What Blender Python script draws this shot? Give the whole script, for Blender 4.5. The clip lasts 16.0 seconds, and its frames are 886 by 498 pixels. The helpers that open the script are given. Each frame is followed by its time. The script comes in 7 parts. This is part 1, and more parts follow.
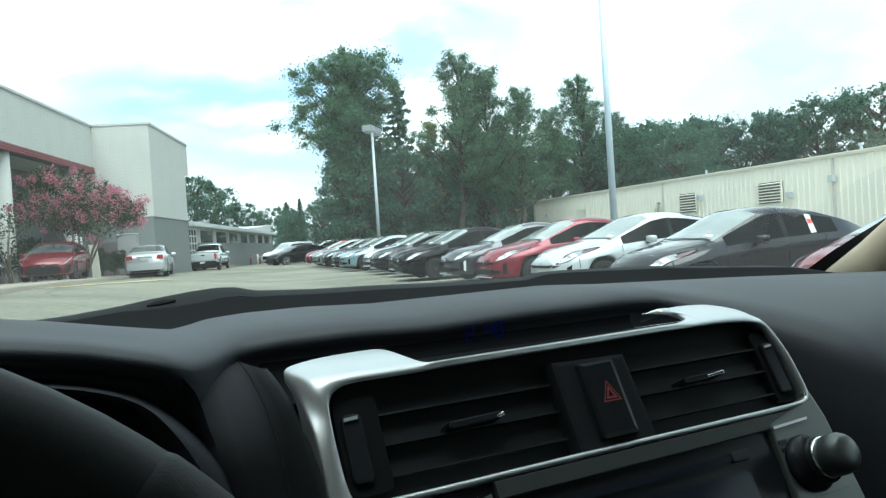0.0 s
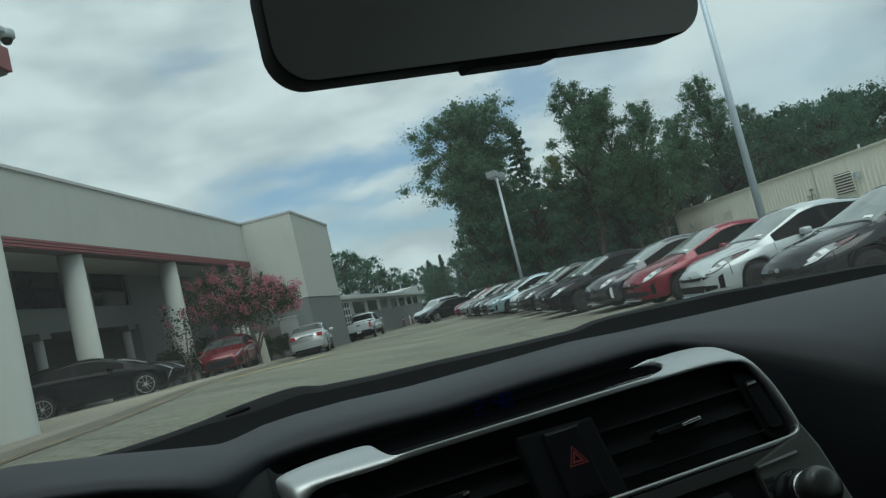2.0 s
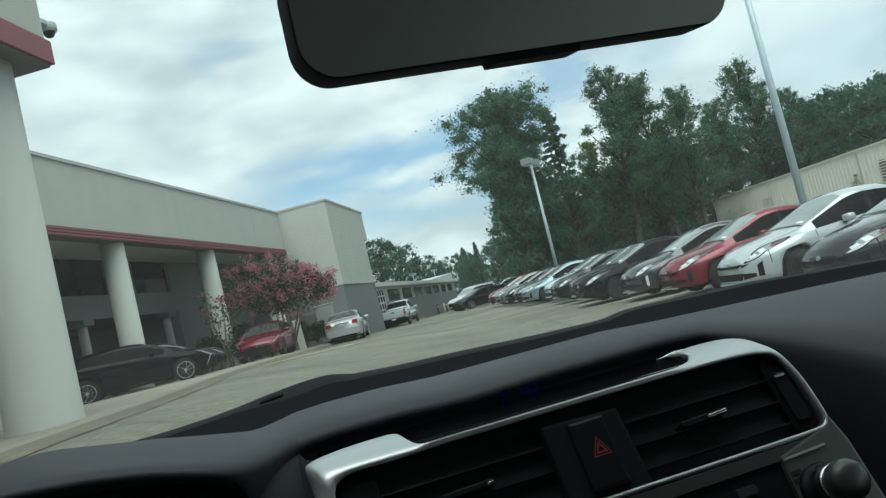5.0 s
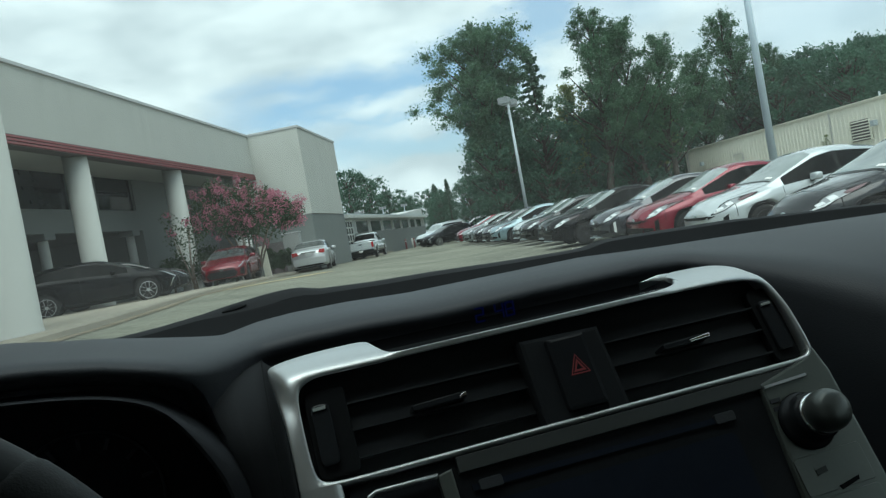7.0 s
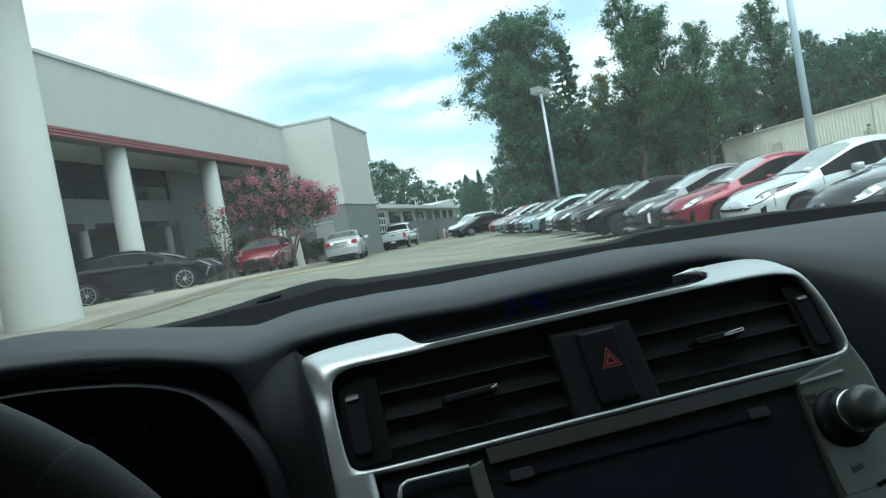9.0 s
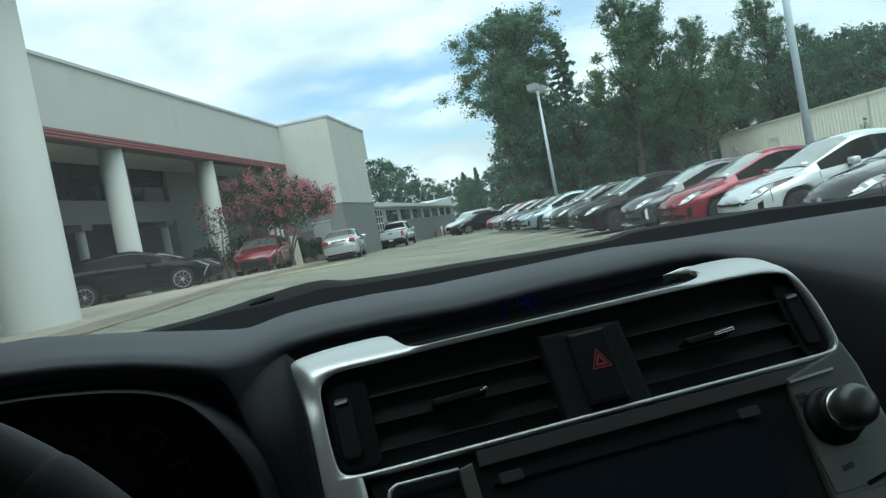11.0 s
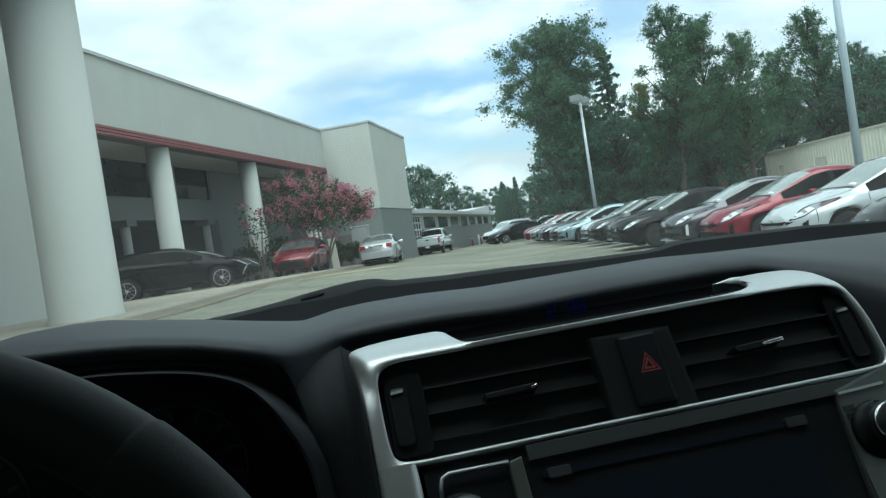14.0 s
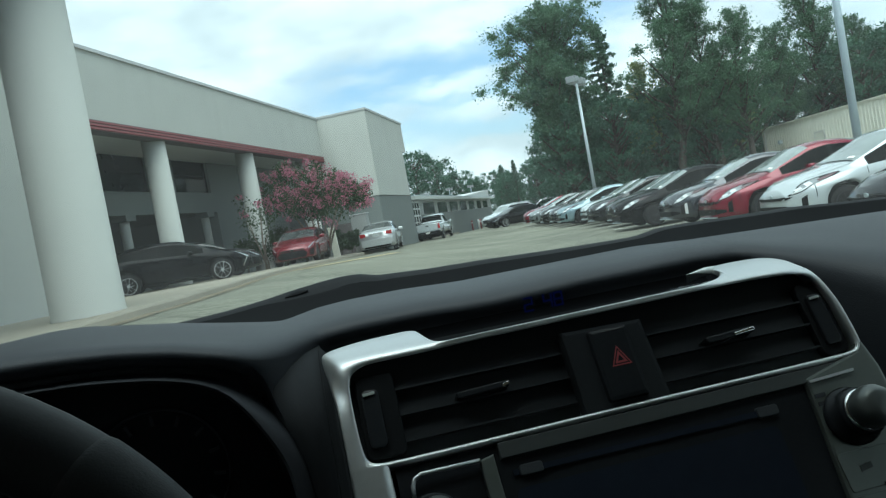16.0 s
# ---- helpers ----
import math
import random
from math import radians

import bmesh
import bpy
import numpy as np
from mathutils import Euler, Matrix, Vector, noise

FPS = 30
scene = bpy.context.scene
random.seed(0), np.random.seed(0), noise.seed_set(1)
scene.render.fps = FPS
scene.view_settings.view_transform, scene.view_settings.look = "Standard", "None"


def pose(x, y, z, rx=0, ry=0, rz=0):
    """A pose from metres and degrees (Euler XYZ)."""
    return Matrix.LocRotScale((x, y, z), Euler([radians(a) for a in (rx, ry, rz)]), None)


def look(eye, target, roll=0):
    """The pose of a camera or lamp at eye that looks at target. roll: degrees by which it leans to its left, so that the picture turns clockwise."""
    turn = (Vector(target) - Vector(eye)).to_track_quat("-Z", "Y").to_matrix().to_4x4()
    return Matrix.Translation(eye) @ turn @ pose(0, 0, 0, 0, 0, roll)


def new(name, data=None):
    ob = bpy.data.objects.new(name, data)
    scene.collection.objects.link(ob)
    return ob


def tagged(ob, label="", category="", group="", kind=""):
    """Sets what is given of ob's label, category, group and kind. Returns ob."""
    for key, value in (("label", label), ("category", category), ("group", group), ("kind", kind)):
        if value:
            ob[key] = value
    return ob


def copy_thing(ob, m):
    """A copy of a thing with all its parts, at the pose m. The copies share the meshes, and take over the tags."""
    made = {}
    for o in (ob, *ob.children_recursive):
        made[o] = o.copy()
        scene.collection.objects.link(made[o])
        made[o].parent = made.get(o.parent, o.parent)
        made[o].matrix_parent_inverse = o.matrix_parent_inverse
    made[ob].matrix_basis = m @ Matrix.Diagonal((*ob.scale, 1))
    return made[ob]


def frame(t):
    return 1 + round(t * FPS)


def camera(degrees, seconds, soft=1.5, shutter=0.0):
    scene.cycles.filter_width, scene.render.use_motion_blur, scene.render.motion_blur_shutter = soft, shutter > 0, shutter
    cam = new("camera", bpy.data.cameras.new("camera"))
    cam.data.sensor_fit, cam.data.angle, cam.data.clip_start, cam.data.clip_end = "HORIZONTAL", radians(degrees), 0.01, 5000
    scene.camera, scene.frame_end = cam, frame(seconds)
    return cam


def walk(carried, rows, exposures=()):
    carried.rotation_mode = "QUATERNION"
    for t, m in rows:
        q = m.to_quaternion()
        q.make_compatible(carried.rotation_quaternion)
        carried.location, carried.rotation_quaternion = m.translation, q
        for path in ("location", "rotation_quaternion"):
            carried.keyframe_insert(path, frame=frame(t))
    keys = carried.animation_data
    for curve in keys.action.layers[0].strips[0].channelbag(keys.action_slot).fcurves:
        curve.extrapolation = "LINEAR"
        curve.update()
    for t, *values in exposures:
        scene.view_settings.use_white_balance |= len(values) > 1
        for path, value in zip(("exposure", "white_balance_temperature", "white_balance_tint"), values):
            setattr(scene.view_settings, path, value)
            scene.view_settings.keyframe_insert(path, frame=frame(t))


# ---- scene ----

# ---------------------------------------------------------------- camera
cam = camera(61.55, 16.0, soft=1.3)
PATH = [
    (0, -0.0861, 0.0858, 1.0997, 89.1387, 3.6761, -26.4955),
    (0.5, -0.0585, 0.0356, 1.0779, 89.7255, 6.6056, -16.3364),
    (1, -0.0124, -0.0001, 1.1054, 93.3914, 10.2947, -17.0954),
    (1.5, 0.0028, -0.0001, 1.1126, 93.9469, 12.2707, -18.9848),
    (2, 0.0098, -0.0093, 1.1168, 94.1070, 13.7285, -15.1133),
    (2.5, 0.0079, -0.0135, 1.1160, 93.7664, 13.2981, -13.0900),
    (3, 0.0070, -0.0153, 1.1154, 93.8276, 13.1935, -12.1229),
    (3.2, 0.0048, -0.0190, 1.1158, 93.8478, 13.0537, -12.0200),
    (5.3, 0.0195, -0.0157, 1.1180, 93.7052, 13.9266, -12.6663),
    (5.5, 0.0222, -0.0074, 1.1150, 92.5561, 13.3563, -14.2404),
    (6, 0.0215, -0.0039, 1.1132, 91.8698, 12.4456, -14.8311),
    (6.5, 0.0175, 0.0037, 1.1078, 90.6708, 11.3575, -14.8025),
    (7, 0.0107, 0.0163, 1.0999, 88.3708, 10.3087, -14.8682),
    (7.5, 0.0071, 0.0275, 1.0947, 86.3906, 9.6039, -14.1328),
    (8, 0.0068, 0.0240, 1.0960, 86.9482, 9.6114, -13.7507),
    (8.2, 0.0083, 0.0160, 1.0998, 87.8684, 9.9972, -12.8789),
    (10.3, 0.0123, 0.0120, 1.1027, 88.2946, 10.4362, -11.9910),
    (10.5, 0.0199, 0.0113, 1.1048, 88.3811, 11.2194, -12.0598),
    (11, 0.0167, 0.0139, 1.1028, 87.8863, 10.7141, -12.5511),
    (11.5, 0.0176, 0.0118, 1.1040, 88.0793, 10.9617, -12.3154),
    (12, 0.0185, 0.0125, 1.1043, 88.1290, 10.9399, -12.8696),
    (12.5, 0.0181, 0.0122, 1.1041, 88.1984, 10.8737, -12.5942),
    (13, 0.0113, 0.0050, 1.1036, 88.8616, 10.3463, -10.8956),
    (13.5, 0.0130, 0.0042, 1.1047, 89.1112, 10.4516, -10.9704),
    (14, -0.0000, 0.0000, 1.1000, 88.9857, 8.6208, -9.6698),
    (14.5, 0.0040, 0.0049, 1.0983, 88.5492, 8.1936, -10.3515),
    (15, 0.0256, 0.0089, 1.1048, 88.1701, 10.3439, -12.7733),
    (15.5, 0.0295, 0.0007, 1.1086, 89.1400, 10.9431, -12.5886),
    (16, 0.0210, -0.0033, 1.1057, 87.8546, 10.3241, -9.6647),
]
EXPOSURE = [(0.0, 2.3, 5880, -1), (0.3, 2.0, 6100, -1), (0.6, 1.6, 6150, 0), (1.0, 1.42, 6080, -2), (1.5, 1.03, 5990, -2), (2.0, 0.95, 6000, -2), (2.5, 1.40, 6080, -2), (3.0, 1.42, 6140, -1), (5.5, 1.45, 6060, -2), (6.5, 1.38, 6030, -2), (7.0, 1.48, 5960, -2), (7.5, 2.08, 5880, -2), (8.0, 2.18, 5640, -4), (10.3, 1.74, 5800, -3), (16.0, 1.74, 5800, -3)]
walk(cam, [(r[0], pose(*r[1:])) for r in PATH], EXPOSURE)

# ---------------------------------------------------------------- world and sun
SUN_AZ, SUN_EL = 186.0, 62.0
world = bpy.data.worlds.new("sky")
scene.world = world
world.use_nodes = True
wn, wl = world.node_tree.nodes, world.node_tree.links
wn.clear()
w_out = wn.new("ShaderNodeOutputWorld")
w_bg = wn.new("ShaderNodeBackground")
w_sky = wn.new("ShaderNodeTexSky")
w_sky.sky_type = "NISHITA"
w_sky.sun_disc = False
w_sky.sun_elevation = radians(SUN_EL)
w_sky.sun_rotation = radians(SUN_AZ)
w_sky.air_density, w_sky.dust_density, w_sky.ozone_density = 1.2, 1.5, 1.0
w_co = wn.new("ShaderNodeTexCoord")
w_map = wn.new("ShaderNodeMapping")
w_map.inputs["Scale"].default_value = (1.0, 1.0, 2.4)
w_map.inputs["Location"].default_value = (0.35, 0.1, 0.0)
w_n1 = wn.new("ShaderNodeTexNoise")
w_n1.inputs["Scale"].default_value = 3.2
w_n1.inputs["Detail"].default_value = 7.0
w_n1.inputs["Roughness"].default_value = 0.55
w_n1.inputs["Distortion"].default_value = 0.35
w_r1 = wn.new("ShaderNodeValToRGB")
w_r1.color_ramp.elements[0].position = 0.20
w_r1.color_ramp.elements[1].position = 0.40
w_n2 = wn.new("ShaderNodeTexNoise")
w_n2.inputs["Scale"].default_value = 6.5
w_n2.inputs["Detail"].default_value = 8.0
w_r2 = wn.new("ShaderNodeValToRGB")
w_r2.color_ramp.elements[0].position, w_r2.color_ramp.elements[0].color = 0.36, (2.45, 2.68, 2.80, 1)
w_r2.color_ramp.elements[1].position, w_r2.color_ramp.elements[1].color = 0.62, (3.65, 3.85, 3.88, 1)
w_mix = wn.new("ShaderNodeMix")
w_mix.data_type = "RGBA"
wl.new(w_co.outputs["Generated"], w_map.inputs["Vector"])
wl.new(w_map.outputs["Vector"], w_n1.inputs["Vector"])
wl.new(w_map.outputs["Vector"], w_n2.inputs["Vector"])
wl.new(w_n1.outputs["Fac"], w_r1.inputs["Fac"])
wl.new(w_n2.outputs["Fac"], w_r2.inputs["Fac"])
cover = w_r1.outputs["Color"]
# a streaky opening of blue low over the drive and the trees, with wisps and small heaped clouds in it
w_sep = wn.new("ShaderNodeSeparateXYZ")
wl.new(w_co.outputs["Generated"], w_sep.inputs[0])
w_az, w_el, w_ae = wn.new("ShaderNodeMath"), wn.new("ShaderNodeMath"), wn.new("ShaderNodeCombineXYZ")
w_az.operation, w_el.operation = "ARCTAN2", "ARCSINE"
wl.new(w_sep.outputs["X"], w_az.inputs[0])
wl.new(w_sep.outputs["Y"], w_az.inputs[1])
wl.new(w_sep.outputs["Z"], w_el.inputs[0])
wl.new(w_az.outputs[0], w_ae.inputs["X"])
wl.new(w_el.outputs[0], w_ae.inputs["Y"])
w_stretch = wn.new("ShaderNodeMapping")
w_stretch.inputs["Scale"].default_value = (1.0, 2.6, 1.0)
w_warp = wn.new("ShaderNodeTexNoise")
w_warp.inputs["Scale"].default_value, w_warp.inputs["Detail"].default_value, w_warp.inputs["Roughness"].default_value = 11.0, 8.0, 0.62
wl.new(w_ae.outputs[0], w_stretch.inputs["Vector"])
wl.new(w_stretch.outputs[0], w_warp.inputs["Vector"])
w_off = wn.new("ShaderNodeVectorMath")
w_off.operation = "MULTIPLY_ADD"
w_off.inputs[1].default_value = (0.16, 0.055, 0.0)
wl.new(w_warp.outputs["Color"], w_off.inputs[0])
w_mid = wn.new("ShaderNodeVectorMath")
w_mid.operation = "SUBTRACT"
w_mid.inputs[1].default_value = (0.08, 0.0275, 0.0)
wl.new(w_ae.outputs[0], w_mid.inputs[0])
wl.new(w_mid.outputs[0], w_off.inputs[2])


def sky_patch(az, el, wide, high, turn, soft, amount):
    """Amount inside an oval of the sky (degrees), nothing outside it."""
    mp = wn.new("ShaderNodeMapping")
    mp.vector_type = "TEXTURE"
    mp.inputs["Location"].default_value = (radians(az), radians(el), 0)
    mp.inputs["Rotation"].default_value = (0, 0, radians(turn))
    mp.inputs["Scale"].default_value = (radians(wide), radians(high), 1)
    ln = wn.new("ShaderNodeVectorMath")
    ln.operation = "LENGTH"
    mr = wn.new("ShaderNodeMapRange")
    mr.interpolation_type = "SMOOTHSTEP"
    mr.inputs["From Min"].default_value, mr.inputs["From Max"].default_value = 1 - soft, 1 + soft
    mr.inputs["To Min"].default_value, mr.inputs["To Max"].default_value = amount, 0.0
    wl.new(w_off.outputs[0], mp.inputs["Vector"])
    wl.new(mp.outputs[0], ln.inputs[0])
    wl.new(ln.outputs["Value"], mr.inputs["Value"])
    return mr.outputs["Result"]


def combine(a, b, op):
    m = wn.new("ShaderNodeMath")
    m.operation = op
    wl.new(a, m.inputs[0])
    wl.new(b, m.inputs[1])
    return m.outputs[0]


blue = None
for spec in ((10.5, 10.6, 10.5, 2.3, -2, 0.45, 0.95), (18.0, 11.0, 6.5, 3.0, 12, 0.5, 0.9), (13.0, 7.3, 8.0, 2.0, -6, 0.6, 0.75), (25.0, 14.0, 3.0, 2.2, 20, 0.6, 0.75), (45.0, 9.0, 9.0, 3.5, 0, 0.8, 0.35), (31.0, 13.5, 4.0, 2.0, 0, 0.8, 0.3), (120.0, 40.0, 28.0, 14.0, 0, 0.6, 0.7), (240.0 - 360.0, 50.0, 28.0, 14.0, 0, 0.6, 0.6)):
    p_ = sky_patch(*spec)
    blue = p_ if blue is None else combine(blue, p_, "MAXIMUM")
wisp = None
for spec in ((12.6, 10.0, 4.6, 0.75, 1, 0.7, 0.85), (14.4, 8.0, 3.8, 0.8, -4, 0.7, 0.8), (7.5, 8.9, 2.6, 0.6, -8, 0.8, 0.5), (4.5, 11.2, 2.6, 0.6, 0, 0.8, 0.5), (13.8, 4.2, 4.5, 1.5, 0, 0.35, 1.0)):
    p_ = sky_patch(*spec)
    wisp = p_ if wisp is None else combine(wisp, p_, "MAXIMUM")
one = wn.new("ShaderNodeValue")
one.outputs[0].default_value = 1.0
blue = combine(blue, combine(one.outputs[0], wisp, "SUBTRACT"), "MULTIPLY")
cover = combine(cover, combine(one.outputs[0], blue, "SUBTRACT"), "MULTIPLY")
wl.new(cover, w_mix.inputs["Factor"])
w_haze = wn.new("ShaderNodeMix")
w_haze.data_type = "RGBA"
w_haze.inputs["Factor"].default_value = 0.25
w_haze.inputs["B"].default_value = (2.1, 2.9, 3.55, 1)
w_dim = wn.new("ShaderNodeMix")
w_dim.data_type, w_dim.blend_type = "RGBA", "MULTIPLY"
w_dim.inputs["Factor"].default_value = 1.0
w_dim.inputs["B"].default_value = (0.45, 0.49, 0.545, 1)
wl.new(w_sky.outputs["Color"], w_dim.inputs["A"])
wl.new(w_dim.outputs["Result"], w_haze.inputs["A"])
wl.new(w_haze.outputs["Result"], w_mix.inputs["A"])
wl.new(w_r2.outputs["Color"], w_mix.inputs["B"])
wl.new(w_mix.outputs["Result"], w_bg.inputs["Color"])
w_bg.inputs["Strength"].default_value = 0.10
wl.new(w_bg.outputs["Background"], w_out.inputs["Surface"])

sun_data = bpy.data.lights.new("sun", "SUN")
sun_data.energy, sun_data.angle, sun_data.color = 1.25, radians(60.0), (1.0, 0.96, 0.9)
sun = new("sun", sun_data)
sd = Vector((math.sin(radians(SUN_AZ)) * math.cos(radians(SUN_EL)), math.cos(radians(SUN_AZ)) * math.cos(radians(SUN_EL)), math.sin(radians(SUN_EL))))
sun.matrix_world = look(sd * 100, (0, 0, 0))


# ---------------------------------------------------------------- materials
def mat(name, col, rough=0.6, metal=0.0, vary=0.12, scale=3.0, fine=40.0, bump=0.15, bump_dist=0.004, coat=0.0, tint=None, island=0.0, spec=0.5, fleck=0.0):
    """A surface with variation at two scales, colour spread per loose piece if asked, and fine relief."""
    m = bpy.data.materials.new(name)
    m.use_nodes = True
    n, l = m.node_tree.nodes, m.node_tree.links
    b = n["Principled BSDF"]
    b.inputs["Roughness"].default_value = rough
    b.inputs["Metallic"].default_value = metal
    b.inputs["Specular IOR Level"].default_value = spec
    b.inputs["Coat Weight"].default_value = coat
    b.inputs["Coat Roughness"].default_value = 0.05
    co = n.new("ShaderNodeTexCoord")
    big = n.new("ShaderNodeTexNoise")
    big.inputs["Scale"].default_value, big.inputs["Detail"].default_value = scale, 5.0
    small = n.new("ShaderNodeTexNoise")
    small.inputs["Scale"].default_value, small.inputs["Detail"].default_value = fine, 3.0
    l.new(co.outputs["Object"], big.inputs["Vector"])
    l.new(co.outputs["Object"], small.inputs["Vector"])
    add = n.new("ShaderNodeMath")
    add.operation = "MULTIPLY_ADD"
    add.inputs[1].default_value = 0.6
    half = n.new("ShaderNodeMath")
    half.operation = "MULTIPLY"
    half.inputs[1].default_value = 0.4
    l.new(small.outputs["Fac"], half.inputs[0])
    l.new(big.outputs["Fac"], add.inputs[0])
    l.new(half.outputs[0], add.inputs[2])
    ramp = n.new("ShaderNodeValToRGB")
    c = np.array(col[:3])
    lo, hi = c * (1 - vary), np.minimum(c * (1 + vary), 0.95)
    if tint is not None:
        lo = lo * 0.6 + np.array(tint[:3]) * 0.4
    ramp.color_ramp.elements[0].position, ramp.color_ramp.elements[0].color = 0.32, (*lo, 1)
    ramp.color_ramp.elements[1].position, ramp.color_ramp.elements[1].color = 0.68, (*hi, 1)
    l.new(add.outputs[0], ramp.inputs["Fac"])
    last = ramp.outputs["Color"]
    if island:
        geo = n.new("ShaderNodeNewGeometry")
        rng = n.new("ShaderNodeMapRange")
        rng.inputs["To Min"].default_value, rng.inputs["To Max"].default_value = 1 - island, 1 + island
        hsv = n.new("ShaderNodeHueSaturation")
        l.new(geo.outputs["Random Per Island"], rng.inputs["Value"])
        l.new(rng.outputs["Result"], hsv.inputs["Value"])
        l.new(last, hsv.inputs["Color"])
        last = hsv.outputs["Color"]
    l.new(last, b.inputs["Base Color"])
    if bump:
        bp = n.new("ShaderNodeBump")
        bp.inputs["Strength"].default_value, bp.inputs["Distance"].default_value = bump, bump_dist
        l.new(small.outputs["Fac"], bp.inputs["Height"])
        l.new(bp.outputs["Normal"], b.inputs["Normal"])
    return m


def glass_mat(name, tint=(0.9, 0.95, 0.94), clear=0.9, rough=0.02, veil=0.0):
    """Thin pane: mostly clear, with a mirror sheen that grows at grazing angles."""
    m = bpy.data.materials.new(name)
    m.use_nodes = True
    n, l = m.node_tree.nodes, m.node_tree.links
    n.remove(n["Principled BSDF"])
    out = n["Material Output"]
    tr = n.new("ShaderNodeBsdfTransparent")
    tr.inputs["Color"].default_value = (*[c * clear for c in tint], 1)
    gl = n.new("ShaderNodeBsdfGlossy")
    gl.inputs["Roughness"].default_value = rough
    fc = n.new("ShaderNodeLayerWeight")
    fc.inputs["Blend"].default_value = 0.5
    pw = n.new("ShaderNodeMath")
    pw.operation, pw.inputs[1].default_value = "POWER", 4.0
    fr = n.new("ShaderNodeMath")
    fr.operation, fr.inputs[1].default_value, fr.inputs[2].default_value = "MULTIPLY_ADD", 0.7, 0.03
    l.new(fc.outputs["Facing"], pw.inputs[0])
    l.new(pw.outputs[0], fr.inputs[0])
    mx = n.new("ShaderNodeMixShader")
    l.new(fr.outputs[0], mx.inputs[0])
    l.new(tr.outputs[0], mx.inputs[1])
    l.new(gl.outputs[0], mx.inputs[2])
    last = mx.outputs[0]
    if veil:
        # a thin translucent film, added as haze that lifts the darks behind the pane
        co = n.new("ShaderNodeTexCoord")
        nz = n.new("ShaderNodeTexNoise")
        nz.inputs["Scale"].default_value, nz.inputs["Detail"].default_value, nz.inputs["Roughness"].default_value = 3.5, 6.0, 0.6
        sc = n.new("ShaderNodeMapRange")
        sc.inputs["From Min"].default_value, sc.inputs["From Max"].default_value = 0.3, 0.7
        sc.inputs["To Min"].default_value, sc.inputs["To Max"].default_value = veil * 0.6, veil * 1.4
        df = n.new("ShaderNodeBsdfTranslucent")
        df.inputs["Color"].default_value = (0.8, 0.82, 0.8, 1)
        m2 = n.new("ShaderNodeMixShader")
        l.new(co.outputs["Object"], nz.inputs["Vector"])
        l.new(nz.outputs["Fac"], sc.inputs["Value"])
        l.new(sc.outputs["Result"], m2.inputs[0])
        l.new(last, m2.inputs[1])
        l.new(df.outputs[0], m2.inputs[2])
        last = m2.outputs[0]
    l.new(last, out.inputs["Surface"])
    return m


def lamp_mat(name, col, strength):
    m = bpy.data.materials.new(name)
    m.use_nodes = True
    b = m.node_tree.nodes["Principled BSDF"]
    b.inputs["Base Color"].default_value = (*[c * 0.02 for c in col], 1)
    b.inputs["Emission Color"].default_value = (*col, 1)
    b.inputs["Emission Strength"].default_value = strength
    b.inputs["Specular IOR Level"].default_value = 0.0
    return m


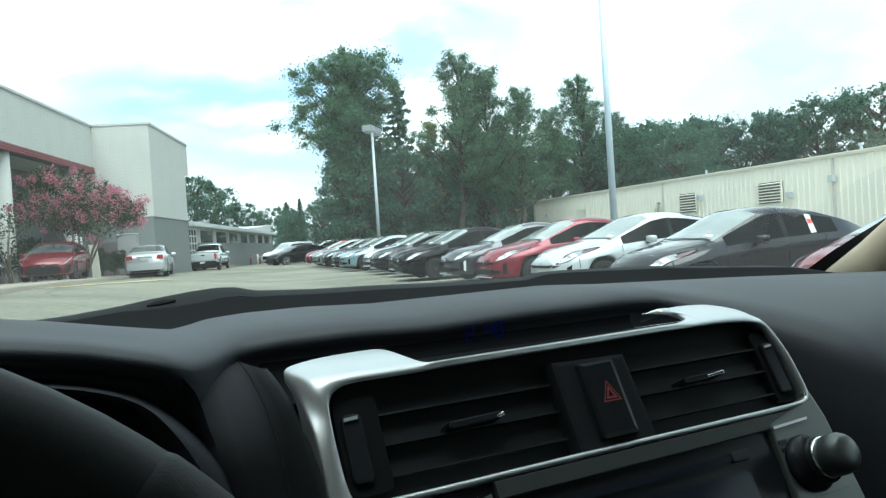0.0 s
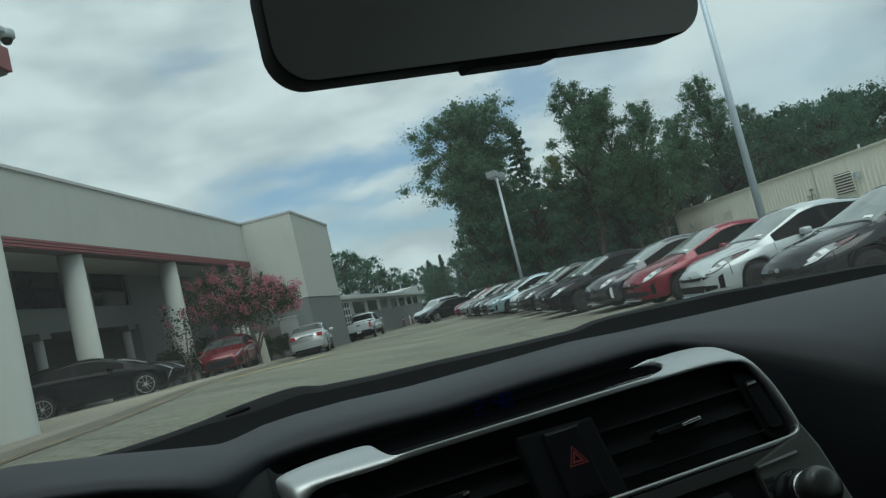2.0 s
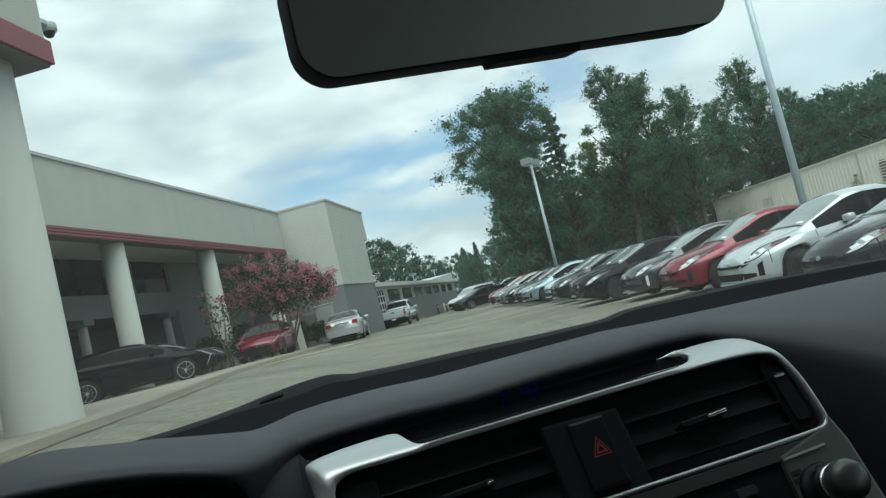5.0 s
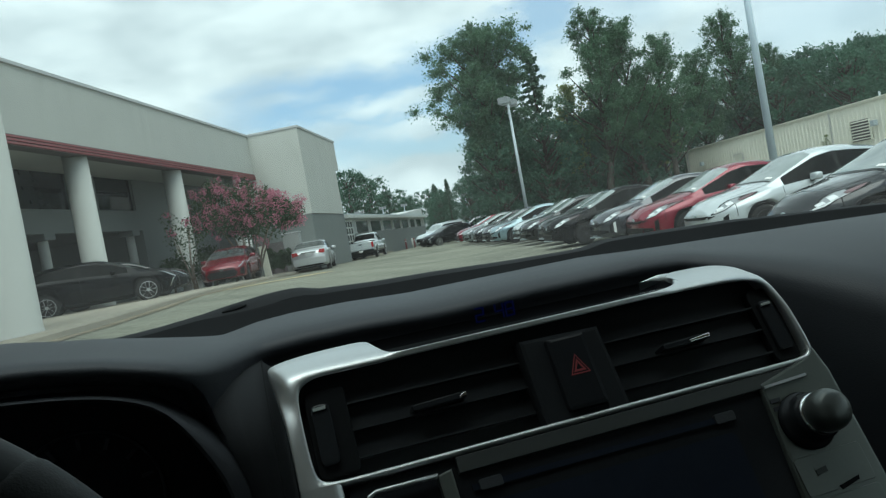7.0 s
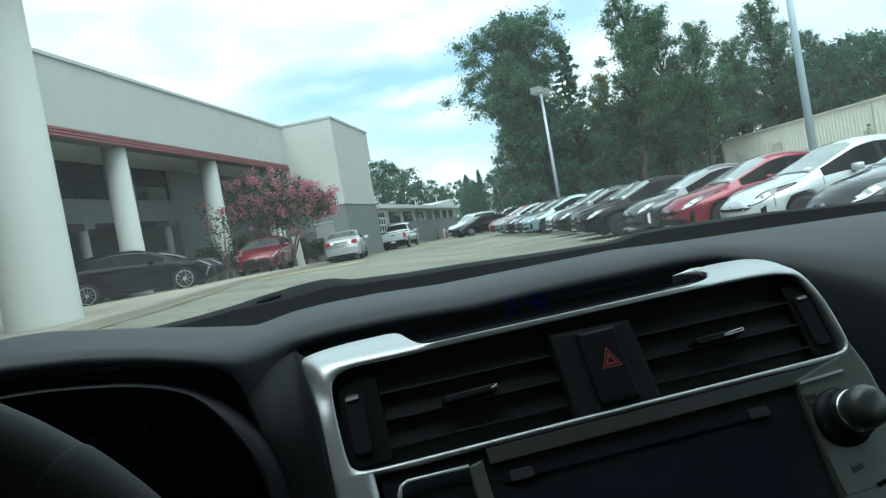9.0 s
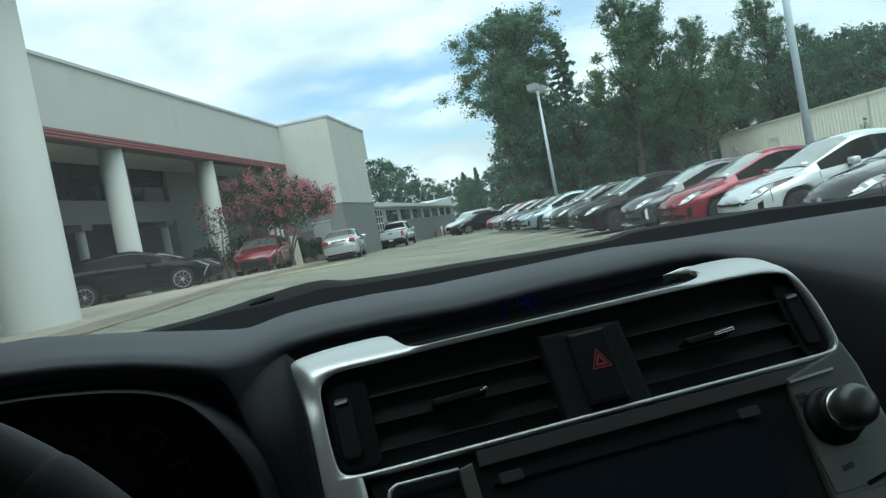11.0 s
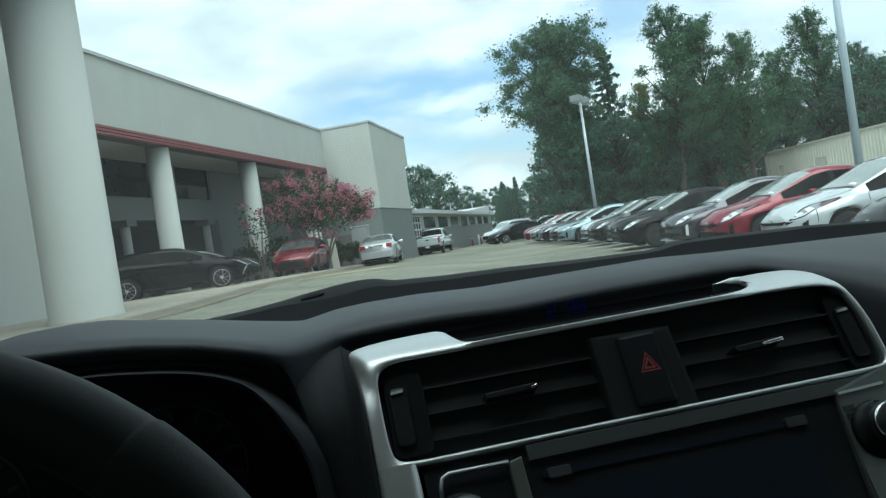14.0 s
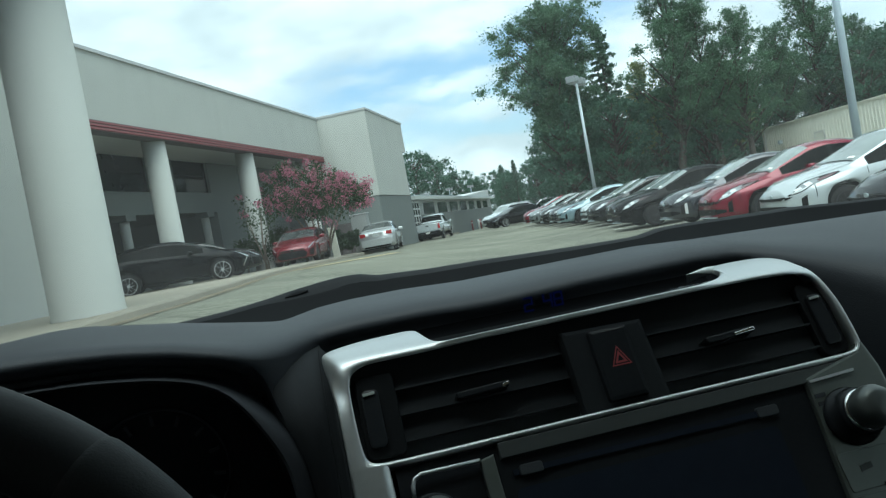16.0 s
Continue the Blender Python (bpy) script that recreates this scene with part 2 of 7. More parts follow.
def asphalt_mat():
    m = mat("lot_surface", (0.198, 0.200, 0.158), 0.93, 0, 0.26, 0.35, 22.0, 0.6, 0.012, spec=0.25)
    n, l = m.node_tree.nodes, m.node_tree.links
    b = n["Principled BSDF"]
    co = n.new("ShaderNodeTexCoord")
    st = n.new("ShaderNodeTexNoise")
    st.inputs["Scale"].default_value, st.inputs["Detail"].default_value, st.inputs["Distortion"].default_value = 0.09, 6.0, 1.2
    rp = n.new("ShaderNodeValToRGB")
    rp.color_ramp.elements[0].position, rp.color_ramp.elements[0].color = 0.36, (0.72, 0.72, 0.72, 1)
    rp.color_ramp.elements[1].position, rp.color_ramp.elements[1].color = 0.55, (1, 1, 1, 1)
    vo = n.new("ShaderNodeTexVoronoi")
    vo.feature = "DISTANCE_TO_EDGE"
    vo.inputs["Scale"].default_value = 0.11
    cr = n.new("ShaderNodeValToRGB")
    cr.color_ramp.elements[0].position, cr.color_ramp.elements[0].color = 0.0, (0.75, 0.75, 0.75, 1)
    cr.color_ramp.elements[1].position, cr.color_ramp.elements[1].color = 0.012, (1, 1, 1, 1)
    mul = n.new("ShaderNodeMix")
    mul.data_type, mul.blend_type = "RGBA", "MULTIPLY"
    mul.inputs["Factor"].default_value = 1.0
    mul2 = n.new("ShaderNodeMix")
    mul2.data_type, mul2.blend_type = "RGBA", "MULTIPLY"
    mul2.inputs["Factor"].default_value = 0.8
    src = b.inputs["Base Color"].links[0].from_socket
    l.new(co.outputs["Object"], st.inputs["Vector"])
    wr = n.new("ShaderNodeTexNoise")
    wr.inputs["Scale"].default_value, wr.inputs["Detail"].default_value = 0.35, 4.0
    wm = n.new("ShaderNodeMix")
    wm.data_type, wm.blend_type = "RGBA", "ADD"
    wm.inputs["Factor"].default_value = 4.0
    l.new(co.outputs["Object"], wr.inputs["Vector"])
    l.new(co.outputs["Object"], wm.inputs["A"])
    l.new(wr.outputs["Color"], wm.inputs["B"])
    l.new(wm.outputs["Result"], vo.inputs["Vector"])
    l.new(st.outputs["Fac"], rp.inputs["Fac"])
    l.new(vo.outputs["Distance"], cr.inputs["Fac"])
    l.new(src, mul.inputs["A"])
    l.new(rp.outputs["Color"], mul.inputs["B"])
    l.new(mul.outputs["Result"], mul2.inputs["A"])
    l.new(cr.outputs["Color"], mul2.inputs["B"])
    # coarse stone chips
    sp = n.new("ShaderNodeTexNoise")
    sp.inputs["Scale"].default_value, sp.inputs["Detail"].default_value, sp.inputs["Roughness"].default_value = 8.0, 6.0, 0.9
    sr = n.new("ShaderNodeValToRGB")
    sr.color_ramp.elements[0].position, sr.color_ramp.elements[0].color = 0.38, (0.60, 0.60, 0.59, 1)
    sr.color_ramp.elements[1].position, sr.color_ramp.elements[1].color = 0.60, (1.22, 1.22, 1.21, 1)
    mul3 = n.new("ShaderNodeMix")
    mul3.data_type, mul3.blend_type = "RGBA", "MULTIPLY"
    mul3.inputs["Factor"].default_value = 1.0
    l.new(co.outputs["Object"], sp.inputs["Vector"])
    l.new(sp.outputs["Fac"], sr.inputs["Fac"])
    l.new(mul2.outputs["Result"], mul3.inputs["A"])
    l.new(sr.outputs["Color"], mul3.inputs["B"])
    l.new(mul3.outputs["Result"], b.inputs["Base Color"])
    return m


def streak_mat(name, col, rough=0.85):
    """Painted stucco with faint rain streaks running down."""
    m = mat(name, col, rough, 0, 0.05, 0.8, 60.0, 0.3, 0.004, spec=0.3)
    n, l = m.node_tree.nodes, m.node_tree.links
    b = n["Principled BSDF"]
    co = n.new("ShaderNodeTexCoord")
    mp = n.new("ShaderNodeMapping")
    mp.inputs["Scale"].default_value = (1.6, 1.6, 0.12)
    st = n.new("ShaderNodeTexNoise")
    st.inputs["Scale"].default_value, st.inputs["Detail"].default_value = 2.0, 5.0
    rp = n.new("ShaderNodeValToRGB")
    rp.color_ramp.elements[0].position, rp.color_ramp.elements[0].color = 0.30, (0.84, 0.85, 0.83, 1)
    rp.color_ramp.elements[1].position, rp.color_ramp.elements[1].color = 0.52, (1, 1, 1, 1)
    mul = n.new("ShaderNodeMix")
    mul.data_type, mul.blend_type = "RGBA", "MULTIPLY"
    mul.inputs["Factor"].default_value = 0.4
    src = b.inputs["Base Color"].links[0].from_socket
    l.new(co.outputs["Object"], mp.inputs["Vector"])
    l.new(mp.outputs["Vector"], st.inputs["Vector"])
    l.new(st.outputs["Fac"], rp.inputs["Fac"])
    l.new(src, mul.inputs["A"])
    l.new(rp.outputs["Color"], mul.inputs["B"])
    l.new(mul.outputs["Result"], b.inputs["Base Color"])
    return m


def leaf_mat(name, col, vary=0.2, spread=0.22):
    """Thin leaves: half of the light goes through them."""
    m = mat(name, col, 0.6, 0, vary, 0.3, 2.0, 0.0, island=spread, spec=0.2)
    n, l = m.node_tree.nodes, m.node_tree.links
    b = n["Principled BSDF"]
    src = b.inputs["Base Color"].links[0].from_socket
    tr = n.new("ShaderNodeBsdfTranslucent")
    mx = n.new("ShaderNodeMixShader")
    mx.inputs[0].default_value = 0.42
    l.new(src, tr.inputs["Color"])
    l.new(b.outputs[0], mx.inputs[1])
    l.new(tr.outputs[0], mx.inputs[2])
    l.new(mx.outputs[0], n["Material Output"].inputs["Surface"])
    return m


M_ROAD = asphalt_mat()
M_PAVE = mat("pale_concrete", (0.275, 0.255, 0.205), 0.9, 0, 0.12, 0.7, 30, 0.3, 0.006, spec=0.3)
M_YELLOW = mat("worn_yellow_paint", (0.37, 0.305, 0.16), 0.85, 0, 0.3, 2.5, 30, 0.2, 0.003, tint=(0.30, 0.28, 0.21))
M_LITTER = mat("brown_kerb_dirt", (0.19, 0.165, 0.12), 0.95, 0, 0.35, 1.5, 25, 0.4, 0.01, spec=0.1)
M_WHITE_LINE = mat("worn_white_paint", (0.6, 0.6, 0.57), 0.8, 0, 0.25, 2.5, 30, 0.2, 0.003, tint=(0.3, 0.28, 0.24))
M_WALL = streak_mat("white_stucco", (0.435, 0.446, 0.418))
# grey of the tower's lower storey, darkened further for the portico's inner shade
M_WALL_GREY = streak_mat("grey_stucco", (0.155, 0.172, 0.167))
# stucco darkened in its colour for the deep bay's shade
M_BAY = streak_mat("bay_shade_stucco", (0.085, 0.092, 0.09))
# grey that carries the shade below the service building's eaves
M_EAVES_SHADE = streak_mat("eaves_shade_grey", (0.35, 0.365, 0.35))
M_RED_TRIM = mat("dull_red_trim", (0.20, 0.045, 0.052), 0.5, 0, 0.12, 2, 30, 0.1)
M_TRIM_DARK = mat("dark_trim", (0.10, 0.09, 0.09), 0.6, 0, 0.15, 3, 30, 0.1)
M_CAP = mat("metal_coping", (0.45, 0.46, 0.46), 0.45, 0.3, 0.08, 2, 40, 0.1)
M_WIN_DARK = mat("dark_window_glass", (0.008, 0.012, 0.014), 0.05, 0, 0.3, 0.5, 4, 0.0, spec=0.15)
M_FRAME_WHITE = mat("white_frame", (0.50, 0.52, 0.50), 0.5, 0, 0.08, 3, 30, 0.1)
M_SHED = mat("cream_sheet_metal", (0.77, 0.755, 0.65), 0.55, 0.0, 0.06, 0.8, 20, 0.1, 0.003)
M_SHED_TRIM = mat("cream_trim", (0.77, 0.76, 0.66), 0.5, 0, 0.06, 1, 20, 0.1)
M_LOUVRE = mat("louvre_metal", (0.55, 0.55, 0.52), 0.5, 0.2, 0.1, 3, 30, 0.1)
M_GALV = mat("grey_painted_steel", (0.43, 0.49, 0.52), 0.45, 0.1, 0.1, 1.5, 40, 0.1)
M_POLE = mat("pale_blue_grey_steel", (0.50, 0.60, 0.68), 0.4, 0.1, 0.12, 1.5, 40, 0.1)
M_CABINET = streak_mat("grey_cabinet_paint", (0.24, 0.25, 0.245))
M_LAMP_LENS = mat("lamp_housing", (0.21, 0.235, 0.24), 0.3, 0, 0.06, 4, 20, 0.05)
M_BARK = mat("bark", (0.06, 0.052, 0.044), 0.95, 0, 0.3, 4, 30, 0.9, 0.03)
M_BARK_PALE = mat("smooth_pale_bark", (0.15, 0.125, 0.10), 0.8, 0, 0.25, 4, 20, 0.3, 0.01)
M_LEAF = leaf_mat("oak_leaves", (0.083, 0.148, 0.088))
M_LEAF_DARK = leaf_mat("shaded_wood_leaves", (0.064, 0.125, 0.084))
M_LEAF_LIGHT = leaf_mat("young_leaves", (0.17, 0.21, 0.09))
M_PINE = leaf_mat("pine_needles", (0.070, 0.122, 0.084))
M_MYRTLE = leaf_mat("myrtle_leaves", (0.055, 0.08, 0.045))
M_BLOSSOM = leaf_mat("pink_blossom", (0.43, 0.165, 0.225))
M_SHRUB = leaf_mat("shrub_leaves", (0.035, 0.058, 0.028))
M_TYRE = mat("tyre_rubber", (0.010, 0.010, 0.010), 0.9, 0, 0.2, 8, 60, 0.2, 0.002)
M_RIM = mat("alloy_rim", (0.55, 0.56, 0.57), 0.3, 0.8, 0.05, 5, 30, 0.0)
M_RIM_DARK = mat("dark_rim", (0.035, 0.036, 0.04), 0.4, 0.4, 0.1, 5, 30, 0.0)
M_BLACK_TRIM = mat("black_plastic", (0.0065, 0.007, 0.0075), 0.5, 0, 0.2, 6, 80, 0.1, 0.001, spec=0.12)
M_CHROME = mat("chrome", (0.75, 0.76, 0.77), 0.12, 1.0, 0.03, 6, 40, 0.0)
M_CARGLASS = mat("tinted_car_glass", (0.003, 0.004, 0.004), 0.05, 0, 0.1, 1, 4, 0.0, spec=0.03)
# pale base colour paints the sky's reflection into the glass
M_WSHIELD = mat("sky_toned_windshield", (0.23, 0.265, 0.26), 0.05, 0, 0.3, 1.2, 4, 0.0, spec=0.8)
M_LAMP_CORE = mat("white_lamp_reflector", (0.80, 0.82, 0.83), 0.25, 0.2, 0.08, 20, 60, 0.0, coat=1.0)
M_MARKER = mat("dark_red_marker_lens", (0.085, 0.012, 0.016), 0.15, 0, 0.1, 10, 40, 0.0, coat=1.0)
# weaker painted sky reflection, patchy, for rear panes and the short hatchbacks
M_REARGLASS = mat("sky_toned_rear_glass", (0.05, 0.058, 0.058), 0.1, 0, 0.5, 3, 9, 0.0, spec=0.4)
M_HEADLIGHT = mat("headlight_lens", (0.30, 0.32, 0.33), 0.12, 0.3, 0.15, 12, 40, 0.0, coat=1.0)
M_TAIL = mat("red_tail_lens", (0.35, 0.02, 0.025), 0.12, 0, 0.1, 10, 40, 0.0, coat=1.0)
M_PLATE = mat("pale_plate", (0.6, 0.6, 0.58), 0.5, 0, 0.1, 8, 40, 0.0)
M_PAPER = mat("white_paper", (0.75, 0.74, 0.72), 0.8, 0, 0.05, 8, 40, 0.0)
M_PAPER_RED = mat("red_print", (0.6, 0.08, 0.07), 0.8, 0, 0.05, 8, 40, 0.0)


def paint(name, col, metal=0.25, rough=0.3, coat=1.0, spec=0.5):
    return mat(name, col, rough, metal, 0.04, 0.8, 300, 0.02, 0.0005, coat=coat, spec=spec)


P_WHITE = paint("white_car_paint", (0.50, 0.545, 0.56), 0.15, 0.22)
P_RED = paint("red_car_paint", (0.175, 0.006, 0.022), 0.25, 0.25, 0.55)
P_RED_DEEP = paint("deep_red_car_paint", (0.13, 0.005, 0.013), 0.25, 0.25, 0.5)
P_GREY = paint("grey_car_paint", (0.040, 0.044, 0.054), 0.5, 0.25)
P_BLACK = paint("black_car_paint", (0.0025, 0.003, 0.004), 0.0, 0.2, 0.16, 0.04)
P_DARK = paint("charcoal_car_paint", (0.010, 0.0115, 0.014), 0.1, 0.15, 0.8, 0.15)
P_TEAL = paint("pale_blue_car_paint", (0.20, 0.29, 0.325), 0.4)
P_SAGE = paint("grey_green_car_paint", (0.17, 0.20, 0.20), 0.4)
P_SILVER = paint("silver_car_paint", (0.46, 0.48, 0.49), 0.35)
P_HOST = paint("host_car_paint", (0.05, 0.05, 0.055), 0.3)


# ---------------------------------------------------------------- mesh helpers
def mesh_of(name, bm, material, smooth=False):
    me = bpy.data.meshes.new(name)
    bm.to_mesh(me)
    bm.free()
    me.materials.append(material)
    if smooth:
        me.shade_smooth()
    return me


def part(name, bm, material, parent=None, label="", smooth=False):
    ob = new(name, mesh_of(name, bm, material, smooth))
    if parent is not None:
        ob.parent = parent
    return tagged(ob, label)


def thing(name, label, category, group="", kind="", at=None):
    ob = new(name)
    if at is not None:
        ob.matrix_basis = at
    return tagged(ob, label, category, group, kind)


def box(x0, x1, y0, y1, z0, z1, bevel=0.0, bm=None):
    b = bmesh.new()
    bmesh.ops.create_cube(b, size=1)
    for v in b.verts:
        v.co = Vector((x0 + (v.co.x + .5) * (x1 - x0), y0 + (v.co.y + .5) * (y1 - y0), z0 + (v.co.z + .5) * (z1 - z0)))
    if bevel:
        bmesh.ops.bevel(b, geom=b.edges[:], offset=bevel, segments=2, affect="EDGES", profile=0.6)
    if bm is None:
        return b
    join(bm, b)
    return bm


def join(bm, other, m=None):
    """Adds the geometry of other, moved by m, to bm and frees it."""
    if m is not None:
        other.transform(m)
    me = bpy.data.meshes.new("t")
    other.to_mesh(me)
    other.free()
    bm.from_mesh(me)
    bpy.data.meshes.remove(me)
    return bm


def tube(points, radii, sides=10, closed=False, cap=True):
    """A round rod through the points."""
    b = bmesh.new()
    pts = [Vector(p) for p in points]
    n = len(pts)
    rings = []
    for i, p in enumerate(pts):
        if closed:
            d = pts[(i + 1) % n] - pts[i - 1]
        else:
            d = pts[min(i + 1, n - 1)] - pts[max(i - 1, 0)]
        d.normalize()
        up = Vector((0, 0, 1)) if abs(d.z) < 0.95 else Vector((1, 0, 0))
        u = d.cross(up).normalized()
        v = u.cross(d)
        r = radii[i] if hasattr(radii, "__len__") else radii
        rings.append([b.verts.new(p + (u * math.cos(a) + v * math.sin(a)) * r) for a in [2 * math.pi * k / sides for k in range(sides)]])
    for i in range(n if closed else n - 1):
        A, B = rings[i], rings[(i + 1) % n]
        for k in range(sides):
            b.faces.new((A[k], A[(k + 1) % sides], B[(k + 1) % sides], B[k]))
    if cap and not closed:
        b.faces.new(rings[0][::-1])
        b.faces.new(rings[-1])
    bmesh.ops.recalc_face_normals(b, faces=b.faces[:])
    return b


def lathe(profile, sides=24, axis="z"):
    """Turns (radius, height) pairs round an axis."""
    b = bmesh.new()
    rings = []
    for r, h in profile:
        ring = []
        for k in range(sides):
            a = 2 * math.pi * k / sides
            c = {"z": (r * math.cos(a), r * math.sin(a), h), "y": (r * math.cos(a), h, r * math.sin(a)), "x": (h, r * math.cos(a), r * math.sin(a))}[axis]
            ring.append(b.verts.new(c))
        rings.append(ring)
    for A, B in zip(rings, rings[1:]):
        for k in range(sides):
            b.faces.new((A[k], A[(k + 1) % sides], B[(k + 1) % sides], B[k]))
    b.faces.new(rings[0][::-1])
    b.faces.new(rings[-1])
    bmesh.ops.recalc_face_normals(b, faces=b.faces[:])
    return b


def sheet(rows, thick=0.0):
    """A grid of points as a surface, with thickness along its normals if asked."""
    b = bmesh.new()
    vs = [[b.verts.new(p) for p in r] for r in rows]
    for A, B in zip(vs, vs[1:]):
        for i in range(len(A) - 1):
            b.faces.new((A[i], A[i + 1], B[i + 1], B[i]))
    bmesh.ops.recalc_face_normals(b, faces=b.faces[:])
    if thick:
        bmesh.ops.solidify(b, geom=b.faces[:], thickness=thick)
    return b


def prism(outline, d0, d1, axis="y", bevel=0.0):
    """A closed outline of pairs pushed along an axis from d0 to d1."""
    b = bmesh.new()
    def P(a, c, d):
        return {"y": (a, d, c), "x": (d, a, c), "z": (a, c, d)}[axis]
    A = [b.verts.new(P(a, c, d0)) for a, c in outline]
    B = [b.verts.new(P(a, c, d1)) for a, c in outline]
    n = len(A)
    f0, f1 = b.faces.new(A), b.faces.new(B[::-1])
    for i in range(n):
        b.faces.new((A[i], B[i], B[(i + 1) % n], A[(i + 1) % n]))
    bmesh.ops.recalc_face_normals(b, faces=b.faces[:])
    if bevel:
        es = [e for f in (f0, f1) for e in f.edges]
        bmesh.ops.bevel(b, geom=es, offset=bevel, segments=2, affect="EDGES", profile=0.6)
    return b


def rounded(x0, x1, z0, z1, r, n=5):
    pts = []
    for cx, cz, a0 in ((x1 - r, z1 - r, 0), (x0 + r, z1 - r, 90), (x0 + r, z0 + r, 180), (x1 - r, z0 + r, 270)):
        for k in range(n + 1):
            a = radians(a0 + 90 * k / n)
            pts.append((cx + r * math.cos(a), cz + r * math.sin(a)))
    return pts


# ---------------------------------------------------------------- ground
# the main front runs along A; s is metres along it, q metres out from it
F0 = Vector((-5.39, 21.53, 0.0))
TURN = 19.7
A_DIR = Vector((math.sin(radians(TURN)), math.cos(radians(TURN)), 0))
N_DIR = Vector((A_DIR.y, -A_DIR.x, 0))


def site(s, q, z=0.0):
    return F0 + A_DIR * s + N_DIR * q + Vector((0, 0, z))


def site_pose(s, q, z=0.0, turn=0.0):
    """Local x runs out from the front, local y along it."""
    p = site(s, q, z)
    return pose(p.x, p.y, p.z, 0, 0, -TURN + turn)


def pad_top(s):
    return float(np.interp(s, [-40, -19, -16, -13, -10, 0.7, 8, 14, 28, 45, 60, 80], [0.5, 0.55, 0.62, 0.70, 0.74, 0.61, 0.50, 0.36, 0.19, -0.05, -0.25, -0.35]))


def kerb_q(s):
    return float(np.interp(s, [-40, -9.4, -3, 0.4, 7, 14, 60], [7.4, 6.9, 5.0, 4.2, 3.25, 2.5, 2.2]))


def smooth(t):
    t = min(max(t, 0.0), 1.0)
    return t * t * (3 - 2 * t)


def ground_z(x, y):
    d = Vector((x, y, 0)) - F0
    s, q = d.dot(A_DIR), d.dot(N_DIR)
    low = -0.17 - 0.13 * (1 - smooth((math.hypot(x - 3, y - 2) - 7.5) / 8.0))
    w = 1 - smooth((q - kerb_q(s)) / 8.0)
    w *= smooth((math.hypot(x - 0.2, (y + 0.8) * 0.8) - 3.0) / 3.5)
    if math.hypot(x, y) > 60:
        w *= smooth((110 - math.hypot(x, y)) / 30)
    return low + (pad_top(s) - 0.13 - low) * w


def axis_steps():
    near = list(np.arange(-14, 46, 1.0))
    return [-900, -400, -200, -120, -80, -50, -36, -26, -19] + near + [50, 58, 70, 90, 120, 170, 260, 450, 900]


bm = sheet([[(x, y, ground_z(x, y)) for x in axis_steps()] for y in [v + 8 for v in axis_steps()]])
tagged(part("ground", bm, M_ROAD, smooth=True), "pale weathered asphalt lot with faint cracks", "ground", kind="structure")

# raised pavement with kerb before the building
ss = [float(v) for v in np.arange(-40, 46, 1.5)]
rows = []
for s in ss:
    q = kerb_q(s)
    z = pad_top(s)
    rows.append([site(s, -16, z), site(s, 0.0, z), site(s, q - 0.16, z), site(s, q - 0.03, z - 0.005), site(s, q, z - 0.04), site(s, q + 0.02, z - 0.16)])
pave = part("pavement", sheet(rows), M_PAVE)
tagged(pave, "pale concrete pavement with a low worn kerb", "pavement", kind="structure")
# joints across the pavement
for s_ in (-7.0, -3.6, -0.4, 2.6, 5.6, 8.6, 11.6):
    q1 = kerb_q(s_) + 0.005
    jm = bmesh.new()
    for q0, q2 in ((-0.2, q1 * 0.5), (q1 * 0.5, q1)):
        zz = pad_top(s_) + 0.004
        jm.faces.new([jm.verts.new(site(s_ + d, q, zz)) for d, q in ((-0.012, q0), (0.012, q0), (0.012, q2), (-0.012, q2))])
    tagged(part("pavement_joint", jm, M_TRIM_DARK), "dark joint across the concrete pavement", "pavement", "pavement joints", "structure")
# dirt and leaf litter caught along the kerb
rng = np.random.default_rng(5)
rows = []
for s_ in np.arange(-14, 30, 0.4):
    q = kerb_q(float(s_)) + 0.01
    wide = 0.10 + 0.05 * rng.random() + 0.12 * math.sin(s_ * 0.33) ** 2
    r = []
    for dq in (0.0, wide * 0.5, wide):
        p = site(float(s_), q + dq)
        r.append(Vector((p.x, p.y, ground_z(p.x, p.y) + 0.022 - 0.016 * dq / wide)))
    rows.append(r)
tagged(part("kerb_dirt", sheet(rows), M_LITTER), "brown dirt and litter along the kerb", "dirt", kind="structure")
# worn yellow line
rows = []
for s in np.arange(1.6, 9.8, 0.5):
    q = float(np.interp(s, [1.6, 3.4, 6.0, 10.8], [4.25, 4.45, 4.85, 5.35]))
    r = []
    for dq in (0, 0.42):
        p = site(float(s), q + dq)
        r.append(Vector((p.x, p.y, ground_z(p.x, p.y) + 0.014)))
    rows.append(r)
tagged(part("yellow_line", sheet(rows), M_YELLOW), "worn yellow line painted beside the kerb", "road marking", kind="structure")


# ---------------------------------------------------------------- main building
bld = thing("dealership_building", "pale stucco showroom building with a deep portico and red band", "building", at=site_pose(0, 0))
BAND = 5.25
TOP = 7.60
S_END = 19.2
# upper wall block over the portico (local x out, y along)
bm = box(-14, 0, -40, S_END, BAND + 0.30, TOP - 0.10)
part("upper_wall", bm, M_WALL, bld)
bm = box(-14.0, 0.06, -40, S_END + 0.0, TOP - 0.10, TOP)
part("coping", bm, M_CAP, bld, "grey metal coping")
# red band of three ribs with dark grooves
for i in range(3):
    z0 = BAND + 0.02 + i * 0.095
    part("band_rib", box(0.002, 0.075 - 0.012 * i, -40, S_END - 0.02, z0, z0 + 0.065, 0.012), M_RED_TRIM, bld, "dull red moulded rib")
part("band_groove", box(-0.4, 0.025, -40, S_END - 0.01, BAND, BAND + 0.30), M_TRIM_DARK, bld, "dark band behind the ribs")
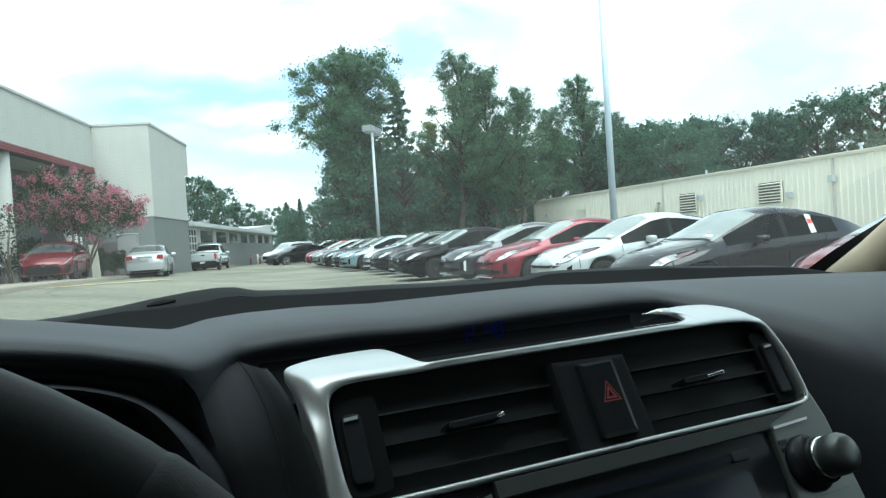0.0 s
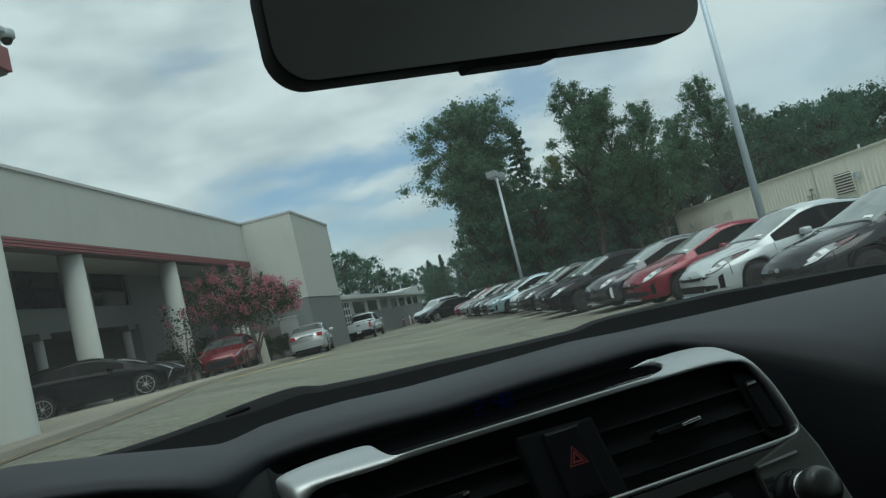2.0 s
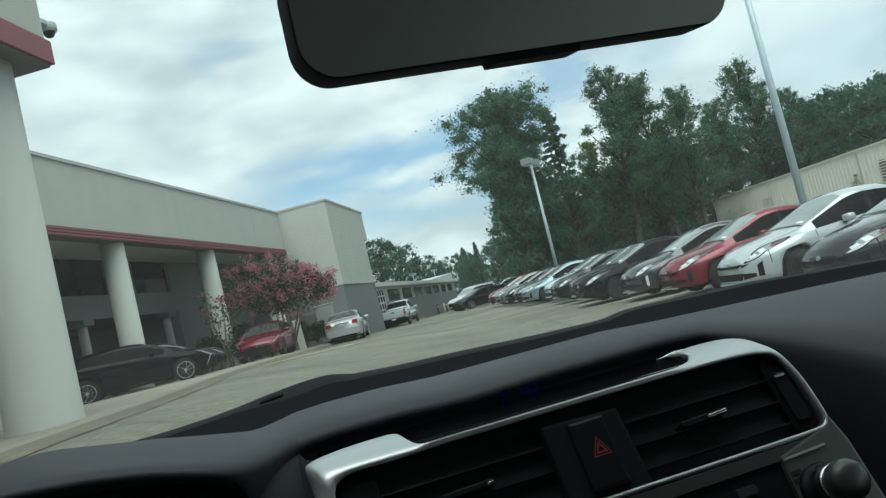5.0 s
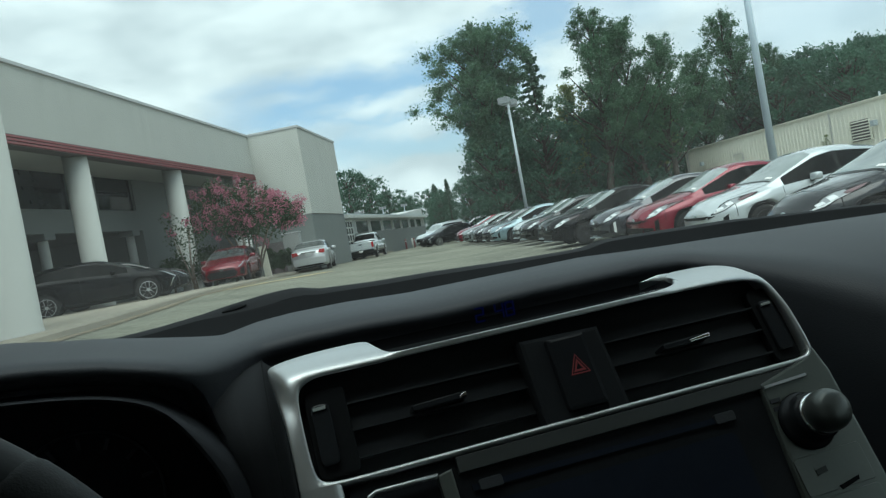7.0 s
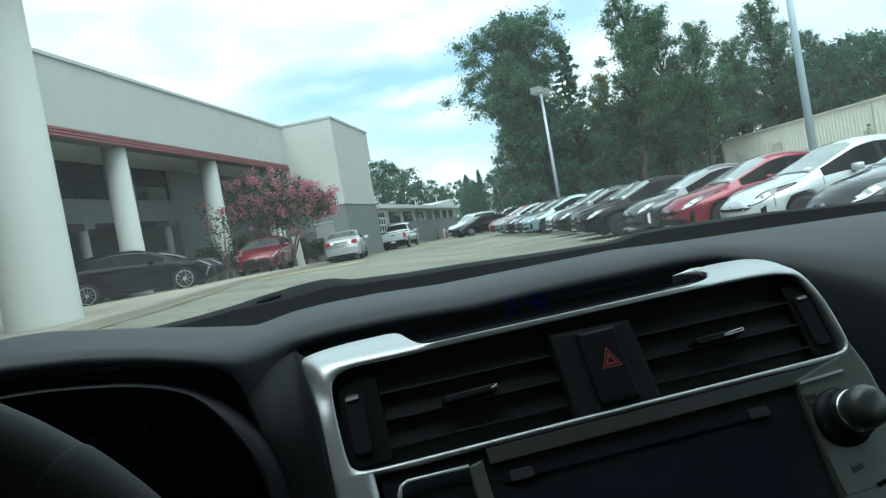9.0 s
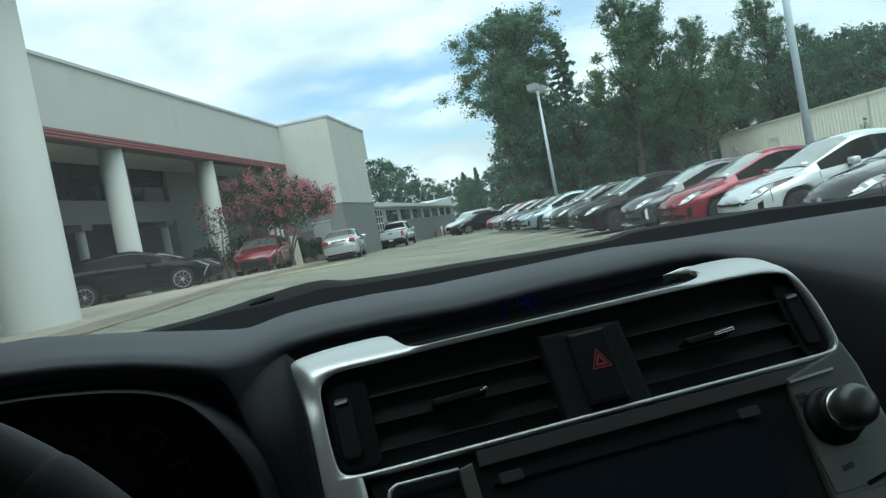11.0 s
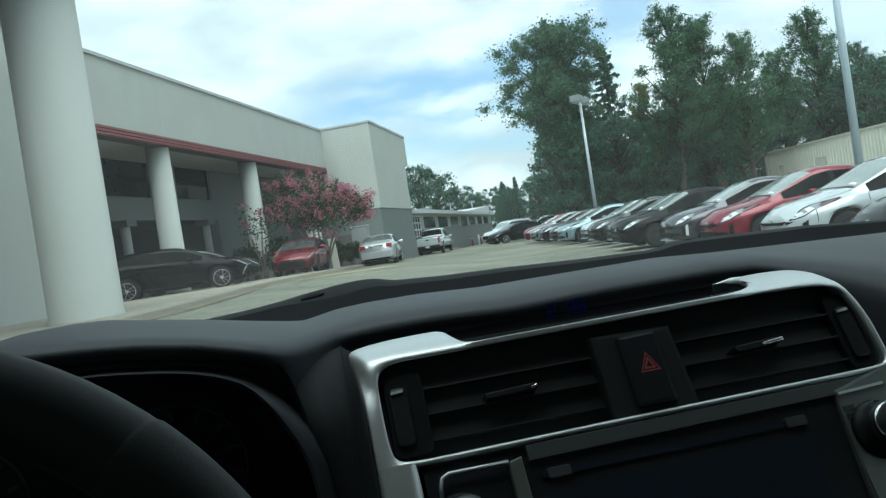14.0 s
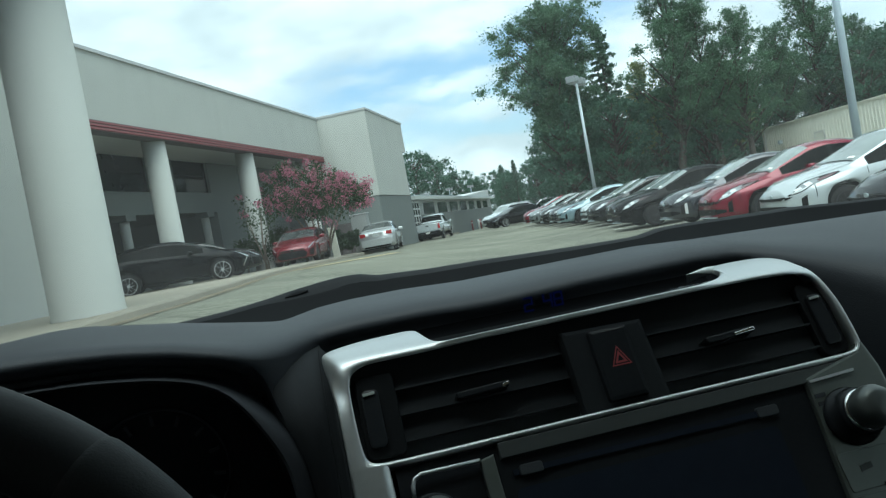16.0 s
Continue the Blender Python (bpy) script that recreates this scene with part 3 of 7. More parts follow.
part("soffit", box(-6, -0.4, -40, S_END, BAND + 0.1, BAND + 0.3), M_WALL, bld, "pale soffit under the overhang")
# inner wall with two bands of openings
IN = -2.5
wins = [(-14.7, -11.9), (-10.1, -7.3), (-5.5, -2.7), (-0.9, 1.95), (3.68, 6.55), (8.30, 11.10)]
segs, last = [], -40
for a, b_ in wins:
    segs.append((last, a))
    last = b_
segs.append((last, S_END))
bm = bmesh.new()
for a, b_ in segs:
    box(IN - 0.25, IN, a, b_, 4.05, BAND + 0.1, 0, bm)
box(IN - 0.25, IN, -40, S_END, 3.23, 4.05, 0, bm)
# part of this wall's grey is portico shade put into the colour
part("inner_wall", bm, M_WALL_GREY, bld, "inner wall behind the columns, greyed for shade")
for a, b_ in wins:
    w = part("window", box(IN - 0.16, IN - 0.12, a, b_, 4.05, BAND + 0.1), M_WIN_DARK, bld, "dark upper window")
    part("sill", box(IN - 0.12, IN + 0.03, a - 0.05, b_ + 0.05, 4.0, 4.05), M_WALL_GREY, w)
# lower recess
# wall and ceiling of the bay take the shade from their colour
part("lower_wall", box(-8.25, -8.0, -40, S_END, 0.1, 3.25), M_BAY, bld, "wall of the deep lower bay, its shade in the colour")
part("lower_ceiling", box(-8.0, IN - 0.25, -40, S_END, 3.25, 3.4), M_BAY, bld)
part("end_wall", box(-8.0, IN, 11.3, S_END, 0.1, 3.23), M_WALL_GREY, bld, "wall beside the lower bay, greyed for shade")
for y in (-11, -4.5, 2.0, 7.4):
    w = part("lower_window", box(-7.99, -7.93, y - 1.5, y + 1.5, 0.8, 2.8), M_WIN_DARK, bld, "dark showroom window")
    part("mullion", box(-7.93, -7.88, y - 0.04, y + 0.04, 0.8, 2.8), M_TRIM_DARK, w)
for y in (-6.6, -0.9, 4.85, 10.6):
    z = pad_top(y)
    c = part("short_column", lathe([(0.165, z), (0.165, 3.02)], 20), M_WALL, bld, "short round white column", True)
    c.location = (IN - 0.26, y + 0.05, 0)
    k = part("capital", box(-0.30, 0.30, -0.30, 0.30, 3.02, 3.25, 0.02), M_WALL_GREY, c)
for y in (-3.1, 3.68, 10.40, 17.1):
    z = pad_top(y)
    c = part("column", lathe([(0.39, z), (0.38, z + 0.02), (0.36, BAND + 0.1)], 28), M_WALL, bld, "tall round white column", True)
    c.location = (-0.42, y, 0)
# tower
part("tower_lower", box(-9, 2.62, S_END, S_END + 7.65, 0.05, 3.02), M_WALL_GREY, bld, "grey lower storey of the tower")
part("tower_upper", box(-9, 2.66, S_END - 0.02, S_END + 7.35, 3.05, TOP - 0.08), M_WALL, bld, "pale upper storey of the tower")
# dark panel added where shade falls at the tower's foot
part("tower_door", box(-0.1, 0.85, S_END - 0.03, S_END + 0.05, 0.2, 1.9), M_TRIM_DARK, bld, "dark panel in place of the shade by the tower")
part("tower_joint", box(-8.9, 2.60, S_END + 0.03, S_END + 7.3, 3.02, 3.05), M_TRIM_DARK, bld, "dark joint between the storeys")
part("tower_overhang", box(-4, 2.66, S_END + 7.35, S_END + 8.25, 5.78, TOP - 0.08), M_WALL, bld)
part("tower_coping", box(-9, 2.71, S_END - 0.06, S_END + 8.29, TOP - 0.08, TOP + 0.03), M_CAP, bld, "grey metal coping")
# drive-through canopy near the entrance
part("canopy_fascia", box(0.02, 6.9, -40, -9.55, BAND + 0.36, TOP + 0.6), M_WALL, bld, "white fascia of the drive-through canopy")
part("canopy_band", box(0.03, 6.95, -40, -9.50, BAND + 0.04, BAND + 0.36, 0.01), M_RED_TRIM, bld, "dull red band round the canopy")
part("canopy_soffit", box(0.05, 6.9, -40, -9.55, BAND, BAND + 0.04), M_TRIM_DARK, bld)
z = pad_top(-10)
c = part("canopy_column", lathe([(0.445, z - 0.05), (0.445, z + 0.01), (0.435, z + 0.03), (0.425, BAND)], 40), M_WALL, bld, "stout round white canopy column", True)
c.location = (6.25, -10.12, 0)
c = part("canopy_column", lathe([(0.445, z - 0.05), (0.445, z + 0.01), (0.435, z + 0.03), (0.425, BAND)], 40), M_WALL, bld, "stout round white canopy column", True)
c.location = (6.25, -22, 0)
part("canopy_pier", box(0.05, 2.9, -16, -6.5, z - 0.1, BAND + 0.02), M_WALL, bld, "pale wall under the canopy")
o = part("outlet_box", box(2.9, 2.95, -11.2, -11.0, z + 0.35, z + 0.6, 0.01), M_TRIM_DARK, bld, "small outlet box")
# camera dome on the canopy corner
cam_dome = thing("security_camera", "grey dome security camera on the canopy corner", "camera", at=site_pose(-9.55, 6.85, BAND + 0.62))
part("arm", box(-0.06, 0.06, 0.0, 0.22, 0.0, 0.07, 0.015), M_GALV, cam_dome)
part("housing", lathe([(0.10, 0.07), (0.11, 0.05), (0.11, -0.03), (0.085, -0.05)], 20), M_GALV, cam_dome, "", True).location = (0, 0.22, 0)
part("dome", lathe([(0.075, -0.05), (0.07, -0.08), (0.045, -0.115), (0.01, -0.125)], 20), M_BLACK_TRIM, cam_dome, "dark glass dome", True).location = (0, 0.22, 0)

# ---------------------------------------------------------------- low service building
low = thing("service_building", "long low grey service building with white eaves", "building", at=site_pose(28.2, 2.2))
LB, LT = 0.0, 3.0
part("wall", box(-8, 0, 0, 47, -0.6, 1.78), M_WALL_GREY, low)
bm = box(-8, 0.02, 0, 47, 1.78, 1.80)
bz = [(3.8, 8.4), (9.4, 14.1), (15.1, 19.9), (21.0, 25.6), (26.6, 31.6), (32.9, 37.3), (38.5, 43.6)]
last = 0.0
for a, b_ in bz:
    box(-8, 0, last, a, 1.80, 2.62, 0, bm)
    last = b_
box(-8, 0, last, 47, 1.80, 2.62, 0, bm)
box(-8, 0, 0, 47, 2.62, LT - 0.2, 0, bm)
# greyed instead of white, as the eaves would shade it
part("window_band", bm, M_EAVES_SHADE, low, "band round the windows, eaves shade in its grey")
for i, (a, b_) in enumerate(bz):
    w = part("window", box(-0.07, -0.03, a, b_, 1.80, 2.62), M_WIN_DARK, low, "dark ribbon window")
    part("frame", box(-0.03, 0.012, a, a + 0.05, 1.80, 2.62), M_FRAME_WHITE, w)
    part("frame", box(-0.03, 0.012, b_ - 0.05, b_, 1.80, 2.62), M_FRAME_WHITE, w)
part("eaves", box(-9, 0.45, -0.3, 47.4, LT - 0.2, LT), M_FRAME_WHITE, low, "white eaves board")
part("roof", box(-9, 0.4, -0.25, 47.3, LT, LT + 0.08), M_GALV, low, "pale metal roof")
gable = part("gable", prism([(24.0, LT + 0.08), (48.2, LT + 0.08), (48.2, LT + 1.05)], -6.0, -0.2, "x"), M_FRAME_WHITE, low, "white gable end")
# paned window by the corner
pw = part("paned_window", box(0.01, 0.03, 0.1, 2.4, 0.85, 2.65), M_WIN_DARK, low, "white paned window")
for k in range(4):
    y = 0.1 + 2.3 * k / 3
    part("glazing_bar", box(0.03, 0.07, y - 0.05, y + 0.05, 0.85, 2.65), M_FRAME_WHITE, pw)
for k in range(5):
    zz = 0.85 + 1.8 * k / 4
    part("glazing_bar", box(0.03, 0.068, 0.1, 2.4, zz - 0.05, zz + 0.05), M_FRAME_WHITE, pw)

# ---------------------------------------------------------------- cream shed
SHED_A, SHED_B = Vector((39.7, 59.9, 0)), Vector((33.4, 21.4, 0))
sdv = (SHED_B - SHED_A)
SL = sdv.length + 22
shed_turn = math.degrees(math.atan2(sdv.y, sdv.x))
shed = thing("metal_shed", "long cream corrugated metal shed with louvred vents", "shed", at=pose(SHED_A.x, SHED_A.y, 0, 0, 0, shed_turn))
# local x along the eave away from the far corner, local y: negative is behind
side = 1 if (Matrix.Rotation(radians(shed_turn), 3, "Z") @ Vector((0, 1, 0))).x < 0 else -1
bm = bmesh.new()
prof = []
x = 0.0
while x < SL:
    prof += [(x, 0.0), (x + 0.22, 0.0), (x + 0.26, 0.045), (x + 0.34, 0.045), (x + 0.38, 0.0)]
    x += 0.40
for (xa, da), (xb, db) in zip(prof, prof[1:]):
    vs = [bm.verts.new((xx, -side * -dd, zz)) for xx, dd, zz in ((xa, da, -0.5), (xb, db, -0.5), (xb, db, 3.85), (xa, da, 3.85))]
    bm.faces.new(vs)
bmesh.ops.remove_doubles(bm, verts=bm.verts[:], dist=0.001)
part("wall", bm, M_SHED, shed)
yb = -side * 18.0
part("end_wall", box(0.0, 0.12, min(0, yb), max(0, yb), -0.5, 3.85), M_SHED, shed)
part("eave_trim", box(-0.15, SL, -0.12 if side > 0 else -0.10, 0.10 if side > 0 else 0.12, 3.85, 4.02), M_SHED_TRIM, shed, "cream eave trim")
part("roof", sheet([[(-0.2, side * 0.15, 4.0), (SL, side * 0.15, 4.0)], [(-0.2, yb / 2, 4.9), (SL, yb / 2, 4.9)], [(-0.2, yb, 4.0), (SL, yb, 4.0)]], 0.05), M_SHED_TRIM, shed)
part("corner_trim", box(-0.02, 0.16, side * 0.0 - 0.07, 0.07, -0.2, 3.86), M_SHED_TRIM, shed)

# the pipe's darker colour stands in for the shadow line beside it
for x in (0.35, 21.4, 35.95, 50.0):
    part("downpipe", box(x - 0.06, x + 0.06, side * 0.06 - 0.05, side * 0.06 + 0.05, -0.2, 3.8), M_LOUVRE, shed, "downpipe, darker tone for its shadow line")
for x0, x1, z0, z1 in ((23.2, 25.1, 1.72, 2.95), (30.6, 32.5, 1.84, 3.0)):
    lv = part("louvre_vent", box(x0, x1, side * 0.05 - 0.03, side * 0.05 + 0.03, z0, z1), M_TRIM_DARK, shed, "louvred wall vent")
    for k in range(7):
        zz = z0 + 0.04 + (z1 - z0 - 0.1) * k / 6.5
        sl = box(x0 + 0.05, x1 - 0.05, -0.05, 0.05, -0.012, 0.012)
        sl.transform(Matrix.Translation((0, side * 0.13, zz + 0.06)) @ Matrix.Rotation(radians(30) * -side, 4, "X"))
        part("louvre_slat", sl, M_SHED_TRIM, lv)
    for a, b_ in ((x0, x0 + 0.07), (x1 - 0.07, x1)):
        part("louvre_frame", box(a, b_, side * 0.12 - 0.06, side * 0.12 + 0.06, z0, z1), M_SHED_TRIM, lv)
dr = part("door", box(8.75, 10.15, side * 0.05 - 0.02, side * 0.05 + 0.02, 0.0, 2.62), M_SHED_TRIM, shed, "cream metal door")
for a, b_, c_, d_ in ((8.68, 8.76, 0, 2.7), (10.14, 10.22, 0, 2.7), (8.68, 10.22, 2.62, 2.7)):
    part("door_frame", box(a, b_, side * 0.08 - 0.03, side * 0.08 + 0.03, c_, d_), M_LOUVRE, dr)
for x, z in ((3.3, 2.55), (25.5, 2.6), (36.0, 2.8), (33.1, 2.2)):
    lp = part("wall_lamp", box(x - 0.16, x + 0.16, side * 0.2 - 0.14, side * 0.2 + 0.14, z - 0.18, z + 0.16, 0.03), M_GALV, shed, "grey wall lamp")
part("roof_vent", lathe([(0.07, 4.0), (0.07, 4.32), (0.13, 4.34), (0.13, 4.44)], 12), M_GALV, shed).location = (36.7, -side * 1.0, 0)
part("roof_vent", lathe([(0.06, 4.0), (0.06, 4.35)], 12), M_GALV, shed).location = (25.0, -side * 0.8, 0)


# ---------------------------------------------------------------- cars
def curve(points):
    ys = [p[0] for p in points]
    zs = [p[1] for p in points]

    def f(y):
        # interpolation softened by averaging neighbours
        return sum(float(np.interp(y + d, ys, zs)) * w for d, w in ((-0.09, .15), (-0.045, .2), (0, .3), (0.045, .2), (0.09, .15)))
    return f


class Body:
    """A car's skin: front is +y. Rows across run from the sill (0) over belt (6), window (7 to 8) and roof edge (9) to the roof's middle (11)."""

    def __init__(self, L, half, top, belt, low, axles, wheel_r, taper=(0.25, 0.16), nose=0.5, tumble=0.155, shoulder=0.0, cowl=1.1):
        self.L, self.half, self.axles, self.wheel_r = L, half, axles, wheel_r
        self.top, self.belt, self.low = curve(top), curve(belt), curve(low)
        self.taper, self.nose, self.tumble = taper, nose, tumble
        self.shoulder, self.cowl = shoulder, cowl

    def plan(self, y):
        e = abs(y) - (self.L / 2 - self.nose)
        k = self.taper[0] if y > 0 else self.taper[1]
        return 1 - k * max(0, e / self.nose) ** 2.3

    def ring(self, y):
        w = self.half * self.plan(y)
        zl, zt = self.low(y), self.top(y)
        zb = min(self.belt(y), zt - 0.035)
        g = min(max((zt - zb - 0.04) / 0.36, 0), 1)
        # before the windshield the wings fall away from a narrower bonnet
        h = smooth((y - self.cowl) / 0.55) * self.shoulder
        wr = w * (0.90 - self.tumble * g - h)
        ze = zt - 0.035 - 0.03 * g - 0.06 * h
        p6 = (w * 0.965, zb)
        p9 = (wr, max(ze, zb + 0.012))
        lerp = lambda t: (p6[0] + (p9[0] - p6[0]) * t, p6[1] + (p9[1] - p6[1]) * t)
        pts = [(0, zl), (w * 0.86, zl), (w * 0.965, zl + 0.05), (w * 0.985, zl + 0.15), (w, zl + (zb - zl) * 0.55), (w * 0.998, zl + (zb - zl) * 0.80), p6, lerp(0.07), lerp(0.86), p9, (wr * 0.72, zt - 0.010), (0, zt)]
        arch = 0.0
        for a in self.axles:
            r = self.wheel_r * 1.16
            if abs(y - a) < r:
                arch = self.wheel_r + math.sqrt(r * r - (y - a) ** 2)
        if arch:
            pts = [(x, max(z, arch + 0.02 * i) if 0 < i < 5 else (max(z, arch) if i == 0 else z)) for i, (x, z) in enumerate(pts)]
            pts[4] = (pts[4][0], min(pts[4][1], pts[5][1] - 0.01))
            for i in (1, 2, 3):
                pts[i] = (pts[i][0], min(pts[i][1], pts[4][1] - 0.004 * (4 - i)))
        return pts

    def at(self, y, v, side=1, off=0.0):
        def raw(y, v):
            r = self.ring(y)
            i = min(int(v), 10)
            t = v - i
            return Vector(((r[i][0] + (r[i + 1][0] - r[i][0]) * t) * side, y, r[i][1] + (r[i + 1][1] - r[i][1]) * t))
        p = raw(y, v)
        if off:
            n = (raw(y + 0.03, v) - raw(y - 0.03, v)).cross(raw(y, min(v + 0.1, 11)) - raw(y, max(v - 0.1, 0))) * side
            if n.length > 0:
                p = p + n.normalized() * off
        return p

    def stations(self, marks):
        ys = set(round(v, 3) for v in np.linspace(-self.L / 2, self.L / 2, 34))
        for a in self.axles:
            for k in range(-8, 9):
                ys.add(round(a + self.wheel_r * 1.16 * math.sin(k / 8 * math.pi / 2), 3))
        for e in (1, -1):
            for d in (0.04, 0.09, 0.16, 0.25, 0.36):
                ys.add(round(e * (self.L / 2 - d), 3))
        ys = [y for y in ys if all(abs(y - m) > 0.02 for m in marks)] + [round(m, 3) for m in marks]
        return sorted(set(ys))

    def shell(self, holes):
        """The skin with openings left for glass: holes are (y0, y1, v0, v1)."""
        marks = sorted({m for h in holes for m in h[:2]})
        ys = self.stations(marks)
        b = bmesh.new()
        grid = []
        for y in ys:
            r = self.ring(y)
            left = [b.verts.new((-x, y, z)) for x, z in r[1:11]]
            right = [b.verts.new((x, y, z)) for x, z in r[1:11]]
            lo, hi = b.verts.new((0, y, r[0][1])), b.verts.new((0, y, r[11][1]))
            grid.append(([lo] + right + [hi], [lo] + left + [hi]))
        for i in range(len(ys) - 1):
            mid = (ys[i] + ys[i + 1]) / 2
            for sd in (0, 1):
                A, B = grid[i][sd], grid[i + 1][sd]
                for v in range(11):
                    if any(h[0] < mid < h[1] and h[2] <= v < h[3] for h in holes):
                        continue
                    b.faces.new((A[v], A[v + 1], B[v + 1], B[v]) if sd == 0 else (A[v], B[v], B[v + 1], A[v + 1]))
        for k, rev in ((0, False), (-1, True)):
            ringv = grid[k][0] + grid[k][1][-2:0:-1]
            b.faces.new(ringv if rev else ringv[::-1])
        bmesh.ops.recalc_face_normals(b, faces=b.faces[:])
        return b

    def patch(self, y0, y1, v0, v1, side=0, ny=8, nv=4, off=0.0):
        """A piece of the skin; v0 and v1 may be functions of 0..1 along y. side 0 spans both sides over the roof's middle."""
        f0 = v0 if callable(v0) else (lambda t: v0)
        f1 = v1 if callable(v1) else (lambda t: v1)
        rows = []
        for i in range(ny + 1):
            t = i / ny
            y = y0 + (y1 - y0) * t
            a, c = f0(t), f1(t)
            if side:
                rows.append([self.at(y, a + (c - a) * k / nv, side, off) for k in range(nv + 1)])
            else:
                r = [self.at(y, a + (11 - a) * k / nv, -1, off) for k in range(nv)]
                rows.append(r + [self.at(y, a + (11 - a) * k / nv, 1, off) for k in range(nv, -1, -1)])
        b = sheet(rows)
        # the outer side looks away from the car's middle
        if sum(f.normal.dot(f.calc_center_median() - Vector((0, f.calc_center_median().y * 0.6, 0.5))) for f in b.faces) < 0:
            bmesh.ops.reverse_faces(b, faces=b.faces[:])
        return b


def wheel(parent, x, y, r, width, side, rim_mat, spokes=10):
    w = part("wheel", lathe([(r * 0.74, -width / 2), (r * 0.93, -width / 2), (r, -width / 2 + 0.03), (r, width / 2 - 0.03), (r * 0.93, width / 2), (r * 0.74, width / 2)], 32, "x"), M_TYRE, parent, "black tyre", True)
    w.location = (x, y, r)
    o = side * width / 2
    dish = lathe([(r * 0.70, o - side * 0.035), (r * 0.68, o - side * 0.06), (0.03, o - side * 0.065)], 32, "x")
    part("brake_disc", dish, M_RIM_DARK, w, "dark wheel inside")
    bm = lathe([(r * 0.74, o - side * 0.02), (r * 0.745, o + side * 0.003), (r * 0.695, o + side * 0.004), (r * 0.68, o - side * 0.03)], 32, "x")
    for f in [f for f in bm.faces if len(f.verts) > 4]:
        bm.faces.remove(f)
    pairs = max(spokes // 2, 3)
    for k in range(pairs):
        for e in (-0.17, 0.17):
            a = 2 * math.pi * k / pairs + e
            s = box(min(o, o - side * 0.025), max(o, o - side * 0.025), -0.013, 0.013, r * 0.08, r * 0.70, 0.004)
            join(bm, s, Matrix.Rotation(a, 4, "X") @ Matrix.Translation((0, -0.02 * math.copysign(1, e), 0)))
    join(bm, lathe([(r * 0.15, o - side * 0.04), (r * 0.15, o + side * 0.001)], 16, "x"))
    part("rim", bm, rim_mat, w, "alloy rim")
    return w


def dress(car, B, paint_mat, ws, rw, sw, rim=None, spokes=10, glass=None, shield=None, clear=False, rear=None):
    """Skin, panes, wheels and seams that all cars share."""
    holes = [(ws[0], ws[1], 9, 11), (rw[0], rw[1], 9, 11), (sw[0], sw[1], 7, 8)]
    part("body", B.shell(holes), paint_mat, car, "", True)
    # M_WSHIELD and M_REARGLASS carry the reflected sky in their colour
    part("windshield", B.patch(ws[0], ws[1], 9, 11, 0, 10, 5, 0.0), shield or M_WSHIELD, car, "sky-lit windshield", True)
    part("rear_window", B.patch(rw[0], rw[1], 9, 11, 0, 10, 5), rear or glass or M_CARGLASS, car, "", True)
    for sd in (-1, 1):
        part("side_window", B.patch(sw[0], sw[1], 7, 8, sd, 18, 3), glass or M_CARGLASS, car, "dark side glass", True)
        if not clear:
            # pillar between the doors and the dark line below the glass
            ym = (sw[0] + sw[1]) / 2 - 0.05
            part("door_pillar", B.patch(ym - 0.05, ym + 0.05, 6.9, 8.05, sd, 2, 3, 0.006), M_BLACK_TRIM, car)
            for yy in (ym, B.axles[0] - 0.42, B.axles[1] + 0.30):
                part("door_seam", B.patch(yy - 0.006, yy + 0.006, 2.6, 6.6, sd, 1, 6, 0.003), M_BLACK_TRIM, car)
            for yy in (ym - 0.75, ym + 0.12):
                part("door_handle", B.patch(yy, yy + 0.17, 5.25, 5.45, sd, 3, 2, 0.02), paint_mat, car)
            part("sill", B.patch(B.axles[1] + 0.42, B.axles[0] - 0.42, 1.6, 2.6, sd, 6, 2, 0.006), M_BLACK_TRIM, car, "dark sill")
        # wing mirror
        p = B.at(ws[0] + 0.14, 6.6, sd)
        mir = part("wing_mirror", box(-0.11, 0.11, -0.075, 0.075, -0.065, 0.075, 0.045), paint_mat, car, "", True)
        mir.location = (p.x + sd * 0.13, p.y + 0.03, p.z + 0.035)
        part("mirror_arm", box(-0.06, 0.06, -0.03, 0.03, -0.03, 0.03, 0.01), M_BLACK_TRIM, mir).location = (-sd * 0.13, 0.02, -0.05)
        for a in B.axles:
            wheel(car, sd * (B.half - 0.125), a, B.wheel_r, 0.21, sd, rim or M_RIM, spokes)
    part("underbody", box(-B.half * 0.8, B.half * 0.8, -B.L / 2 + 0.3, B.L / 2 - 0.3, 0.19, 0.30), M_BLACK_TRIM, car)
    for a in B.axles:
        part("wheel_well", box(-B.half * 0.94, B.half * 0.94, a - B.wheel_r * 1.1, a + B.wheel_r * 1.1, 0.3, B.wheel_r * 2.1), M_BLACK_TRIM, car)


def on_front(B, outline, depth=0.02, bevel=0.004):
    return prism(outline, B.L / 2 - 0.012, B.L / 2 + depth, "y", bevel)


def on_back(B, outline, depth=0.02, bevel=0.004):
    return prism(outline, -B.L / 2 - depth, -B.L / 2 + 0.012, "y", bevel)


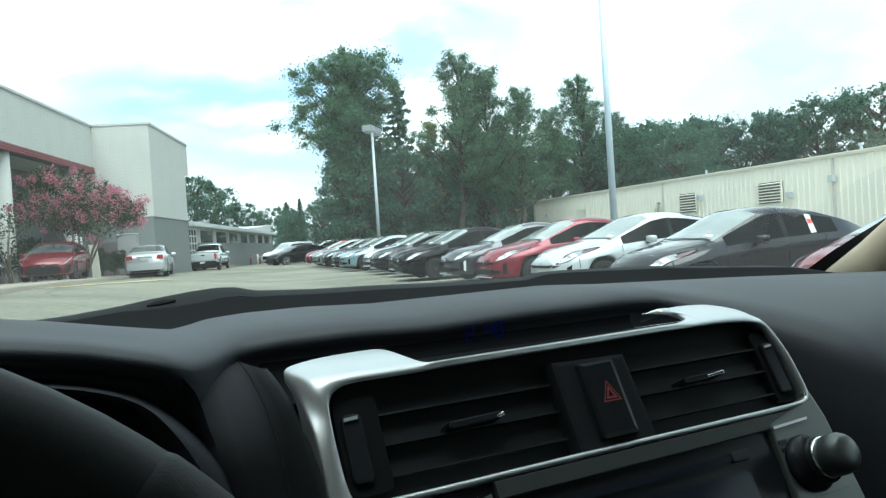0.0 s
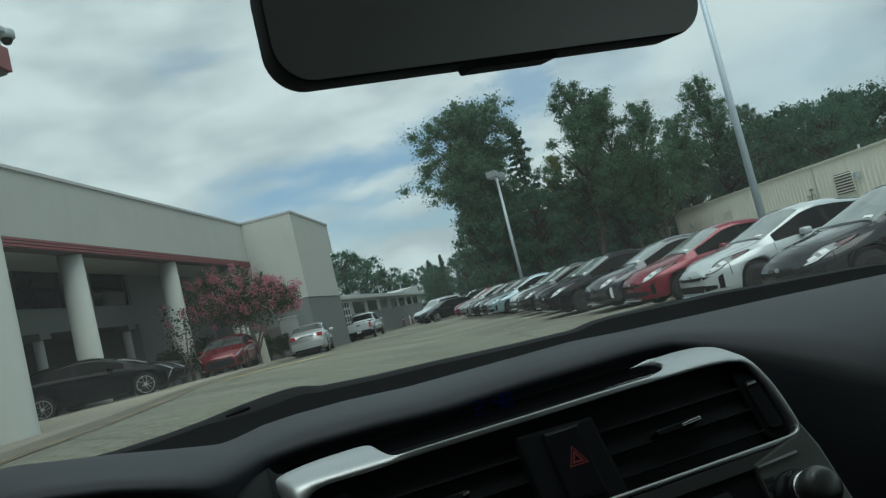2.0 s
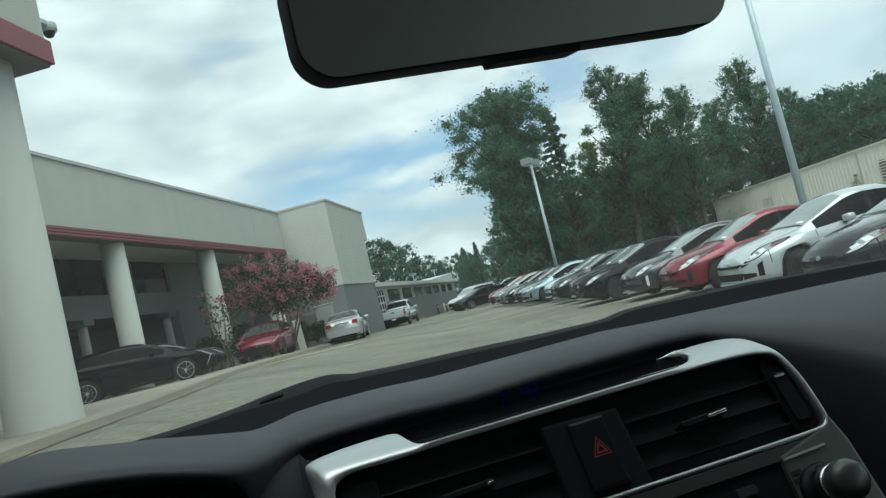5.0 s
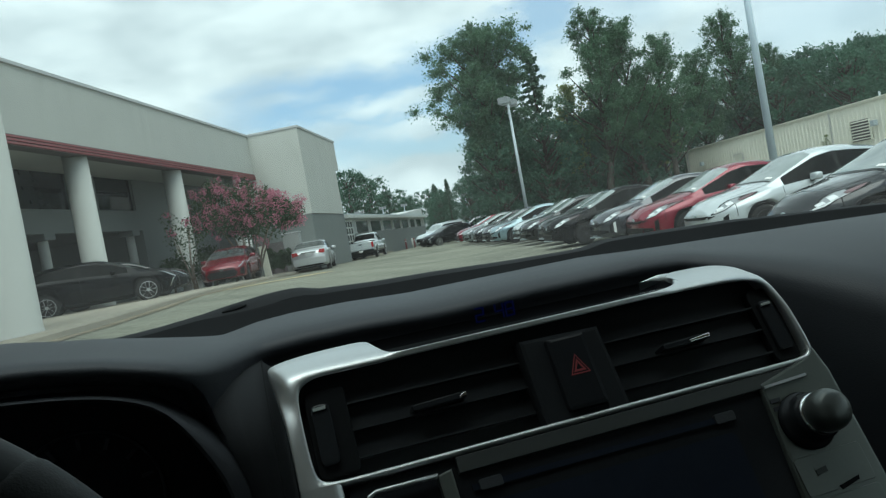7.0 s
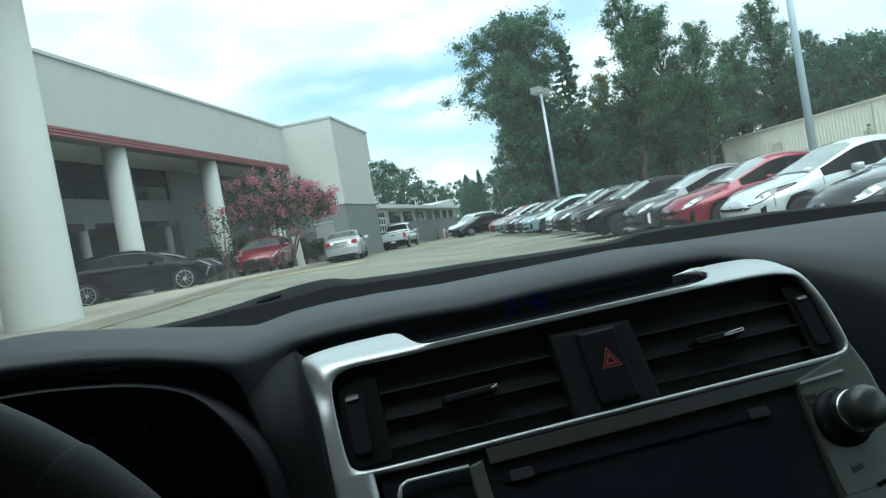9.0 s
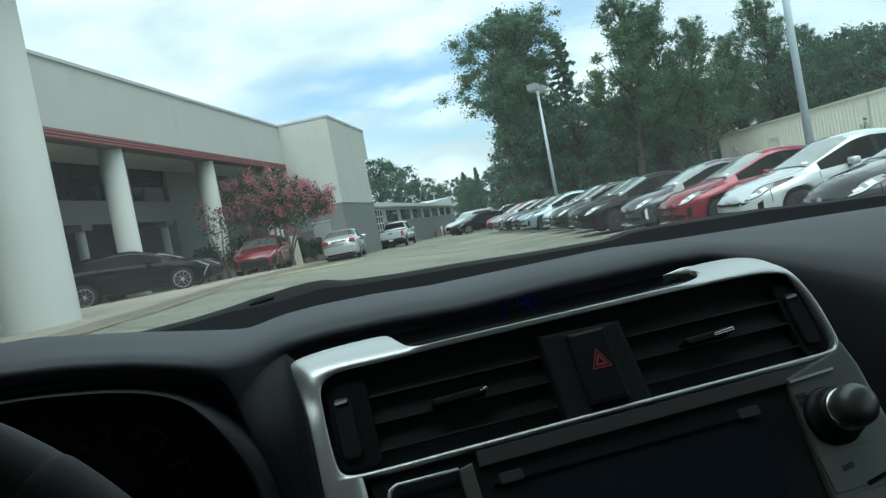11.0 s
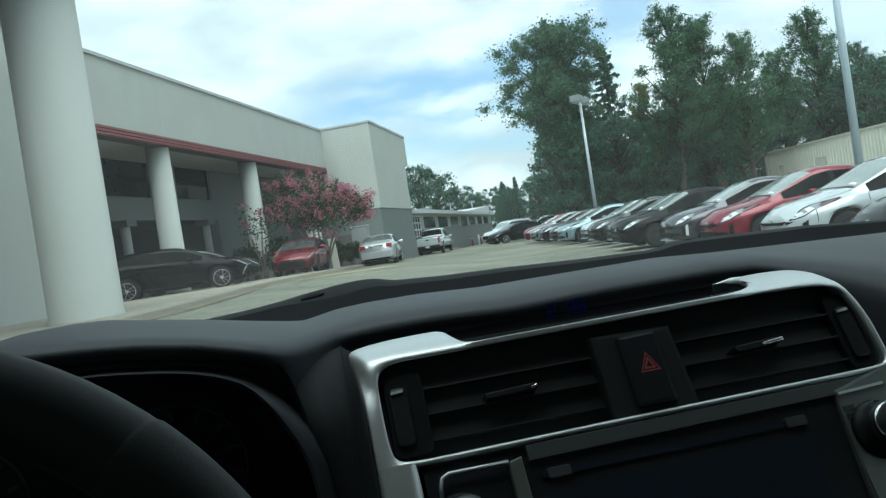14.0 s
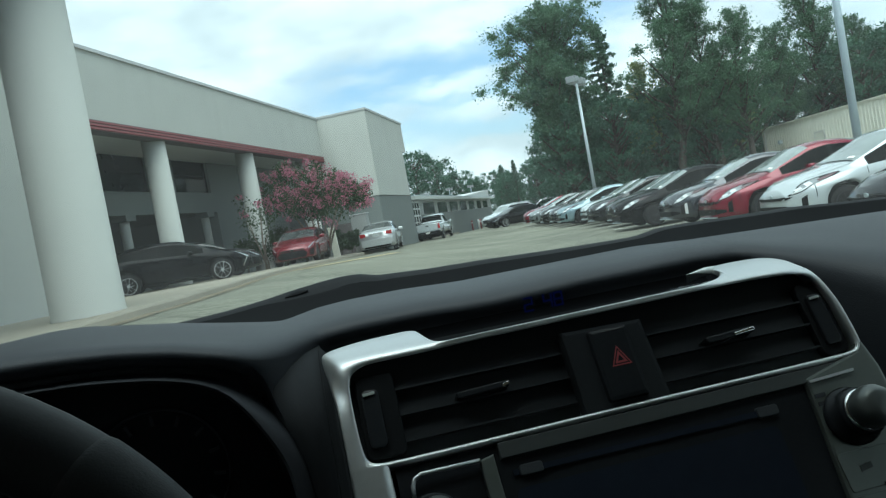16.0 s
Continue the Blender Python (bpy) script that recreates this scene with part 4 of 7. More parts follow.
PRIUS = Body(4.54, 0.88,
             [(-2.27, 0.98), (-2.12, 1.06), (-1.75, 1.22), (-1.2, 1.40), (-0.6, 1.50), (-0.2, 1.525), (0.12, 1.475), (1.12, 1.035), (1.3, 1.0), (1.75, 0.93), (2.05, 0.865), (2.18, 0.80), (2.27, 0.70)],
             [(-2.27, 0.92), (-1.5, 1.02), (-0.6, 0.975), (0.6, 0.92), (1.2, 0.895), (1.5, 0.845), (1.8, 0.765), (2.05, 0.68), (2.27, 0.60)],
             [(-2.27, 0.34), (-2.0, 0.22), (0, 0.18), (2.0, 0.20), (2.27, 0.24)], (1.33, -1.37), 0.32, (0.44, 0.18), 0.80, shoulder=0.20)


LAMP_T, LAMP_LOW, LAMP_HIGH = (0, 0.3, 0.6, 0.8, 1), (7.3, 6.75, 6.15, 5.75, 5.85), (7.5, 7.75, 7.9, 7.6, 6.6)


def prius(name, paint_mat, label, group=""):
    car = thing(name, label, "car", group)
    B = PRIUS
    # the dark rim colour stands in for the shade on these wheels
    dress(car, B, paint_mat, (0.14, 1.08), (-1.72, -0.75), (-1.35, 0.88), M_RIM_DARK, 10)
    for sd in (-1, 1):
        low = lambda y: float(np.interp((y - 1.40) / 0.80, LAMP_T, LAMP_LOW))
        high = lambda y: float(np.interp((y - 1.40) / 0.80, LAMP_T, LAMP_HIGH))
        part("headlight", B.patch(1.70, 2.19, lambda t: low(1.70 + 0.49 * t), lambda t: high(1.70 + 0.49 * t) - 0.1, sd, 12, 5, 0.009), M_HEADLIGHT, car, "slim pointed headlight", True)
        part("marker_wedge", B.patch(1.42, 1.76, lambda t: low(1.42 + 0.34 * t) + 0.04, lambda t: high(1.42 + 0.34 * t) - 0.1 - 0.35 * t, sd, 6, 3, 0.013), M_MARKER, car, "dark red side marker")
        part("running_light", B.patch(1.72, 2.17, lambda t: low(1.72 + 0.45 * t) + 0.02, lambda t: low(1.72 + 0.45 * t) + 0.32, sd, 10, 2, 0.014), M_LAMP_CORE, car, "white running light strip", True)
        for yc in (1.86, 2.02):
            part("lamp_core", B.patch(yc, yc + 0.10, lambda t: low(yc) + 0.6, lambda t: high(yc) - 0.35, sd, 4, 3, 0.015), M_LAMP_CORE, car, "bright lamp core", True)
        part("hood_seam", B.patch(1.12, 1.84, lambda t: 9.05 - 0.1 * t, lambda t: 9.12 - 0.1 * t, sd, 10, 1, 0.004), M_BLACK_TRIM, car)
        part("hood_crease", B.patch(1.16, 2.14, lambda t: 10.05 + 0.25 * t, lambda t: 10.11 + 0.25 * t, sd, 12, 1, 0.012), paint_mat, car, "", True)
        part("bumper_seam", B.patch(1.84, 1.852, 4.2, 6.0, sd, 1, 4, 0.004), M_BLACK_TRIM, car)
        part("window_trim", B.patch(-1.35, 0.95, 6.86, 7.0, sd, 18, 1, 0.006), M_BLACK_TRIM, car)
        part("intake_corner", B.patch(2.10, 2.272, lambda t: 2.7 - 0.5 * t, lambda t: 3.3 + 0.3 * t, sd, 5, 3, 0.006), M_BLACK_TRIM, car)
        part("grille_corner", B.patch(2.17, 2.272, lambda t: 5.3 - 0.3 * t, lambda t: 5.35 + 0.35 * t, sd, 4, 2, 0.006), M_BLACK_TRIM, car)
        part("headlight_surround", B.patch(1.38, 2.22, lambda t: low(1.38 + 0.84 * t) - 0.12, lambda t: high(1.38 + 0.84 * t) + 0.06, sd, 14, 5, 0.005), M_BLACK_TRIM, car)
        part("fog_slot", B.patch(1.98, 2.07, lambda t: 2.7, lambda t: 4.9 - 0.3 * t, sd, 4, 6, 0.007), M_BLACK_TRIM, car, "tall dark fog lamp slot")
        part("fog_trim", B.patch(1.925, 1.985, lambda t: 2.6 + 0.3 * t, lambda t: 4.9 - 0.2 * t, sd, 2, 6, 0.016), paint_mat, car, "raised fog lamp rim", True)
        part("tail_lamp", B.patch(-2.24, -2.02, 4.6, 7.5, sd, 4, 6, 0.01), M_TAIL, car)
        part("wheel_arch_lip", B.patch(0.98, 1.68, 4.02, 4.12, sd, 8, 1, 0.004), paint_mat, car)
    part("grille", on_front(B, [(-0.36, 0.535), (0.36, 0.535), (0.50, 0.60), (0.26, 0.585), (-0.26, 0.585), (-0.50, 0.60)]), M_BLACK_TRIM, car, "thin dark upper grille")
    part("lower_intake", on_front(B, [(-0.42, 0.30), (0.42, 0.30), (0.50, 0.43), (-0.50, 0.43)], 0.015), M_BLACK_TRIM, car, "wide dark lower intake")
    part("bumper_lip", on_front(B, [(-0.44, 0.225), (0.44, 0.225), (0.48, 0.25), (-0.48, 0.25)], 0.03), M_GALV, car)
    part("badge", on_front(B, [(0.05 * math.cos(a), 0.615 + 0.034 * math.sin(a)) for a in np.linspace(0, 2 * math.pi, 17)[:-1]], 0.02), M_GALV, car, "oval chrome badge")
    part("dash_paper", B.patch(0.93, 0.99, 9.6, 10.2, -1, 2, 2, 0.008), M_PAPER, car, "paper slip behind the windshield")
    part("wiper", B.patch(1.05, 1.085, 9.2, 10.9, 0, 1, 6, 0.012), M_BLACK_TRIM, car)
    return car


def set_paint(car, old, paint_mat):
    for o in (car, *car.children_recursive):
        for sl in o.material_slots:
            if sl.material == old:
                sl.link = "OBJECT"
                sl.material = paint_mat


def heading_pose(nose, az, L, z):
    f = Vector((math.sin(radians(az)), math.cos(radians(az)), 0))
    p = Vector((nose[0], nose[1], 0)) - f * (L / 2)
    return pose(p.x, p.y, z, 0, 0, -az)


ROW0, ROW_AZ, ROW_STEP = Vector((8.24, 12.645, 0)), 8.0, 2.9
ROW_DIR = Vector((math.sin(radians(ROW_AZ)), math.cos(radians(ROW_AZ)), 0))
ROW = [(-2, P_RED, "red hatchback"), (-1, P_DARK, "charcoal hatchback"), (0, P_WHITE, "white hatchback"), (1, P_RED, "red hatchback"), (2, P_GREY, "dark grey hatchback"), (3, P_BLACK, "glossy black hatchback"), (4, P_DARK, "charcoal hatchback"), (5, P_DARK, "charcoal hatchback"), (6, P_WHITE, "white hatchback"), (7, P_TEAL, "pale blue hatchback"), (8, P_GREY, "grey hatchback"), (9, P_DARK, "charcoal hatchback"), (10, P_SAGE, "grey-green hatchback"), (11, P_RED, "red hatchback")]
OUT = {3: 0.55, 6: -0.35, 7: 0.15, 10: 0.15, 11: 0.1, 0: -0.1, -2: -0.85}
ALONG = {-1: -0.22, -2: -0.5}
first = None
for k, pm, lab in ROW:
    nose = ROW0 + ROW_DIR * (ROW_STEP * k + ALONG.get(k, 0)) + Vector((-0.99, 0.139, 0)) * OUT.get(k, 0)
    m = heading_pose(nose, ROW_AZ - 90 + (k * 37 % 5 - 2) * 0.4, 4.54, ground_z(nose.x + 2, nose.y) + 0.03)
    if first is None:
        first = prius("parked_hatchback", P_RED, "red hatchback parked nose out in the long row", "cars in the long row")
        first.matrix_basis = m
    else:
        c = copy_thing(first, m)
        tagged(c, lab + " parked nose out in the long row")
        set_paint(c, P_RED, pm)
        if k == -1:
            dark = c
        if k == 2:
            for o in c.children:
                if o.name.startswith("fog_trim"):
                    set_paint(o, pm, M_LAMP_CORE)
# paper sign inside the near black car's side window
st = thing("window_sticker", "white and red paper sign on a car's side window", "sign", at=dark.matrix_basis.copy())
part("sheet", PRIUS.patch(-0.90, -0.79, 7.05, 8.0, -1, 2, 3, 0.014), M_PAPER, st)
part("red_block", PRIUS.patch(-0.895, -0.795, 7.5, 7.75, -1, 2, 2, 0.018), M_PAPER_RED, st)
# stall lines between the cars
for k in range(-2, 13):
    p = ROW0 + ROW_DIR * ROW_STEP * (k - 0.5)
    lm = bmesh.new()
    d = Vector((0.99, -0.139, 0))
    e = Vector((0.139, 0.99, 0)) * 0.05
    vs = [p - d * 0.3 - e, p + d * 4.6 - e, p + d * 4.6 + e, p - d * 0.3 + e]
    lm.faces.new([lm.verts.new((v.x, v.y, ground_z(v.x, v.y) + 0.012)) for v in vs])
    tagged(part("stall_line", lm, M_WHITE_LINE), "worn white stall line between parked cars", "road marking", "stall lines", "structure")

HATCH = Body(4.37, 0.895,
             [(-2.18, 0.98), (-2.05, 1.10), (-1.75, 1.28), (-1.2, 1.40), (-0.5, 1.435), (0.1, 1.41), (0.5, 1.30), (1.15, 0.99), (1.5, 0.93), (1.95, 0.82), (2.1, 0.74), (2.185, 0.62)],
             [(-2.18, 0.95), (-1.3, 1.02), (0, 0.93), (1.1, 0.88), (1.8, 0.78), (2.185, 0.55)],
             [(-2.18, 0.36), (-2.0, 0.22), (0, 0.17), (2.0, 0.19), (2.185, 0.23)], (1.32, -1.32), 0.325, (0.34, 0.16), 0.65, shoulder=0.14)


def hatch(name, paint_mat, label, rim, spokes, fang=None):
    car = thing(name, label, "car")
    B = HATCH
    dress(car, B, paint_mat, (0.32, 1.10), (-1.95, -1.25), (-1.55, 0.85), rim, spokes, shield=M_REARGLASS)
    for sd in (-1, 1):
        part("headlight", B.patch(1.62, 2.12, lambda t: 6.1 - 0.5 * t, lambda t: 6.3 + 0.5 * t, sd, 8, 3, 0.008), M_HEADLIGHT, car, "slim headlight", True)
        part("fang_light", B.patch(1.93, 2.07, lambda t: 2.7 + 2.3 * t, lambda t: 3.15 + 2.2 * t, sd, 6, 2, 0.014), fang or M_CHROME, car, "slanting bumper trim")
        part("bumper_vent", B.patch(1.90, 2.10, 2.4, 4.6, sd, 4, 4, 0.006), M_BLACK_TRIM, car)
        part("tail_lamp", B.patch(-2.14, -1.9, 5.3, 6.8, sd, 4, 4, 0.01), M_TAIL, car)
    part("grille", on_front(B, [(-0.50, 0.25), (0.50, 0.25), (0.60, 0.40), (0.46, 0.52), (-0.46, 0.52), (-0.60, 0.40)]), M_BLACK_TRIM, car, "large dark grille")
    part("upper_grille", on_front(B, [(-0.5, 0.555), (0.5, 0.555), (0.5, 0.59), (-0.5, 0.59)]), M_BLACK_TRIM, car)
    part("badge", on_front(B, [(0.07 * math.cos(a), 0.56 + 0.05 * math.sin(a)) for a in np.linspace(0, 2 * math.pi, 17)[:-1]], 0.025), M_CHROME, car, "oval chrome badge")
    return car


def front_wheel_pose(p, az, axle, z):
    f = Vector((math.sin(radians(az)), math.cos(radians(az)), 0))
    c = Vector((p[0], p[1], 0)) - f * axle
    return pose(c.x, c.y, z, 0, 0, -az)


hb = hatch("black_hatchback", P_BLACK, "black hatchback with bright alloys parked nose out on the pavement", M_RIM, 10)
hb.matrix_basis = front_wheel_pose((-2.98, 23.75), 83.0, 1.32, pad_top(3.0) - 0.03)
hb2 = hatch("black_hatchback", P_DARK, "dark hatchback parked beside the black one on the pavement", M_RIM_DARK, 10, M_BLACK_TRIM)
hb2.matrix_basis = front_wheel_pose((-2.95, 27.4), 84.0, 1.32, pad_top(6))
hr = hatch("red_hatchback", P_RED_DEEP, "bright red hatchback parked by the pink-flowering tree", M_RIM_DARK, 10, M_BLACK_TRIM)
hr.matrix_basis = pose(-0.62, 30.0, pad_top(8), 0, 0, -(180 + 10)) @ Matrix.Scale(0.94, 4)

SEDAN = Body(4.55, 0.88,
             [(-2.275, 0.92), (-2.15, 1.04), (-1.65, 1.10), (-1.5, 1.13), (-0.75, 1.42), (-0.1, 1.465), (0.35, 1.41), (1.15, 1.0), (1.6, 0.93), (2.1, 0.78), (2.275, 0.60)],
             [(-2.275, 0.90), (-1.5, 0.99), (0, 0.95), (1.1, 0.89), (1.9, 0.78), (2.275, 0.55)],
             [(-2.275, 0.36), (-2.0, 0.22), (0, 0.18), (2.275, 0.24)], (1.35, -1.25), 0.315, (0.26, 0.14), 0.5)


def sedan(name, paint_mat, label):
    car = thing(name, label, "car")
    B = SEDAN
    dress(car, B, paint_mat, (0.36, 1.10), (-1.46, -0.80), (-1.15, 0.85), M_RIM, 8, rear=M_REARGLASS)
    for sd in (-1, 1):
        part("tail_lamp", on_back(B, [(sd * 0.46, 0.83), (sd * 0.75, 0.79), (sd * 0.76, 0.97), (sd * 0.52, 0.98)], 0.03), M_TAIL, car, "red tail lamp")
        part("headlight", B.patch(1.75, 2.2, 5.6, 6.4, sd, 6, 3, 0.008), M_HEADLIGHT, car)
    part("plate", on_back(B, [(-0.16, 0.76), (0.16, 0.76), (0.16, 0.88), (-0.16, 0.88)], 0.02), M_PLATE, car, "pale number plate with plain bars")
    part("plate_bar", on_back(B, [(-0.11, 0.80), (0.11, 0.80), (0.11, 0.84), (-0.11, 0.84)], 0.03), M_GALV, car)
    part("trunk_trim", on_back(B, [(-0.34, 0.90), (0.34, 0.90), (0.34, 0.935), (-0.34, 0.935)], 0.035), M_CHROME, car)
    part("bumper", on_back(B, rounded(-0.74, 0.74, 0.34, 0.66, 0.06), 0.07, 0.02), paint_mat, car)
    part("bumper_shadow", on_back(B, [(-0.6, 0.26), (0.6, 0.26), (0.62, 0.36), (-0.62, 0.36)], 0.03), M_BLACK_TRIM, car)
    part("grille", on_front(B, [(-0.5, 0.30), (0.5, 0.30), (0.5, 0.50), (-0.5, 0.50)]), M_BLACK_TRIM, car)
    return car


sd_ = sedan("silver_sedan", P_SILVER, "silver sedan standing at the kerb, seen from behind")
SIL = Vector((3.12, 36.9, 0))
sd_.matrix_basis = pose(SIL.x, SIL.y, ground_z(SIL.x, SIL.y), 0, 0, -11)

# white pickup
PICK = Body(5.9, 1.0,
            [(-2.95, 1.28), (-0.95, 1.30), (-0.90, 1.36), (-0.72, 1.80), (-0.4, 1.93), (0.5, 1.92), (0.85, 1.80), (1.5, 1.32), (1.7, 1.26), (2.6, 1.16), (2.85, 1.0), (2.95, 0.8)],
            [(-2.95, 1.20), (-0.9, 1.22), (1.5, 1.16), (2.95, 0.75)],
            [(-2.95, 0.55), (0, 0.45), (2.95, 0.45)], (1.9, -1.75), 0.39, (0.14, 0.03), 0.4)


def pickup(name, paint_mat, label):
    car = thing(name, label, "pickup truck")
    B = PICK
    dress(car, B, paint_mat, (0.92, 1.45), (-0.88, -0.62), (-0.55, 1.2), M_RIM, 6)
    part("bed_cover", box(-0.86, 0.86, -2.86, -1.0, 1.275, 1.315, 0.01), M_BLACK_TRIM, car, "dark open bed")
    part("tailgate", on_back(B, rounded(-0.78, 0.78, 0.72, 1.22, 0.04), 0.03, 0.01), paint_mat, car)
    part("tailgate_handle", on_back(B, rounded(-0.12, 0.12, 1.06, 1.14, 0.02), 0.05), M_BLACK_TRIM, car)
    part("rear_bumper", box(-0.95, 0.95, -3.1, -2.9, 0.50, 0.68, 0.03), M_BLACK_TRIM, car, "dark rear bumper")
    part("plate", on_back(B, [(-0.16, 0.54), (0.16, 0.54), (0.16, 0.66), (-0.16, 0.66)], 0.17), M_PLATE, car, "pale number plate with plain bars")
    for sd in (-1, 1):
        part("tail_lamp", on_back(B, [(sd * 0.80, 0.82), (sd * 0.965, 0.82), (sd * 0.965, 1.20), (sd * 0.80, 1.20)], 0.04), M_TAIL, car, "upright red tail lamp")
    return car


pk = pickup("white_pickup", P_WHITE, "white pickup truck parked by the low service building")
pk.matrix_basis = pose(7.68, 48.6, ground_z(7.68, 48.6), 0, 0, -19.7) @ Matrix.Scale(0.85, 4)

SUV = Body(4.7, 0.93,
           [(-2.35, 1.05), (-2.2, 1.40), (-1.9, 1.66), (-0.5, 1.72), (0.35, 1.68), (1.1, 1.15), (1.3, 1.1), (2.1, 1.0), (2.35, 0.75)],
           [(-2.35, 1.0), (-1.3, 1.08), (0, 1.03), (1.1, 0.98), (2.35, 0.7)],
           [(-2.35, 0.42), (0, 0.27), (2.35, 0.33)], (1.4, -1.32), 0.36, (0.2, 0.1), 0.45)


def suv(name, paint_mat, label, clear=False, rim=None, glass=None):
    car = thing(name, label, "car")
    B = SUV
    dress(car, B, paint_mat, (0.5, 1.06), (-2.28, -2.0), (-1.75, 0.95), rim or M_RIM, 6)
    for sd in (-1, 1):
        part("headlight", B.patch(1.85, 2.28, 5.7, 6.6, sd, 6, 3, 0.008), M_HEADLIGHT, car)
        part("roof_rail", B.patch(-1.7, 0.2, 9.35, 9.6, sd, 10, 1, 0.05), M_GALV, car)
        part("tail_lamp", B.patch(-2.3, -2.1, 5, 7, sd, 3, 4, 0.01), M_TAIL, car)
    part("grille", on_front(B, rounded(-0.55, 0.55, 0.45, 0.72, 0.05)), M_BLACK_TRIM, car)
    return car


sv = suv("white_suv", P_WHITE, "white sport utility car at the far end of the lot")
sv.matrix_basis = heading_pose((13.4, 57.8), -118, 4.7, -0.17)
sb = hatch("black_far_car", P_BLACK, "black car at the far end of the lot", M_RIM, 10)
sb.matrix_basis = heading_pose((12.58, 53.6), -104, 4.37, -0.17)
far_paints = [P_SILVER, P_DARK, P_WHITE, P_GREY, P_BLACK, P_SILVER]
for i, pm in enumerate(far_paints):
    c = copy_thing(sv, heading_pose((18.5 + i * 2.7, 66 + i * 2.2), -75, 4.7, -0.17))
    tagged(c, "car far off behind the parked row", group="far cars")
    set_paint(c, P_WHITE, pm)


# ---------------------------------------------------------------- the car that the camera sits in
M_DASH = mat("dark_dash_vinyl", (0.033, 0.036, 0.042), 0.55, 0, 0.14, 14, 900, 0.35, 0.0006, spec=0.28)
M_DASH_BLACK = mat("black_dash_vinyl", (0.042, 0.045, 0.049), 0.7, 0, 0.12, 14, 900, 0.3, 0.0006, spec=0.12)
# near-black for sunken places, with their shade in the colour
M_VALLEY = mat("recess_shade_vinyl", (0.012, 0.0128, 0.0138), 0.85, 0, 0.12, 14, 900, 0.2, 0.0004, spec=0.05)
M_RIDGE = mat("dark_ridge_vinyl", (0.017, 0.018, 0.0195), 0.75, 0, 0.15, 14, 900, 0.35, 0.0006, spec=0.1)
# darker than the dash vinyl to put occlusion into the colour
M_CHEEK = mat("shade_black_plastic", (0.019, 0.0205, 0.0225), 0.8, 0, 0.12, 14, 900, 0.2, 0.0004, spec=0.08)
M_GRIP = mat("grained_black_leather", (0.018, 0.0185, 0.020), 0.6, 0, 0.2, 60, 1100, 0.3, 0.0007, spec=0.2)
M_SILVER = mat("satin_silver_plastic", (0.56, 0.575, 0.58), 0.38, 0.85, 0.04, 10, 400, 0.03, 0.0003)
M_PRINT_DULL = mat("dull_grey_plastic", (0.034, 0.038, 0.036), 0.6, 0, 0.05, 10, 100, 0.0)
M_SILVER_GREEN = mat("warm_grey_plastic", (0.125, 0.138, 0.126), 0.38, 0.45, 0.05, 10, 400, 0.05, 0.0003)
M_GLOSS_BLACK = mat("gloss_black_plastic", (0.018, 0.0195, 0.022), 0.22, 0, 0.1, 10, 300, 0.0, spec=0.15)
M_SLAT = mat("black_vent_plastic", (0.020, 0.022, 0.0245), 0.55, 0, 0.1, 10, 300, 0.0, spec=0.15)
M_KNOB = mat("grey_knob", (0.11, 0.12, 0.115), 0.34, 0.45, 0.08, 20, 300, 0.05, 0.0003)
M_LEATHER = mat("black_leather", (0.016, 0.0165, 0.018), 0.55, 0, 0.15, 20, 500, 0.2, 0.0005, spec=0.2)
M_TAN = mat("beige_headliner", (0.50, 0.42, 0.31), 0.9, 0, 0.08, 8, 300, 0.3, 0.001)
M_REDMARK = mat("red_symbol", (0.24, 0.035, 0.04), 0.5, 0, 0.05, 10, 100, 0.0)
M_CLOCK = lamp_mat("blue_clock_digits", (0.03, 0.08, 0.9), 0.0026)
# matt near-black that puts the hollow's shade into its colour
M_HOLLOW_SHADE = mat("hollow_shade_black", (0.0050, 0.0054, 0.0062), 0.8, 0, 0.1, 10, 300, 0.0, spec=0.02)
M_SCREEN = mat("dark_screen", (0.016, 0.020, 0.030), 0.12, 0, 0.1, 10, 100, 0.0, spec=0.2)
M_PRINT = mat("pale_print", (0.30, 0.33, 0.32), 0.6, 0, 0.05, 10, 100, 0.0)
M_MIRROR = mat("mirror_glass", (0.40, 0.41, 0.42), 0.4, 1.0, 0.01, 4, 40, 0.0)
# the windshield's film imitates a milky glare over the view
G_CLEAR = glass_mat("clear_glass", (0.93, 0.97, 0.955), 0.97, veil=0.026)
G_SIDE = glass_mat("side_glass", (0.90, 0.94, 0.93), 0.95)

XC = 0.19
HOST = Body(4.83, 1.08,
            [(-2.415, 1.45), (-2.3, 1.65), (-2.1, 1.80), (-0.8, 1.88), (-0.1, 1.87), (0.22, 1.80), (1.02, 1.345), (1.09, 1.275), (1.7, 1.235), (2.2, 1.165), (2.415, 1.0)],
            [(-2.415, 1.2), (-1.3, 1.24), (0, 1.22), (1.0, 1.2), (2.415, 0.95)],
            [(-2.415, 0.58), (0, 0.44), (2.415, 0.52)], (1.42, -1.36), 0.385, (0.16, 0.08), 0.4, 0.0)
host = thing("host_car", "dark sport utility car with black dashboard and silver trim", "car", at=pose(XC, 0.03, -0.30))
dress(host, HOST, P_HOST, (0.27, 1.06), (-2.36, -2.1), (-1.9, 0.80), M_RIM, 6, G_SIDE, G_CLEAR, True)
inv = host.matrix_basis.inverted()


def hpart(name, bm, material, label="", smooth_=False, parent=None):
    """A part given in world places, put under the host car."""
    bm.transform(inv)
    return part(name, bm, material, parent or host, label, smooth_)


def steps(a, b, n):
    return [float(v) for v in np.linspace(a, b, n)]


def prof_sheet(xs, prof, thick=0.0):
    return sheet([[(x, y, z) for y, z in prof(x)] for x in xs], thick)


